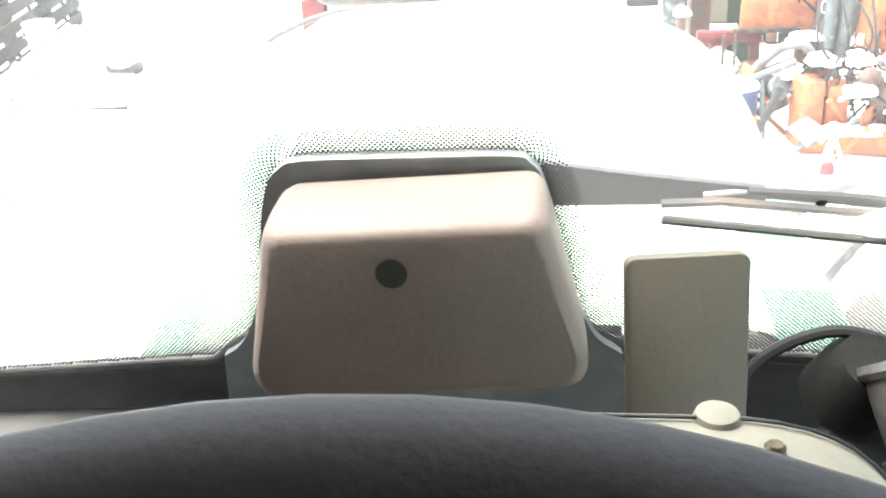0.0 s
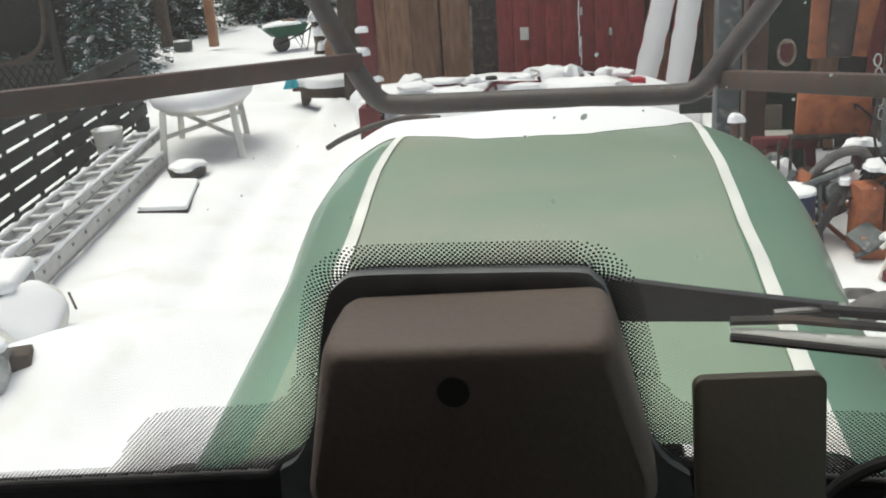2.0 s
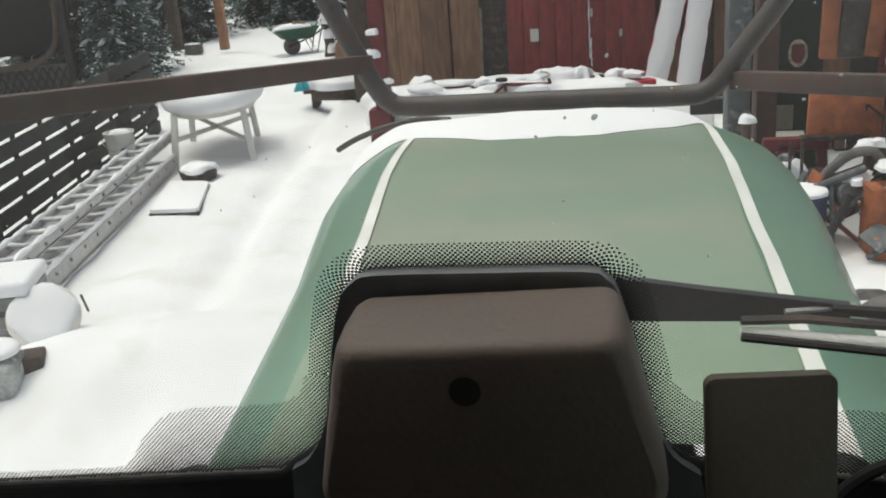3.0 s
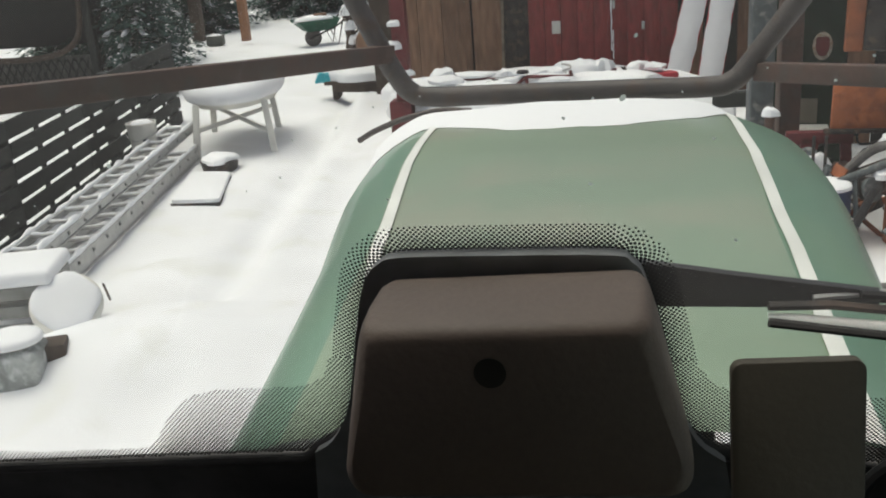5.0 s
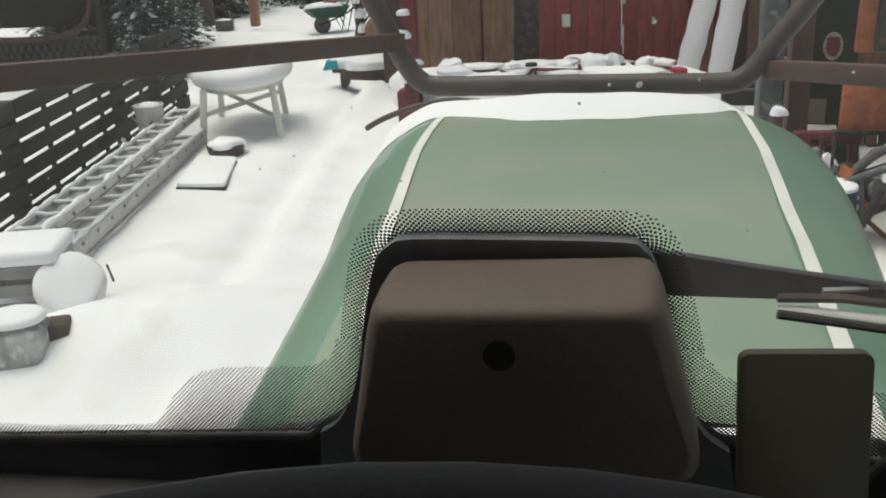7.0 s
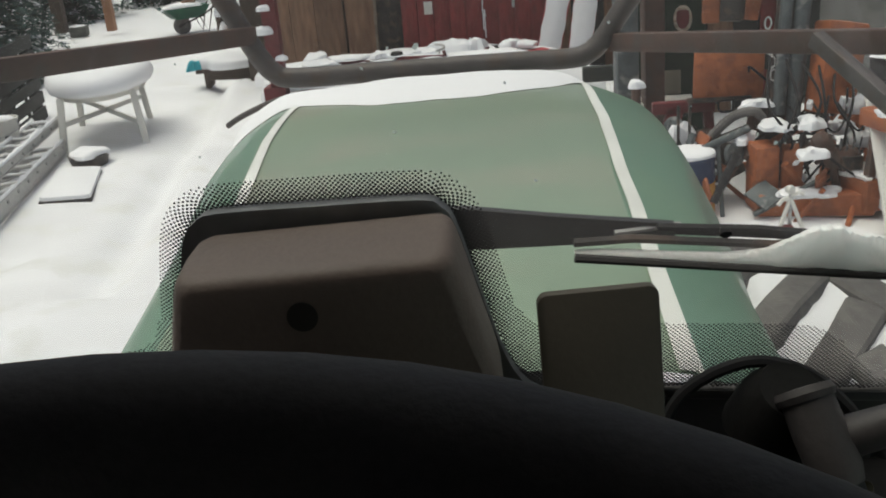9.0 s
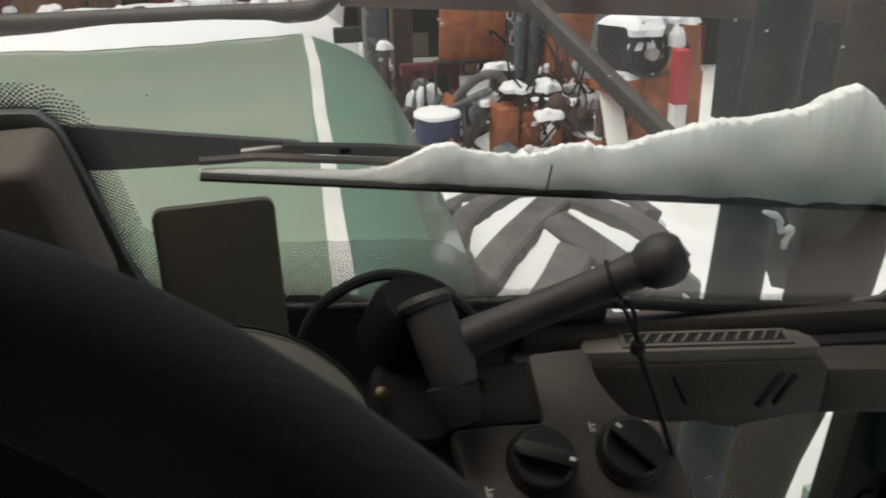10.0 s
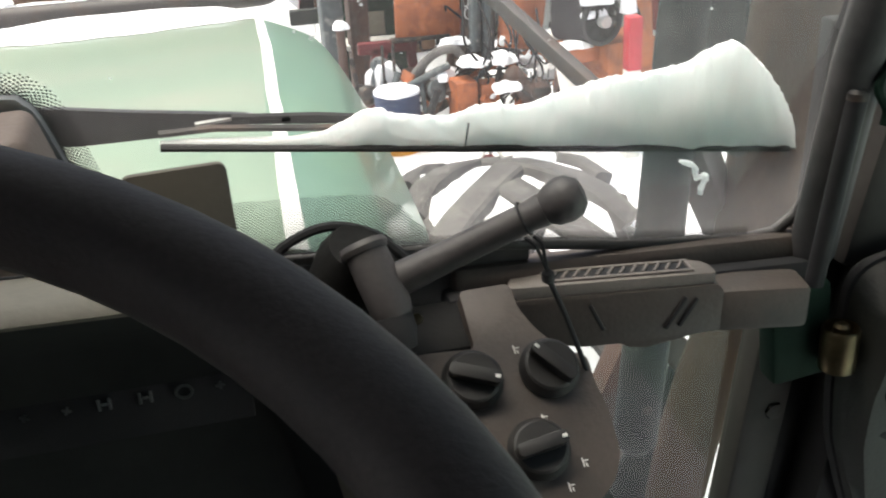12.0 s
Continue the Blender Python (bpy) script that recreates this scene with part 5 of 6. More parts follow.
def ladder():
    """Two ladder sections lying on one another beside the fence."""
    t = thing("ladder", "aluminium double ladder lying in the snow beside the fence", "ladder", (0, 0, 0))
    side = back
    near_a, near_b = Vector((-3.655, 5.80, 0)), Vector((-4.255, 9.72, 0))
    top_a, top_b = Vector((-3.70, 5.85, 0)) + side * 0.03, Vector((-4.337, 10.03, 0)) + side * 0.03
    rails = ((near_a, near_b, 0.0, 0.115, 0.15), (near_a, near_b, 0.34, 0.085, 0.12), (top_a, top_b, 0.0, 0.343, 0.085), (top_a, top_b, 0.28, 0.325, 0.06))
    for k, (a, b, off, z, h) in enumerate(rails):
        o = side * off + Vector((0, 0, z))
        rail = part("rail", beam(a + o, b + o, 0.028, h, 0.004), ALU, t)
        for e in (-1, 1):
            part("flange", beam(a + o + Vector((0, 0, e * (h / 2 - 0.006))) - side * 0.012, b + o + Vector((0, 0, e * (h / 2 - 0.006))) - side * 0.012, 0.03, 0.010, 0.003), ALU, rail)
        top = o + Vector((0, 0, h / 2))
        solo("snow_strip", snow_line(a + top, b + top, 0.024, 0.03, k), SNOW, "strip of snow on a ladder rail", "snow", group="snow on the ladder", smooth=70)
    for (a, b, z0, z1, w, off0, count) in ((top_a, top_b, 0.343, 0.335, 0.28, 0.0, 13), (near_a, near_b, 0.14, 0.12, 0.34, 0.0, 13)):
        for i in range(count):
            p = a.lerp(b, (i + 0.55) / count)
            l, r = p + Vector((0, 0, z0)), p + side * w + Vector((0, 0, z1))
            part("rung", tube([l - side * 0.022, r], 0.016, 10), ALU, t)
            part("rung_end", lathe([(0.0, 0.002), (0.012, 0.001), (0.013, 0.0), (0.0, -0.002)], 10, frame_of(l - side * 0.0225, (0, 0, 1), -side)), MACHINE, t)
            solo("snow_strip", snow_line(l + side * 0.03 + Vector((0, 0, 0.012)), r + Vector((0, 0, 0.012)), 0.015, 0.018, 20 + i), SNOW, "strip of snow on a ladder rung", "snow", group="snow on the ladder", smooth=70)


ladder()

bucket = thing("bucket", "white plastic bucket with snow in it, beside the fence", "bucket", (-4.62, 9.30, 0.20))
bucket.matrix_basis = bucket.matrix_basis @ Matrix.Scale(0.88, 4)
part("pail", lathe([(0.0, 0.0), (0.125, 0.0), (0.13, 0.01), (0.165, 0.36), (0.175, 0.365), (0.175, 0.385), (0.16, 0.385), (0.155, 0.30), (0.0, 0.30)], 28), WHITE, bucket)
part("handle", tube(smooth_path([(-0.17, 0, 0.35), (-0.19, -0.05, 0.27), (0, -0.19, 0.2), (0.19, -0.05, 0.27), (0.17, 0, 0.35)], 6), 0.005, 6), ALU, bucket)
part("label_patch", box((0.06, 0.004, 0.10), pose(0.09, -0.128, 0.16, -5, 0, 30)), STEEL, bucket)
solo("snow_heap", mound(0.13, 0.13, 0.11, 5), SNOW, "snow heaped in a white bucket", "snow", (-4.62, 9.30, 0.455))


def flat_panel():
    corners = [(-3.83, 8.06), (-3.36, 8.07), (-3.62, 9.03), (-4.06, 9.08)]
    cx, cy = sum(p[0] for p in corners) / 4, sum(p[1] for p in corners) / 4
    loc = [(x - cx, y - cy) for x, y in corners]
    t = thing("board_lid", "dark flat board lying in the snow with snow on it", "board", (cx, cy, 0.0))
    part("board", plate(loc, 0.03, None, 0.006), MACHINE, t)
    solo("snow_heap", plate(round_corners([(x * 0.99, y * 0.99) for x, y in loc], 0.06), 0.04, None, 0.016), SNOW, "flat layer of snow on a dark board", "snow", (cx, cy, 0.032))


flat_panel()
pot = thing("plant_pot", "dark round pot with a cap of snow", "pot", (-3.84, 9.30, -0.06))
part("bowl", lathe([(0.0, 0.0), (0.15, 0.0), (0.19, 0.16), (0.195, 0.185), (0.175, 0.19), (0.165, 0.15), (0.0, 0.15)], 26), MACHINE, pot)
snow_cap("snow_heap", 0.195, 0.195, 0.07, (-3.84, 9.30, 0.115), 2)

# snow-covered things close to the tractor
lid = thing("round_lid", "round white lid leaning in the snow", "lid", (-3.26, 5.33, 0.0))
LM = frame_of((0, 0, 0.20), (1, 0.2, 0), (0.34, -0.62, 0.70))
part("disc", lathe([(0.0, 0.0), (0.20, 0.0), (0.22, 0.012), (0.22, 0.03), (0.20, 0.04), (0.0, 0.045)], 36, LM), WHITE, lid)
part("rod", tube([(0.20, 0.12, 0.30), (0.27, 0.05, 0.22)], 0.008, 6), MACHINE, lid)
solo("snow_heap", mound(0.205, 0.20, 0.05, 4), SNOW, "skin of snow on a leaning round lid", "snow").matrix_basis = Matrix.Translation((-3.26, 5.33, 0.0)) @ LM @ pose(0, 0, 0.04)
solo("concrete_block", box((0.30, 0.26, 0.28), None, 0.035, seg=3), MOTTLED, "mottled grey concrete block under a cap of snow", "block", (-3.13, 4.56, 0.15), 12)
solo("snow_heap", pillow(0.158, 0.138, 0.055, 16, 0.02), SNOW, "flat cap of snow on a concrete block", "snow", (-3.13, 4.56, 0.312), 12, smooth=70)
solo("stone_block", box((0.13, 0.16, 0.24), None, 0.014), BARK, "brown stone block half buried in snow", "block", (-2.985, 4.72, 0.13), 22)
crate = thing("crate", "grey slatted crate under snow beside the fence", "crate", (-3.68, 5.48, 0.0), 15)
for z in (0.06, 0.18, 0.30):
    part("slat", box((0.55, 0.02, 0.08), pose(0, -0.22, z), 0.004), CONCRETE, crate)
    part("slat", box((0.02, 0.44, 0.08), pose(0.27, 0, z), 0.004), CONCRETE, crate)
    part("slat", box((0.55, 0.02, 0.08), pose(0, 0.22, z), 0.004), CONCRETE, crate)
for x, y in ((-0.24, -0.2), (0.24, -0.2), (0.24, 0.2), (-0.24, 0.2)):
    part("corner_post", box((0.04, 0.04, 0.36), pose(x, y, 0.18), 0.004), CONCRETE, crate)
solo("snow_heap", box((0.60, 0.50, 0.10), None, 0.04, seg=3), SNOW, "flat cap of snow on a crate", "snow", (-3.68, 5.48, 0.39), 15)


# ---- far left: wheelbarrow, garden house, spruces ----
def wheelbarrow():
    t = thing("wheelbarrow", "green wheelbarrow full of snow with raised handles", "wheelbarrow", (-5.50, 18.75, 0.0), 35)
    t.matrix_basis = t.matrix_basis @ Matrix.Scale(0.82, 4)
    bm = bmesh.new()
    low = [(-0.35, -0.22), (0.28, -0.22), (0.28, 0.22), (-0.35, 0.22)]
    high = [(-0.62, -0.36), (0.42, -0.34), (0.42, 0.34), (-0.62, 0.36)]
    v0, v1 = [bm.verts.new((*p, 0.36)) for p in low], [bm.verts.new((*p, 0.62)) for p in high]
    bm.faces.new(v0)
    for k in range(4):
        bm.faces.new((v0[k], v0[(k + 1) % 4], v1[(k + 1) % 4], v1[k]))
    r = bmesh.ops.solidify(bm, geom=bm.faces[:], thickness=0.02)
    part("tray", bm, GREEN, t)
    part("tyre", lathe([(0.07, -0.045), (0.16, -0.05), (0.20, -0.03), (0.205, 0), (0.20, 0.03), (0.16, 0.05), (0.07, 0.045)], 28, pose(-0.18, 0, 0.2, 90, 0, 0)), TYRE, t)
    for s in (-1, 1):
        part("handle", tube(smooth_path([(-0.3, s * 0.12, 0.2), (0.1, s * 0.2, 0.34), (0.45, s * 0.26, 0.5), (0.72, s * 0.28, 0.78), (0.86, s * 0.28, 1.0)], 5), 0.02, 8), MACHINE, t)
        part("leg", tube([(0.2, s * 0.2, 0.36), (0.36, s * 0.2, 0.0), (0.5, s * 0.22, 0.5)], 0.016, 8), MACHINE, t)
    solo("snow_heap", mound(0.5, 0.33, 0.14, 8, rough=0.2), SNOW, "snow heaped in a green wheelbarrow", "snow", (-5.56, 18.70, 0.47), 35).matrix_basis @= Matrix.Scale(0.8, 4)
    solo("brick_piece", box((0.24, 0.12, 0.1), None, 0.01), BROWN, "brown brick lying on snow in a wheelbarrow", "brick", (-5.45, 18.70, 0.56), 30)


wheelbarrow()
solo("garden_post", box((0.17, 0.17, 2.6), None, 0.02), WOOD, "orange-brown wooden post standing in snow", "post", (-7.33, 19.6, 1.36))
solo("garden_post", box((0.24, 0.24, 2.6), None, 0.03), BARK, "thick dark brown wooden post beside the spruces", "post", (-8.78, 20.6, 1.25))
b = solo("stone_block", box((0.34, 0.26, 0.20), None, 0.03), DULL_GREY, "grey stone block with snow round it", "block", (-8.0, 19.6, 0.10), 8)
snow_cap("snow_heap", 0.15, 0.12, 0.03, (-8.0, 19.6, 0.195), 9)
solo("plastic_bag", mound(0.10, 0.08, 0.12, 11, rough=0.5), TURQ, "turquoise plastic bag lying in the snow", "bag", (-3.80, 13.02, 0.24), 30)


def stump():
    """A ragged broken trunk plastered with snow, and a stone leaning beside it."""
    rng = random.Random(31)
    t = thing("tree_stump", "ragged dark stump plastered with snow", "stump", (-4.70, 18.0, 0.0))
    pts = [(0, 0, -0.05), (0.02, 0, 0.2), (-0.01, 0, 0.4), (0.03, 0, 0.6), (0.0, 0, 0.78)]
    part("trunk", tube(pts, [0.13, 0.10, 0.09, 0.08, 0.05], 9), BARK, t)
    for k in range(6):
        z = 0.25 + 0.1 * k
        a = rng.uniform(0, 6.28)
        part("branch_stub", tube([(0, 0, z), (0.12 * math.cos(a), 0.12 * math.sin(a), z + 0.06), (0.2 * math.cos(a), 0.2 * math.sin(a), z + 0.16)], [0.03, 0.022, 0.012], 6), BARK, t)
    for k, (x, z) in enumerate(((0.08, 0.10), (0.03, 0.36), (-0.04, 0.62), (0.06, 0.72))):
        snow_cap("snow_heap", 0.10, 0.10, 0.16, (-4.70 + x, 17.92, z), 140 + k, label="snow stuck to a ragged stump", rough=0.4)
    solo("field_stone", mound(0.20, 0.16, 0.42, 151, rough=0.15), BROWN, "brown field stone standing in snow", "stone", (-4.34, 17.75, -0.03))


stump()


def garden_house():
    t = thing("garden_house", "dark wooden garden house with arched opening and lattice rail", "garden house", (-8.35, 14.0, 0.0), 4)
    part("wall", box((3.4, 0.08, 1.9), pose(-0.5, 0.9, 1.66)), DARKWOOD, t)
    # added sheet whose grey stands for the shaded snow behind the lattice
    part("lattice_backing", box((2.3, 0.03, 0.62), pose(-0.42, 0.09, 0.33)), DULL_GREY, t, "grey backing sheet standing for shaded snow behind the lattice")
    part("post", box((0.12, 0.14, 2.6), pose(0.70, 0.06, 1.3), 0.01), DARKWOOD, t)
    part("post", box((0.16, 0.16, 2.6), pose(-1.6, 0, 1.3), 0.01), BROWN, t)
    arch = smooth_path([(-1.5, 0, 0.66), (-0.6, 0, 0.62), (0.05, 0, 0.66), (0.42, 0, 0.82), (0.58, 0, 1.15), (0.62, 0, 1.7), (0.63, 0, 2.5)], 6)
    part("arch_trim", tube(arch, 0.045, 8), BARK, t, "brown curved trim")
    n = 18
    for i in range(n):
        x = -1.5 + i * 0.125
        part("lattice_slat", beam((x, 0.0, 0.12), (x + 0.25, 0.0, 0.60), 0.012, 0.022, 0.002), DARKWOOD, t)
        part("lattice_slat", beam((x + 0.25, 0.02, 0.12), (x, 0.02, 0.60), 0.012, 0.022, 0.002), DARKWOOD, t)
    part("bottom_rail", beam((-1.6, 0, 0.10), (0.7, 0, 0.10), 0.04, 0.06), BROWN, t)
    part("roof", box((3.0, 1.6, 0.1), pose(-0.4, 0.4, 2.65)), DARKWOOD, t)


garden_house()


def spruce(at, height, spread_r, seed, snowy=0.25):
    """A spruce: tapered trunk, whorls of drooping limbs, many small sprays."""
    rng = random.Random(seed)
    t = thing("spruce_tree", "dark green spruce with snow on its lower branches", "tree", at)
    part("trunk", tube([(0, 0, -0.1), (0.02, 0, height * 0.5), (0, 0.02, height)], [0.12, 0.07, 0.01], 10), BARK, t)
    verts, faces, snowv, snowf, limbs, pads = [], [], [], [], None, None
    levels = int(height / 0.17)
    for i in range(levels):
        z = 0.12 + i * 0.17
        reach = spread_r * (1 - z / height) ** 0.85
        for k in range(9):
            a = 2 * math.pi * (k + rng.random() * 0.8) / 9 + i
            ln = reach * (0.75 + 0.4 * rng.random())
            d = Vector((math.cos(a), math.sin(a), 0))
            tip = d * ln + Vector((0, 0, z - 0.22 * ln))
            if i % 2 == 0 and k % 3 == 0:
                limbs = tube([Vector((0, 0, z)), d * ln * 0.5 + Vector((0, 0, z - 0.05 * ln)), tip], [0.018, 0.012, 0.004], 5, limbs)
            if rng.random() < 0.16 and 0.3 < z < 2.4:
                c0, c1 = 0.35 + 0.3 * rng.random(), 0.85 + 0.15 * rng.random()
                pts = [d * ln * (c0 + (c1 - c0) * g) + Vector((0, 0, z + 0.035 - 0.22 * ln * (c0 + (c1 - c0) * g) ** 2)) for g in (0, 0.33, 0.67, 1)]
                pads = tube(pts, [0.012, 0.035 + 0.02 * rng.random(), 0.04, 0.012], 6, pads)
            for s in range(int(16 + ln * 52)):
                f = 0.2 + 0.8 * rng.random()
                p = d * ln * f + Vector((0, 0, z - 0.22 * ln * f * f)) + Vector((rng.uniform(-1, 1), rng.uniform(-1, 1), rng.uniform(-0.6, 0.3))) * 0.09
                w = Vector((rng.uniform(-1, 1), rng.uniform(-1, 1), rng.uniform(-0.7, 0.1))) + d * 0.9
                w = w.normalized() * (rng.uniform(0.05, 0.13) if f > 0.55 else rng.uniform(0.14, 0.26))
                q = w.cross(Vector((rng.uniform(-1, 1), rng.uniform(-1, 1), 1))).normalized() * (rng.uniform(0.009, 0.02) if f > 0.55 else rng.uniform(0.04, 0.08))
                n0 = len(verts)
                verts += [p - q, p + q, p + w * 0.7 + q * 0.8, p + w, p + w * 0.7 - q * 0.8]
                faces.append((n0, n0 + 1, n0 + 2, n0 + 3, n0 + 4))
                if rng.random() < snowy and z < 2.6:
                    m0 = len(snowv)
                    u = Vector((0, 0, 0.018))
                    snowv += [p - q * 1.3 + u, p + q * 1.3 + u, p + w * 0.6 + u * 1.3, p + w * 0.3 + u * 2.2]
                    snowf += [(m0, m0 + 1, m0 + 3), (m0 + 1, m0 + 2, m0 + 3), (m0 + 2, m0, m0 + 3)]
    for nm, v, f, mt, lb in (("crown", verts, faces, NEEDLE, ""), ("branch_snow", snowv, snowf, SNOW, "snow on the branches")):
        me = bpy.data.meshes.new(nm)
        me.from_pydata([tuple(c) for c in v], [], f)
        me.materials.append(mt)
        ob = new(nm, me)
        ob.parent = t
        tagged(ob, lb, kind="stuff")
    if pads:
        part("snow_pads", pads, SNOW, t, "strips of snow lying along branches", 60)
    if limbs:
        part("limbs", limbs, BARK, t)


for i, (x, y, h, r) in enumerate(((-7.75, 15.4, 3.8, 1.15), (-6.95, 14.2, 2.6, 0.75), (-9.2, 16.6, 4.2, 1.5), (-8.35, 17.4, 3.4, 1.0), (-7.9, 25.5, 5, 1.9), (-9.6, 22.5, 5, 1.8), (-10.2, 18.8, 4.5, 1.6), (-6.3, 28.5, 5, 1.8), (-9.4, 28.5, 5.5, 2.0), (-12.0, 24.5, 5.5, 2.0), (-4.2, 30.5, 5, 1.8))):
    spruce((x, y, 0), h, r, 11 + i, 0.16)
low = thing("spruce_sapling", "small bare sapling with snow beside the drive", "tree", (-4.55, 19.5, 0))
rng = random.Random(5)
for i in range(9):
    a = rng.uniform(0, 6.28)
    part("twig", tube([(0, 0, 0.02 + 0.05 * i), (0.15 * math.cos(a), 0.15 * math.sin(a), 0.3 + 0.06 * i), (0.3 * math.cos(a), 0.3 * math.sin(a), 0.65 + 0.08 * i)], [0.016, 0.01, 0.005], 6), BARK, low)

# ---- the red shed ahead ----
shed = thing("shed", "dark red and brown boarded shed with a red door", "shed", (0, 0, 0))
WY = 12.55
for x, w, mt in ((-2.95, 0.29, BARK), (-2.66, 0.33, BROWN), (-2.33, 0.31, BROWN), (-2.02, 0.36, BROWN)):
    part("wall_board", box((w - 0.006, 0.03, 2.7), pose(x + w / 2, WY + 0.01 * random.random(), 1.30), 0.004), mt, shed)
part("split_lath", box((0.035, 0.02, 0.95), pose(-1.27, WY + 0.02, 0.75, 0, 1.5, 0), 0.004), BARE, shed, "pale split lath beside the door gap")
part("dark_panel", box((0.36, 0.03, 2.7), pose(-1.46, WY + 0.03, 1.30), 0.004), BROWN, shed)
# the gap's shade is drawn as a solid dark sheet
part("gap_sheet", box((0.36, 0.03, 2.7), pose(-1.10, WY + 0.07, 1.30)), MACHINE, shed, "dark sheet standing for the shaded gap beside the door")
for i in range(9):
    part("door_board", box((0.196, 0.035, 2.5), pose(-0.84 + i * 0.2, WY + 0.006 * (i % 2), 1.22), 0.004), RED, shed, "dark red door board")
# unseen dark sheet added so that no daylight shows between the boards
part("backing", box((8.0, 0.04, 2.7), pose(1.05, WY + 0.12, 1.32)), MACHINE, shed)
part("sign_plate", box((0.105, 0.008, 0.155), pose(-0.60, WY - 0.025, 0.865), 0.003), WHITE, shed, "white plate")
part("door_bolt", box((0.035, 0.02, 0.09), pose(0.45, WY - 0.03, 0.84), 0.004), ALU, shed)
part("door_bolt", box((0.03, 0.02, 0.10), pose(0.10, WY - 0.03, 1.1), 0.004), ALU, shed)
for i in range(20):
    part("wall_board", box((0.196, 0.03, 2.8), pose(1.06 + i * 0.2, WY + 0.02 + 0.01 * (i % 3), 1.35), 0.004), DARKWOOD if i % 3 else BROWN, shed)
part("shed_side", box((0.1, 4.0, 2.8), pose(5.1, 10.5, 1.35)), DARKWOOD, shed)
part("roof", box((8.6, 3.0, 0.12), pose(1.0, 13.6, 2.85, 6, 0, 0)), DARKWOOD, shed)
# snow frozen to the door
for x0, z0, ln in ((0.07, 1.25, 0.7), (0.09, 0.8, 0.35)):
    p = [(x0 + 0.012 * noise.noise((k * 0.9, x0, 0)), WY - 0.025, z0 - ln * k / 8) for k in range(9)]
    solo("snow_streak", tube(p, [0.006 + 0.012 * abs(noise.noise((k * 1.3, 2.0, x0))) for k in range(9)], 6), SNOW, "streak of snow stuck to a red door", "snow")

# boards and scrap lying along the shed's foot under snow
rng = random.Random(31)
for i in range(9):
    x = -1.75 + i * 0.29 + rng.uniform(-0.06, 0.06)
    mt = (BARK, REDMETAL, MACHINE, MARKER_RED, BARK)[i % 5]
    o = solo("scrap_board", box((rng.uniform(0.25, 0.5), 0.16, rng.uniform(0.07, 0.13)), None, 0.01), mt, "weathered board end lying under snow by a shed", "board", (x, 11.35 + rng.uniform(-0.15, 0.15), 0.46 + rng.uniform(-0.05, 0.04)), rng.uniform(-25, 25), group="boards by the shed")
    snow_cap("snow_heap", rng.uniform(0.10, 0.24), 0.12, rng.uniform(0.05, 0.13), (x + rng.uniform(-0.08, 0.08), 11.35, 0.50), 140 + i, 0, "lump of snow on boards by a shed", 0.4)
solo("snow_bank", mound(1.55, 0.5, 0.50, 91, rings=10, seg=60, rough=0.25, flat=1), SNOW, "uneven bank of snow along a shed", "snow", (-0.65, 11.5, 0.0), 0, smooth=60)

# planks leaning on the shed, caked with snow
for i, (xa, xb, w) in enumerate(((0.756, 1.322, 0.28), (1.155, 1.546, 0.28))):
    a, b = Vector((xa, 11.95, 0.0)), Vector((xb, 12.45, 2.3))
    solo("leaning_plank", beam(a, b, 0.035, w, 0.006, up=(1, 0, 0)), MARKER_RED, "red painted plank leaning on a shed, caked with snow", "plank", group="leaning planks")
    n = (b - a).cross(Vector((1, 0, 0))).normalized() * -1
    if n.y > 0:
        n = -n
    rws = []
    for k in range(40):
        p = a.lerp(b, k / 39)
        half = w * 0.5 * (0.97 + 0.16 * noise.noise((k * 0.35, i * 3.1, 0)))
        rws.append([p + Vector((s * half, 0, 0)) + n * (0.02 + 0.05 * (1 - abs(s)) ** 0.5 * (1 + 0.4 * noise.noise((k * 0.5, s, i)))) for s in np.linspace(-1, 1, 7)])
    solo("snow_crust", sheet(rws), SNOW, "thick crust of snow on a leaning plank", "snow", group="snow on planks")


# low snowed-up things in front of the shed
def bench():
    t = thing("bench", "low brown plank bench under a thick slab of snow", "bench", (-3.32, 13.2, 0.0), 3)
    for k in range(3):
        part("plank", box((0.98, 0.12, 0.05), pose(0.02, -0.14 + 0.14 * k, 0.22 + 0.004 * k), 0.008), BARK, t)
    part("apron", box((0.84, 0.03, 0.12), pose(0.06, -0.18, 0.14, 0, 3, 0), 0.006), BARK, t)
    for x in (-0.34, 0.40):
        part("leg", box((0.08, 0.34, 0.22), pose(x, 0, 0.10, 0, 0, 3), 0.01), BARK, t)
    solo("snow_bank", mound(0.54, 0.27, 0.17, 13, rings=9, seg=40, rough=0.22, flat=1), SNOW, "thick slab of snow on a low bench", "snow", (-3.32, 13.2, 0.235), 3, smooth=60)


bench()
rp = thing("gate_post", "dark red gate post with snow on it", "post", (-2.18, 10.55, 0))
part("post", box((0.16, 0.16, 2.4), pose(0.04, 0, 1.2), 0.01), REDMETAL, rp)
part("base", box((0.24, 0.24, 0.42), pose(0, 0, 0.21), 0.02), REDMETAL, rp)
for i, (x, z, r) in enumerate(((-0.06, 0.98, 0.10), (0.10, 0.70, 0.06), (-0.02, 1.22, 0.07), (0.02, 0.52, 0.12))):
    snow_cap("snow_heap", r, r * 0.8, r * 0.9, (-2.16 + x, 10.45, z), 20 + i, label="lump of snow clinging to a gate post")


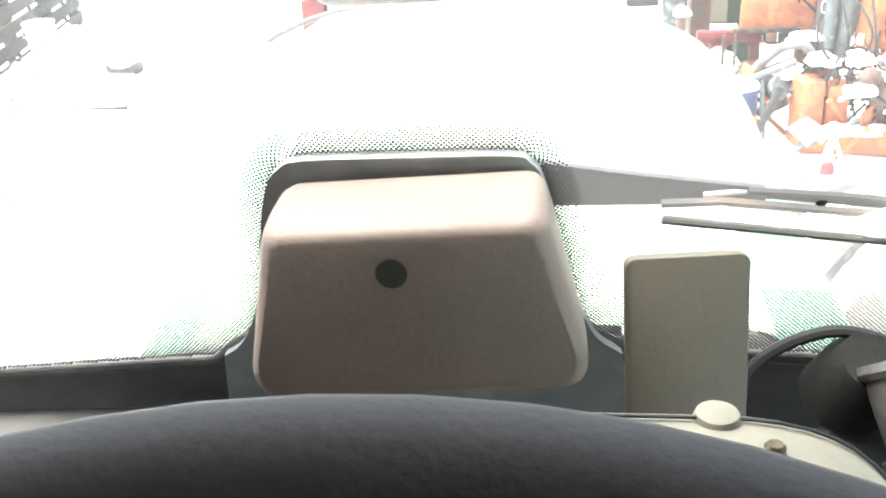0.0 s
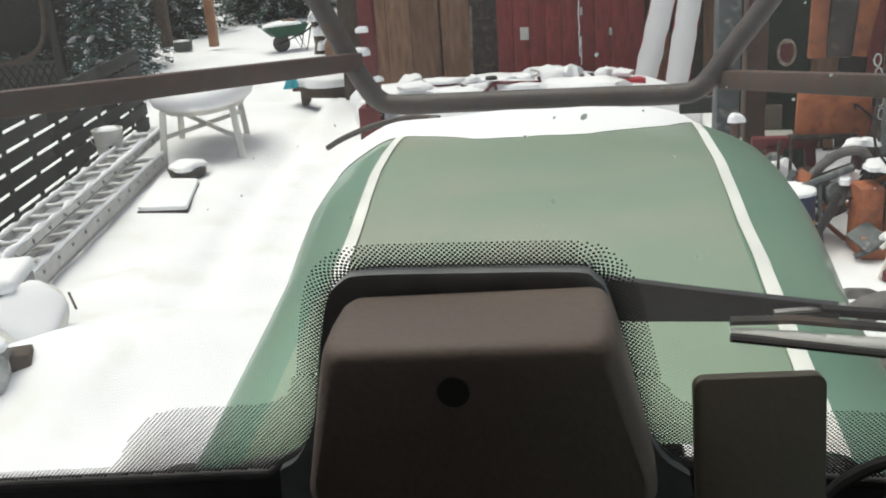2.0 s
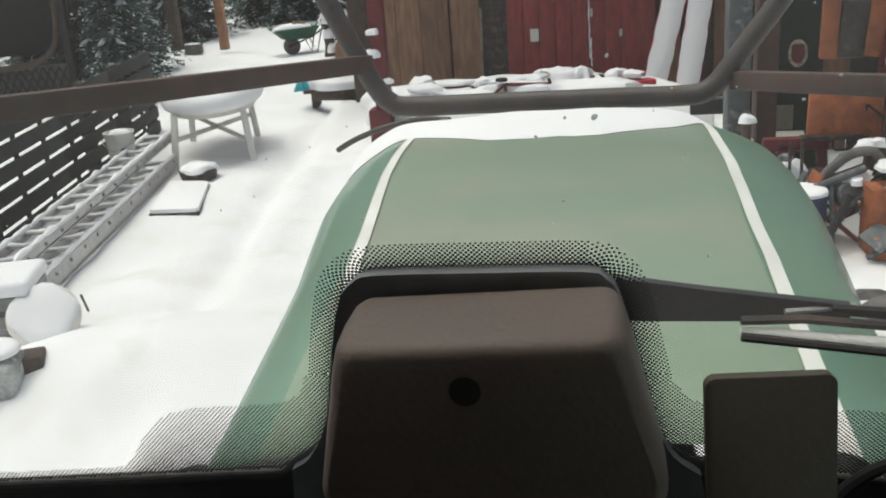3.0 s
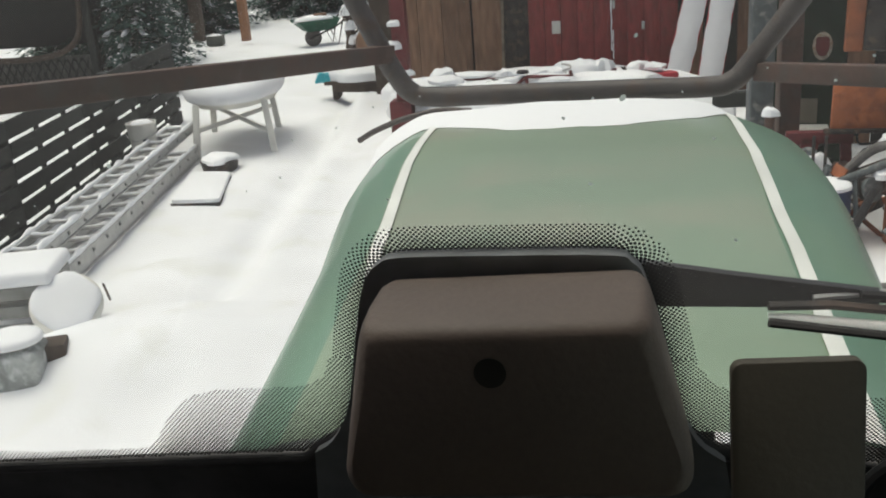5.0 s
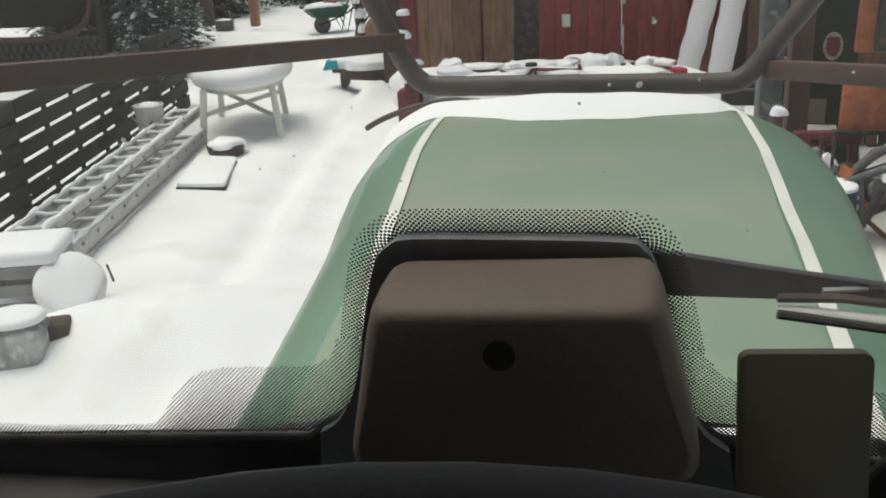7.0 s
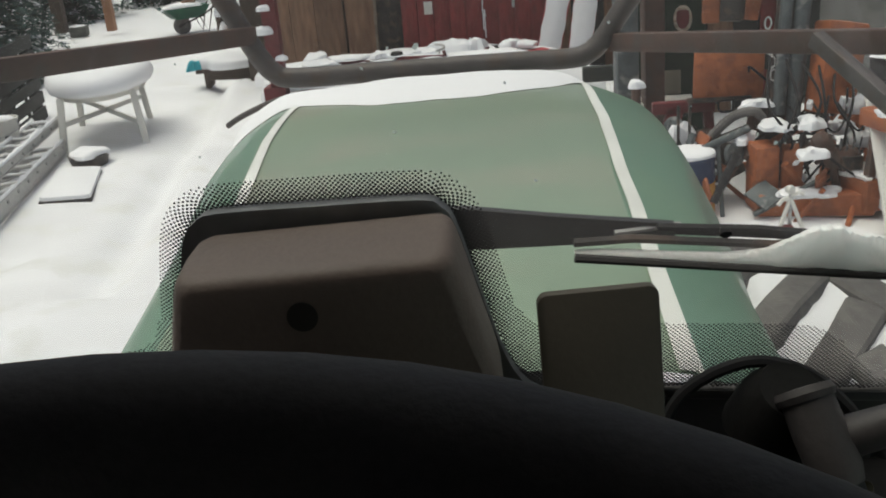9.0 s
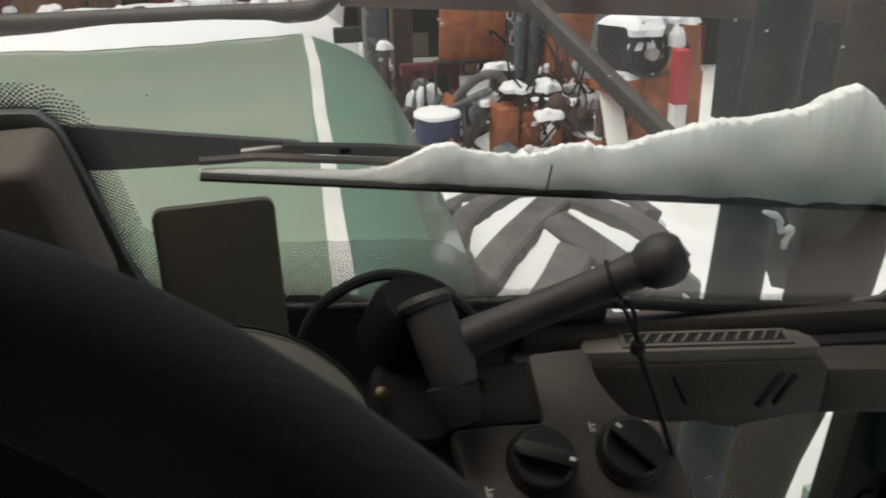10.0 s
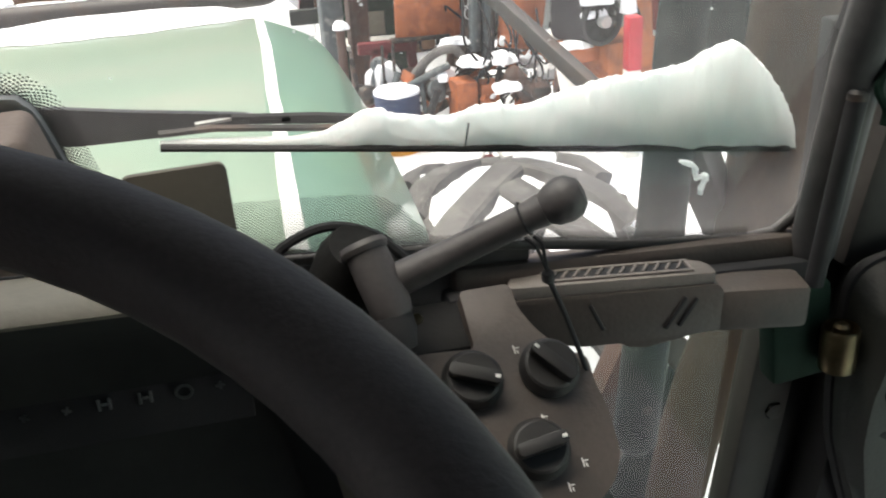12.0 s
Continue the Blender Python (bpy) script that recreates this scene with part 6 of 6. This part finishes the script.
def bicycle():
    t = thing("bicycle", "old red bicycle lying in front of the shed under snow", "bicycle", (-0.75, 10.85, 0.14), 4)
    for x in (-0.5, 0.5):
        ring = [(x + 0.3 * math.cos(a), 0.12 * math.sin(a), 0.3 * math.sin(a) * 0.9 + 0.08) for a in np.linspace(0, 2 * math.pi, 33)[:-1]]
        w = part("tyre", tube(ring, 0.022, 8, closed=True), BLACK, t)
        for k in range(8):
            a = math.pi * k / 8
            part("spoke", tube([(x + 0.29 * math.cos(a), 0.11 * math.sin(a), 0.26 * math.sin(a) + 0.08), (x - 0.29 * math.cos(a), -0.11 * math.sin(a), -0.26 * math.sin(a) + 0.08)], 0.002, 4), ALU, w)
    for a, b in (((-0.5, 0, 0.08), (-0.1, 0, 0.42)), ((-0.1, 0, 0.42), (0.4, 0, 0.4)), ((0.5, 0, 0.08), (0.38, 0, 0.46)), ((-0.1, 0, 0.42), (-0.02, 0, 0.02)), ((-0.02, 0, 0.02), (0.4, 0, 0.36))):
        part("frame_tube", tube([a, b], 0.018, 8), REDMETAL, t)
    part("saddle", lathe([(0.0, 0), (0.07, 0.0), (0.06, 0.03), (0.0, 0.04)], 14, pose(-0.13, 0, 0.46)), BLACK, t)
    part("handlebar", tube(smooth_path([(0.3, -0.22, 0.5), (0.38, -0.1, 0.5), (0.38, 0.1, 0.5), (0.3, 0.22, 0.5)], 4), 0.012, 8), ALU, t)
    for i, (x, y, z, a, b, h) in enumerate(((-1.3, 0.1, 0.06, 0.5, 0.3, 0.2), (-0.5, 0, 0.16, 0.36, 0.10, 0.07), (0.12, 0.02, 0.20, 0.42, 0.10, 0.08), (0.78, 0, 0.10, 0.5, 0.25, 0.18), (-0.98, -0.1, 0.26, 0.18, 0.14, 0.07))):
        snow_cap("snow_heap", a, b, h, (-0.75 + x, 10.9 + y, 0.28 + z), 30 + i, label="ragged heap of snow on things in front of the shed", rough=0.35)
    solo("snow_bank", mound(2.0, 0.7, 0.50, 41, rings=10, seg=60, rough=0.25), SNOW, "low bank of snow in front of the shed", "snow", (-0.6, 11.25, 0.0))


bicycle()


# ---- right side: machines in the yard ----
def drum():
    t = thing("blue_drum", "blue plastic drum with a cap of snow", "drum", (1.49, 6.8, -0.03))
    part("barrel", lathe([(0.0, 0.0), (0.155, 0.0), (0.165, 0.02), (0.165, 0.275), (0.170, 0.285), (0.170, 0.295), (0.165, 0.305), (0.165, 0.43), (0.172, 0.435), (0.172, 0.455), (0.0, 0.455)], 30), BLUE, t)
    band = part("band", lathe([(0.164, 0.012), (0.1685, 0.018), (0.1685, 0.262), (0.164, 0.268)], 30), YELLOW, t, "yellow-orange lower band with worn dark lettering")
    for k, (h, w) in enumerate(((0.052, 0.011), (0.034, 0.016), (0.034, 0.014), (0.034, 0.016), (0.034, 0.014), (0.034, 0.015))):
        a = radians(-128 + 9.5 * k)
        part("letter_bar", box((w, 0.003, h), pose(0.1685 * math.cos(a), 0.1685 * math.sin(a), 0.215 - 0.003 * k, 0, 0, math.degrees(a) + 90)), MACHINE, band)
    part("underline_bar", box((0.05, 0.003, 0.006), pose(0.169 * math.cos(radians(-126)), 0.169 * math.sin(radians(-126)), 0.182, 0, 0, -36)), MACHINE, band)
    snow_cap("snow_heap", 0.172, 0.172, 0.05, (1.49, 6.8, 0.420), 50, label="flat cap of snow on a blue drum", rough=0.02)
    for x in (-0.03, 0.05):
        solo("peg", box((0.02, 0.02, 0.72), None, 0.003), MACHINE, "dark peg standing behind a drum", "peg", (1.475 + x, 7.02, 0.36), group="pegs")


drum()
snow_cap("snow_heap", 0.13, 0.12, 0.24, (1.475, 7.20, 0.30), 58, label="lump of snow behind a drum")


def cabinet():
    t = thing("machine_cabinet", "dark grey-green machine cabinet with an emblem", "cabinet", (1.62, 8.6, 0.0), -6)
    part("body", box((0.62, 0.5, 1.9), pose(0, 0, 0.95), 0.02), GREENMETAL, t)
    part("emblem_plate", plate([(0.075 * math.cos(a), 0.11 * math.sin(a)) for a in np.linspace(0, 2 * math.pi, 29)[:-1]], 0.006, frame_of((0.13, -0.252, 1.125), (1, 0, 0), (0, -1, 0)), 0.001), STRIPE_WORN, t, "dirty white oval plate")
    part("emblem", plate(round_corners([(-0.048, 0.072), (0.048, 0.072), (0.053, -0.024), (0.024, -0.078), (-0.024, -0.078), (-0.053, -0.024)], 0.02), 0.004, frame_of((0.13, -0.259, 1.125), (1, 0, 0), (0, -1, 0))), REDMETAL, t, "red emblem")
    part("plate", box((0.17, 0.01, 0.2), pose(0.03, -0.256, 0.61), 0.004), BEIGE, t, "dull olive plate")
    part("shelf", box((0.5, 0.3, 0.04), pose(-0.05, -0.4, 0.48), 0.005), WHITE, t)
    snow_cap("snow_heap", 0.06, 0.055, 0.06, (1.19, 7.3, 0.81), 52, label="lump of snow on a pipe stub")


cabinet()
part_posts = ((1.20, 7.9, 0.17, STEEL), (1.44, 8.1, 0.16, RUST), (1.98, 9.2, 0.16, DARKWOOD), (2.9, 9.0, 0.2, DARKWOOD))
for x, y, w, mt in part_posts:
    solo("timber_post", box((w, w, 2.7), None, 0.01), mt, "dark weathered timber post", "post", (x, y, 1.33), 5, group="timber posts")
stub = solo("pipe_stub", lathe([(0.0, 0.0), (0.035, 0.0), (0.035, 0.8), (0.04, 0.82), (0.0, 0.82)], 14), RUST, "rusty pipe stub standing in snow", "pipe", (1.19, 7.3, 0.0))


def orange_machine():
    """A tall orange implement with frame, hopper, crane arm and hoses."""
    t = thing("orange_implement", "worn orange farm implement with hoses and snow on it", "machine", (2.15, 7.0, 0.0))
    part("side_panel", box((0.50, 0.06, 0.42), pose(-0.27, 0.4, 0.875, 0, 1.5, -4), 0.012), ORANGE, t)
    part("upright", box((0.12, 0.06, 0.60), pose(-0.40, 0.4, 1.52, 0, 1.5, -4), 0.012), ORANGE, t)
    part("upright", box((0.13, 0.06, 0.60), pose(-0.09, 0.4, 1.52, 0, 9, -4), 0.012), ORANGE, t)
    part("motor", box((0.19, 0.12, 0.40), pose(-0.25, 0.42, 1.42, 0, 4, -4), 0.03), MACHINE, t)
    part("panel_lip", box((0.46, 0.08, 0.03), pose(-0.34, 0.38, 0.665), 0.006), MACHINE, t)
    part("crane_post", box((0.13, 0.13, 1.5), pose(0.02, 0.1, 0.98, 6, 4, 10), 0.015), MACHINE, t)
    part("crane_plate", box((0.2, 0.04, 0.32), pose(0.03, 0.0, 0.72, 0, 10, 5), 0.01), MACHINE, t)
    for k in range(5):
        part("chain_link", tube([(-0.10 + 0.012 * k + 0.022 * math.cos(a), 0.02, 1.25 - 0.09 * k + 0.04 * math.sin(a)) for a in np.linspace(0, 2 * math.pi, 13)[:-1]], 0.006, 6, closed=True), ALU, t)
    part("column", box((0.19, 0.2, 0.62), pose(0.30, -0.05, 0.93, -8, 10, 12), 0.02), ORANGE, t)
    part("column", box((0.14, 0.16, 0.62), pose(0.44, 0.0, 0.90, -6, 12, 12), 0.02), ORANGE, t)
    part("cylinder", tube([(0.08, 0.0, 0.55), (0.13, -0.02, 1.6)], 0.055, 14), STEEL, t, "blue-grey hydraulic cylinder")
    part("cylinder", tube([(-0.02, -0.02, 0.62), (0.02, 0.0, 1.5)], 0.045, 12), STEEL, t)
    part("base_box", box((0.165, 0.22, 0.46), pose(-0.18, -0.25, 0.25, 0, 0, 4), 0.018), ORANGE, t)
    part("base_box", box((0.14, 0.18, 0.42), pose(0.0, -0.27, 0.24, 3, 2, -6), 0.018), ORANGE, t)
    part("skid", box((0.75, 0.16, 0.16), pose(0.12, -0.45, 0.10, 0, 0, -10), 0.02), ORANGE, t)
    part("skid", box((0.22, 0.5, 0.22), pose(0.42, -0.35, 0.16, 0, 0, 20), 0.02), ORANGE, t)
    part("gearbox", lathe([(0.0, -0.1), (0.09, -0.1), (0.12, -0.06), (0.12, 0.06), (0.09, 0.1), (0.0, 0.1)], 20, pose(-0.36, 0.0, 0.36, 90, 0, 20) @ Matrix.Scale(0.75, 4)), MACHINE, t)
    part("flange", lathe([(0.03, -0.03), (0.13, -0.03), (0.14, 0.0), (0.13, 0.03), (0.03, 0.03)], 22, pose(-0.36, -0.2, 0.40, 70, 0, 30) @ Matrix.Scale(0.6, 4)), STEEL, t)
    part("guard_arc", tube(smooth_path([(-0.5, 0.0, 0.2), (-0.52, -0.02, 0.42), (-0.36, -0.05, 0.62), (-0.20, -0.05, 0.66), (-0.13, -0.05, 0.60)], 5), 0.034, 10), TYRE, t, "grey curved hose")
    rng = random.Random(8)
    for k in range(7):
        x0 = -0.12 + 0.11 * k
        pts = smooth_path([(x0, -0.12, 1.05 - 0.03 * k), (x0 + rng.uniform(-0.08, 0.08), -0.3, 0.75), (x0 + rng.uniform(-0.1, 0.12), -0.34, 0.48), (x0 + rng.uniform(-0.12, 0.12), -0.3, 0.22)], 5)
        part("hose", tube(pts, 0.009, 7), BLACK, t)
    for k in range(3):
        pts = smooth_path([(0.0 + 0.16 * k, -0.2, 0.72), (0.08 + 0.16 * k, -0.36, 0.56), (0.2 + 0.14 * k, -0.3, 0.62), (0.28 + 0.12 * k, -0.15, 0.80)], 5)
        part("hose", tube(pts, 0.008, 7), BLACK, t)
    part("valve", box((0.16, 0.12, 0.10), pose(0.34, -0.42, 0.36, 0, 0, 10), 0.015), MACHINE, t)
    for k in range(4):
        part("valve_lever", tube([(0.28 + 0.04 * k, -0.42, 0.40), (0.27 + 0.045 * k, -0.46, 0.54)], 0.006, 6), STEEL, t)
    caps = ((-0.10, -0.25, 0.58, 0.11, 0.14), (0.10, -0.32, 0.59, 0.09, 0.11), (0.30, -0.05, 0.66, 0.16, 0.16), (0.42, -0.35, 0.26, 0.13, 0.25), (0.02, 0.05, 0.98, 0.05, 0.05), (0.50, -0.12, 0.62, 0.10, 0.08), (0.05, -0.5, 0.17, 0.25, 0.09), (-0.30, -0.1, 0.46, 0.10, 0.10), (0.55, -0.2, 0.42, 0.14, 0.14), (-0.15, 0.0, 0.68, 0.12, 0.08), (0.62, -0.5, 0.08, 0.2, 0.2))
    for i, (x, y, z, a, b) in enumerate(caps):
        snow_cap("snow_heap", a * 0.9, b * 0.9, 0.05 + 0.025 * (i % 3), (2.15 + x, 7.0 + y, z), 60 + i, label="lump of snow on an orange machine", rough=0.45)
    p = thing("hand_pump", "small white hand pump with a red foot", "pump", (2.02, 6.25, 0.0))
    p.matrix_basis = p.matrix_basis @ Matrix.Scale(0.72, 4)
    part("head", lathe([(0.012, -0.05), (0.035, -0.05), (0.042, 0.0), (0.03, 0.03), (0.012, 0.03)], 16, pose(0, 0, 0.42, 80, 0, 10)), WHITE, p)
    part("pole", tube([(0, 0, 0), (0, 0, 0.40)], 0.018, 10), ALU, p)
    part("spout", tube([(0, 0, 0.36), (0.06, -0.03, 0.40), (0.11, -0.03, 0.38)], 0.018, 8), WHITE, p)
    part("spout", tube([(0, 0, 0.34), (-0.07, 0.0, 0.33), (-0.11, 0.0, 0.28)], 0.022, 8), WHITE, p)
    for s in (-1, 1):
        part("leg", tube([(0, 0, 0.34), (s * 0.12, -0.05, 0.02)], 0.02, 8), WHITE, p)
    part("foot", box((0.12, 0.1, 0.1), pose(-0.04, -0.05, 0.05), 0.02), REDMETAL, p)


orange_machine()
rb = thing("red_trailer_frame", "dark red steel frame behind a drum", "frame", (1.52, 7.45, 0.0))
part("rail", box((0.46, 0.08, 0.09), pose(0.04, 0, 0.61), 0.01), REDMETAL, rb)
part("leg", beam((-0.02, 0, 0.6), (-0.13, 0, 0.0), 0.12, 0.08), REDMETAL, rb)
part("leg", beam((0.22, 0, 0.6), (0.27, 0, 0.0), 0.07, 0.07), REDMETAL, rb)
snow_cap("snow_bank", 0.5, 0.3, 0.2, (1.0, 7.3, 0.0), 75, label="low bank of snow")

plank = solo("white_plank", beam((2.60, 5.9, 0.0), (2.655, 6.62, 0.80), 0.03, 0.15, 0.006, up=(1, 0, 0)), WHITE, "white painted plank leaning on a machine", "plank")
rpost = thing("marker_post", "red and white marker post in the yard", "post", (2.95, 6.0, 0.0))
part("upper", box((0.10, 0.10, 0.36), pose(0, 0, 0.80), 0.012), MARKER_RED, rpost, "red upper part")
part("lower", box((0.095, 0.095, 0.64), pose(0, 0, 0.31), 0.01), WHITE, rpost, "white lower part")


def loose_engine():
    t = thing("engine", "black engine with a fan on an orange frame, snowed on", "engine", (2.75, 6.35, 0.0), 15)
    part("block", box((0.30, 0.4, 0.36), pose(0.05, 0.1, 0.92), 0.05), BLACK, t)
    part("fan_ring", tube([(0.02 + 0.15 * math.cos(a), -0.16, 0.92 + 0.15 * math.sin(a)) for a in np.linspace(0, 2 * math.pi, 29)[:-1]], 0.022, 8, closed=True), BLACK, t)
    for k in range(6):
        a = k * math.pi / 3
        part("fan_blade", box((0.12, 0.008, 0.05), Matrix.Translation((0.02, -0.15, 0.92)) @ Matrix.Rotation(a, 4, "Y") @ pose(0.075, 0, 0, 25, 0, 0), 0.002), BLACK, t)
    part("pulley", lathe([(0.0, -0.03), (0.04, -0.03), (0.045, 0.0), (0.04, 0.03), (0.0, 0.03)], 18, pose(0.02, -0.19, 0.92, 90, 0, 0)), ALU, t)
    part("frame", box((0.42, 0.5, 0.5), pose(0.30, 0.1, 0.50), 0.02), ORANGE, t)
    part("frame", box((0.30, 0.3, 0.12), pose(-0.02, 0.1, 0.68), 0.02), ORANGE, t)
    part("strut", box((0.06, 0.06, 0.62), pose(-0.12, 0.15, 0.36, 0, 6, 0), 0.01), RUST, t)
    part("guard_plate", box((0.16, 0.03, 0.46), pose(0.36, -0.17, 0.88, 0, -6, 0), 0.01), ORANGE, t)
    part("leg", box((0.1, 0.1, 0.26), pose(0.15, -0.1, 0.12), 0.01), ORANGE, t)
    part("leg", box((0.1, 0.1, 0.26), pose(0.38, -0.1, 0.12), 0.01), ORANGE, t)
    part("belt", tube(smooth_path([(0.2, -0.18, 1.1), (0.32, -0.2, 0.9), (0.30, -0.2, 0.7)], 5), 0.012, 7), BLACK, t)
    for i, (x, y, z, a, b, h) in enumerate(((0.03, 0.0, 1.085, 0.20, 0.22, 0.07), (0.30, -0.1, 1.10, 0.10, 0.1, 0.06), (0.24, -0.16, 0.96, 0.05, 0.05, 0.12), (-0.08, -0.06, 0.74, 0.12, 0.1, 0.05), (0.02, -0.17, 1.04, 0.12, 0.05, 0.06), (-0.05, -0.17, 0.95, 0.05, 0.03, 0.05), (0.06, -0.17, 0.90, 0.03, 0.03, 0.09))):
        snow_cap("snow_heap", a, b, h, (2.75 + x, 6.35 + y, z), 80 + i, label="cap of snow on an engine", rough=0.5)


loose_engine()


def scrap_pile():
    """Bars, pipes, brackets and hoses heaped between the machines."""
    rng = random.Random(77)
    t = thing("scrap_pile", "heap of rusty bars, pipes, hoses and orange machine parts", "scrap", (2.2, 6.75, 0.0))
    mats = [ORANGE, ORANGE, ORANGE, MACHINE, MACHINE, RUST, RUST, STEEL, BLACK]
    for i in range(125):
        x, y = rng.uniform(-0.95, 1.0), rng.uniform(-0.35, 1.0)
        top = 0.35 + 0.55 * max(0.0, 1 - abs(x) / 1.1) * (0.4 + 0.6 * (y + 0.35) / 1.35)
        z = rng.uniform(0.05, top)
        m = pose(x, y, z, rng.uniform(-70, 70), rng.uniform(-60, 60), rng.uniform(0, 180))
        mt = rng.choice(mats)
        k = i % 5
        if k == 0:
            part("bar", box((0.03, 0.03, rng.uniform(0.2, 0.6)), m, 0.004), mt, t)
        elif k == 1:
            part("pipe", lathe([(0.0, -0.18), (0.028, -0.18), (0.028, 0.18), (0.0, 0.18)], 10, m), mt, t)
        elif k == 2:
            part("bracket", box((rng.uniform(0.08, 0.2), 0.02, rng.uniform(0.06, 0.18)), m, 0.004), mt, t)
        elif k == 3:
            p = m.translation
            part("hose", tube(smooth_path([p + Vector((rng.uniform(-0.25, 0.25), rng.uniform(-0.1, 0.1), rng.uniform(-0.15, 0.25))) for _ in range(4)], 5), 0.009, 6), BLACK, t)
        else:
            part("housing", lathe([(0.0, -0.06), (0.05, -0.06), (0.075, -0.03), (0.075, 0.03), (0.04, 0.06), (0.0, 0.06)], 14, m), mt, t)
    for i in range(12):
        x, y = rng.uniform(-0.9, 1.0), rng.uniform(-0.4, 0.8)
        top = 0.30 + 0.5 * max(0.0, 1 - abs(x) / 1.1) * (0.4 + 0.6 * (y + 0.35) / 1.35)
        snow_cap("snow_heap", rng.uniform(0.05, 0.13), rng.uniform(0.04, 0.10), rng.uniform(0.03, 0.06), (2.2 + x, 6.75 + y, rng.uniform(0.1, top)), 200 + i, rng.uniform(0, 180), "small ragged patch of snow on scrap", 0.5)


scrap_pile()
blue_box = thing("blue_crate", "blue plastic crate standing in the snow", "crate", (1.11, 5.55, 0.0), 12)
part("body", box((0.22, 0.24, 0.22), pose(0, 0, 0.10), 0.02), BLUE, blue_box)
part("rim", box((0.24, 0.27, 0.03), pose(0, 0, 0.215), 0.01), BLUE, blue_box)
snow_cap("snow_heap", 0.11, 0.13, 0.02, (1.11, 5.55, 0.22), 171, 12, "thin cap of snow on a blue crate", 0.1)
annex = thing("lean_to", "dark boarded lean-to wall behind the machines", "shed", (0, 0, 0))
for i in range(2, 17):
    part("wall_board", box((0.235, 0.03, 2.6), pose(1.10 + i * 0.24, 9.55 + 0.008 * (i % 3), 1.25), 0.004), (DARKWOOD, BROWN, DARKWOOD, RED)[i % 4], annex)
part("sill_beam", box((4.2, 0.1, 0.14), pose(3.1, 9.48, 0.5), 0.01), DARKWOOD, annex)
solo("concrete_wall", box((1.6, 0.2, 2.2), None, 0.02), CONCRETE, "pale concrete wall behind the machines", "wall", (3.6, 9.4, 1.1), -4)
solo("dark_container", box((1.1, 1.0, 2.4), None, 0.03), DARKSTEEL, "dark blue-grey steel container behind the machines", "container", (4.6, 7.2, 1.2), 8)
# right-hand side of the tractor seen through the door
pail = part("canister", lathe([(0.0, 0.0), (0.060, 0.0), (0.064, 0.02), (0.064, 0.15), (0.070, 0.158), (0.070, 0.168), (0.060, 0.168), (0.056, 0.05), (0.0, 0.05)], 32, pose(1.372, 1.3, 1.575)), PALE, tractor, "pale green metal canister, open on top")
part("canister_handle", tube(smooth_path([(1.43, 1.29, 1.695), (1.475, 1.28, 1.70), (1.51, 1.27, 1.68), (1.515, 1.27, 1.62), (1.49, 1.28, 1.545), (1.43, 1.29, 1.53)], 6), 0.016, 12), PALE, pail)
part("canister_stand", box((0.30, 0.22, 0.03), pose(1.40, 1.3, 1.558), 0.006), PALE, tractor)
part("canister_stand", box((0.05, 0.05, 0.48), pose(1.44, 1.35, 1.32), 0.006), PALE, tractor)
deck = part("side_deck", box((0.95, 0.8, 0.05), pose(1.75, 1.2, 1.06), 0.01), PALE, tractor, "pale green side deck")
for i in range(3):
    part("deck_rib", box((0.9, 0.02, 0.02), pose(1.75, 0.95 + i * 0.22, 1.09, 0, 0, 12), 0.004), PALE, deck)
part("rail_post", beam((1.945, 2.0, 1.15), (2.155, 2.0, 2.10), 0.07, 0.062, 0.008), PIPE, tractor, "grey-brown steel rail post")
part("side_rail", beam((2.02, 2.0, 1.425), (2.60, 2.0, 1.10), 0.05, 0.062, 0.008), PIPE, tractor)
part("hand_rail", tube(smooth_path([(2.330, 2.3, 1.485), (2.362, 2.3, 1.529), (2.414, 2.3, 1.553), (2.469, 2.3, 1.562), (2.75, 2.3, 1.57)], 5), 0.019, 10), MACHINE, tractor)
part("hand_rail", tube([(2.411, 2.3, 1.53), (2.384, 2.3, 1.408), (2.345, 2.3, 1.30), (2.28, 2.3, 1.1)], 0.013, 8), MACHINE, tractor)
part("hand_rail", tube([(2.435, 2.3, 1.50), (2.400, 2.3, 1.408), (2.370, 2.3, 1.30), (2.31, 2.3, 1.1)], 0.008, 8), MACHINE, tractor)
solo("snow_strip", tube(smooth_path([(2.46, 2.31, 1.50), (2.428, 2.31, 1.43), (2.405, 2.31, 1.35), (2.385, 2.31, 1.29)], 5), [0.022, 0.03, 0.024, 0.032] * 4, 8), SNOW, "ragged snow caked along a black hand rail", "snow")
part("warning_ring", tube([(1.22 + 0.035 * math.cos(q), 1.19 + 0.035 * math.sin(q), 1.094) for q in np.linspace(0, 2 * math.pi, 25)[:-1]], 0.004, 6, closed=True), REDMETAL, deck, "red ring sign")
part("warning_bar", box((0.07, 0.007, 0.003), pose(1.22, 1.19, 1.094, 0, 0, 45)), REDMETAL, deck)
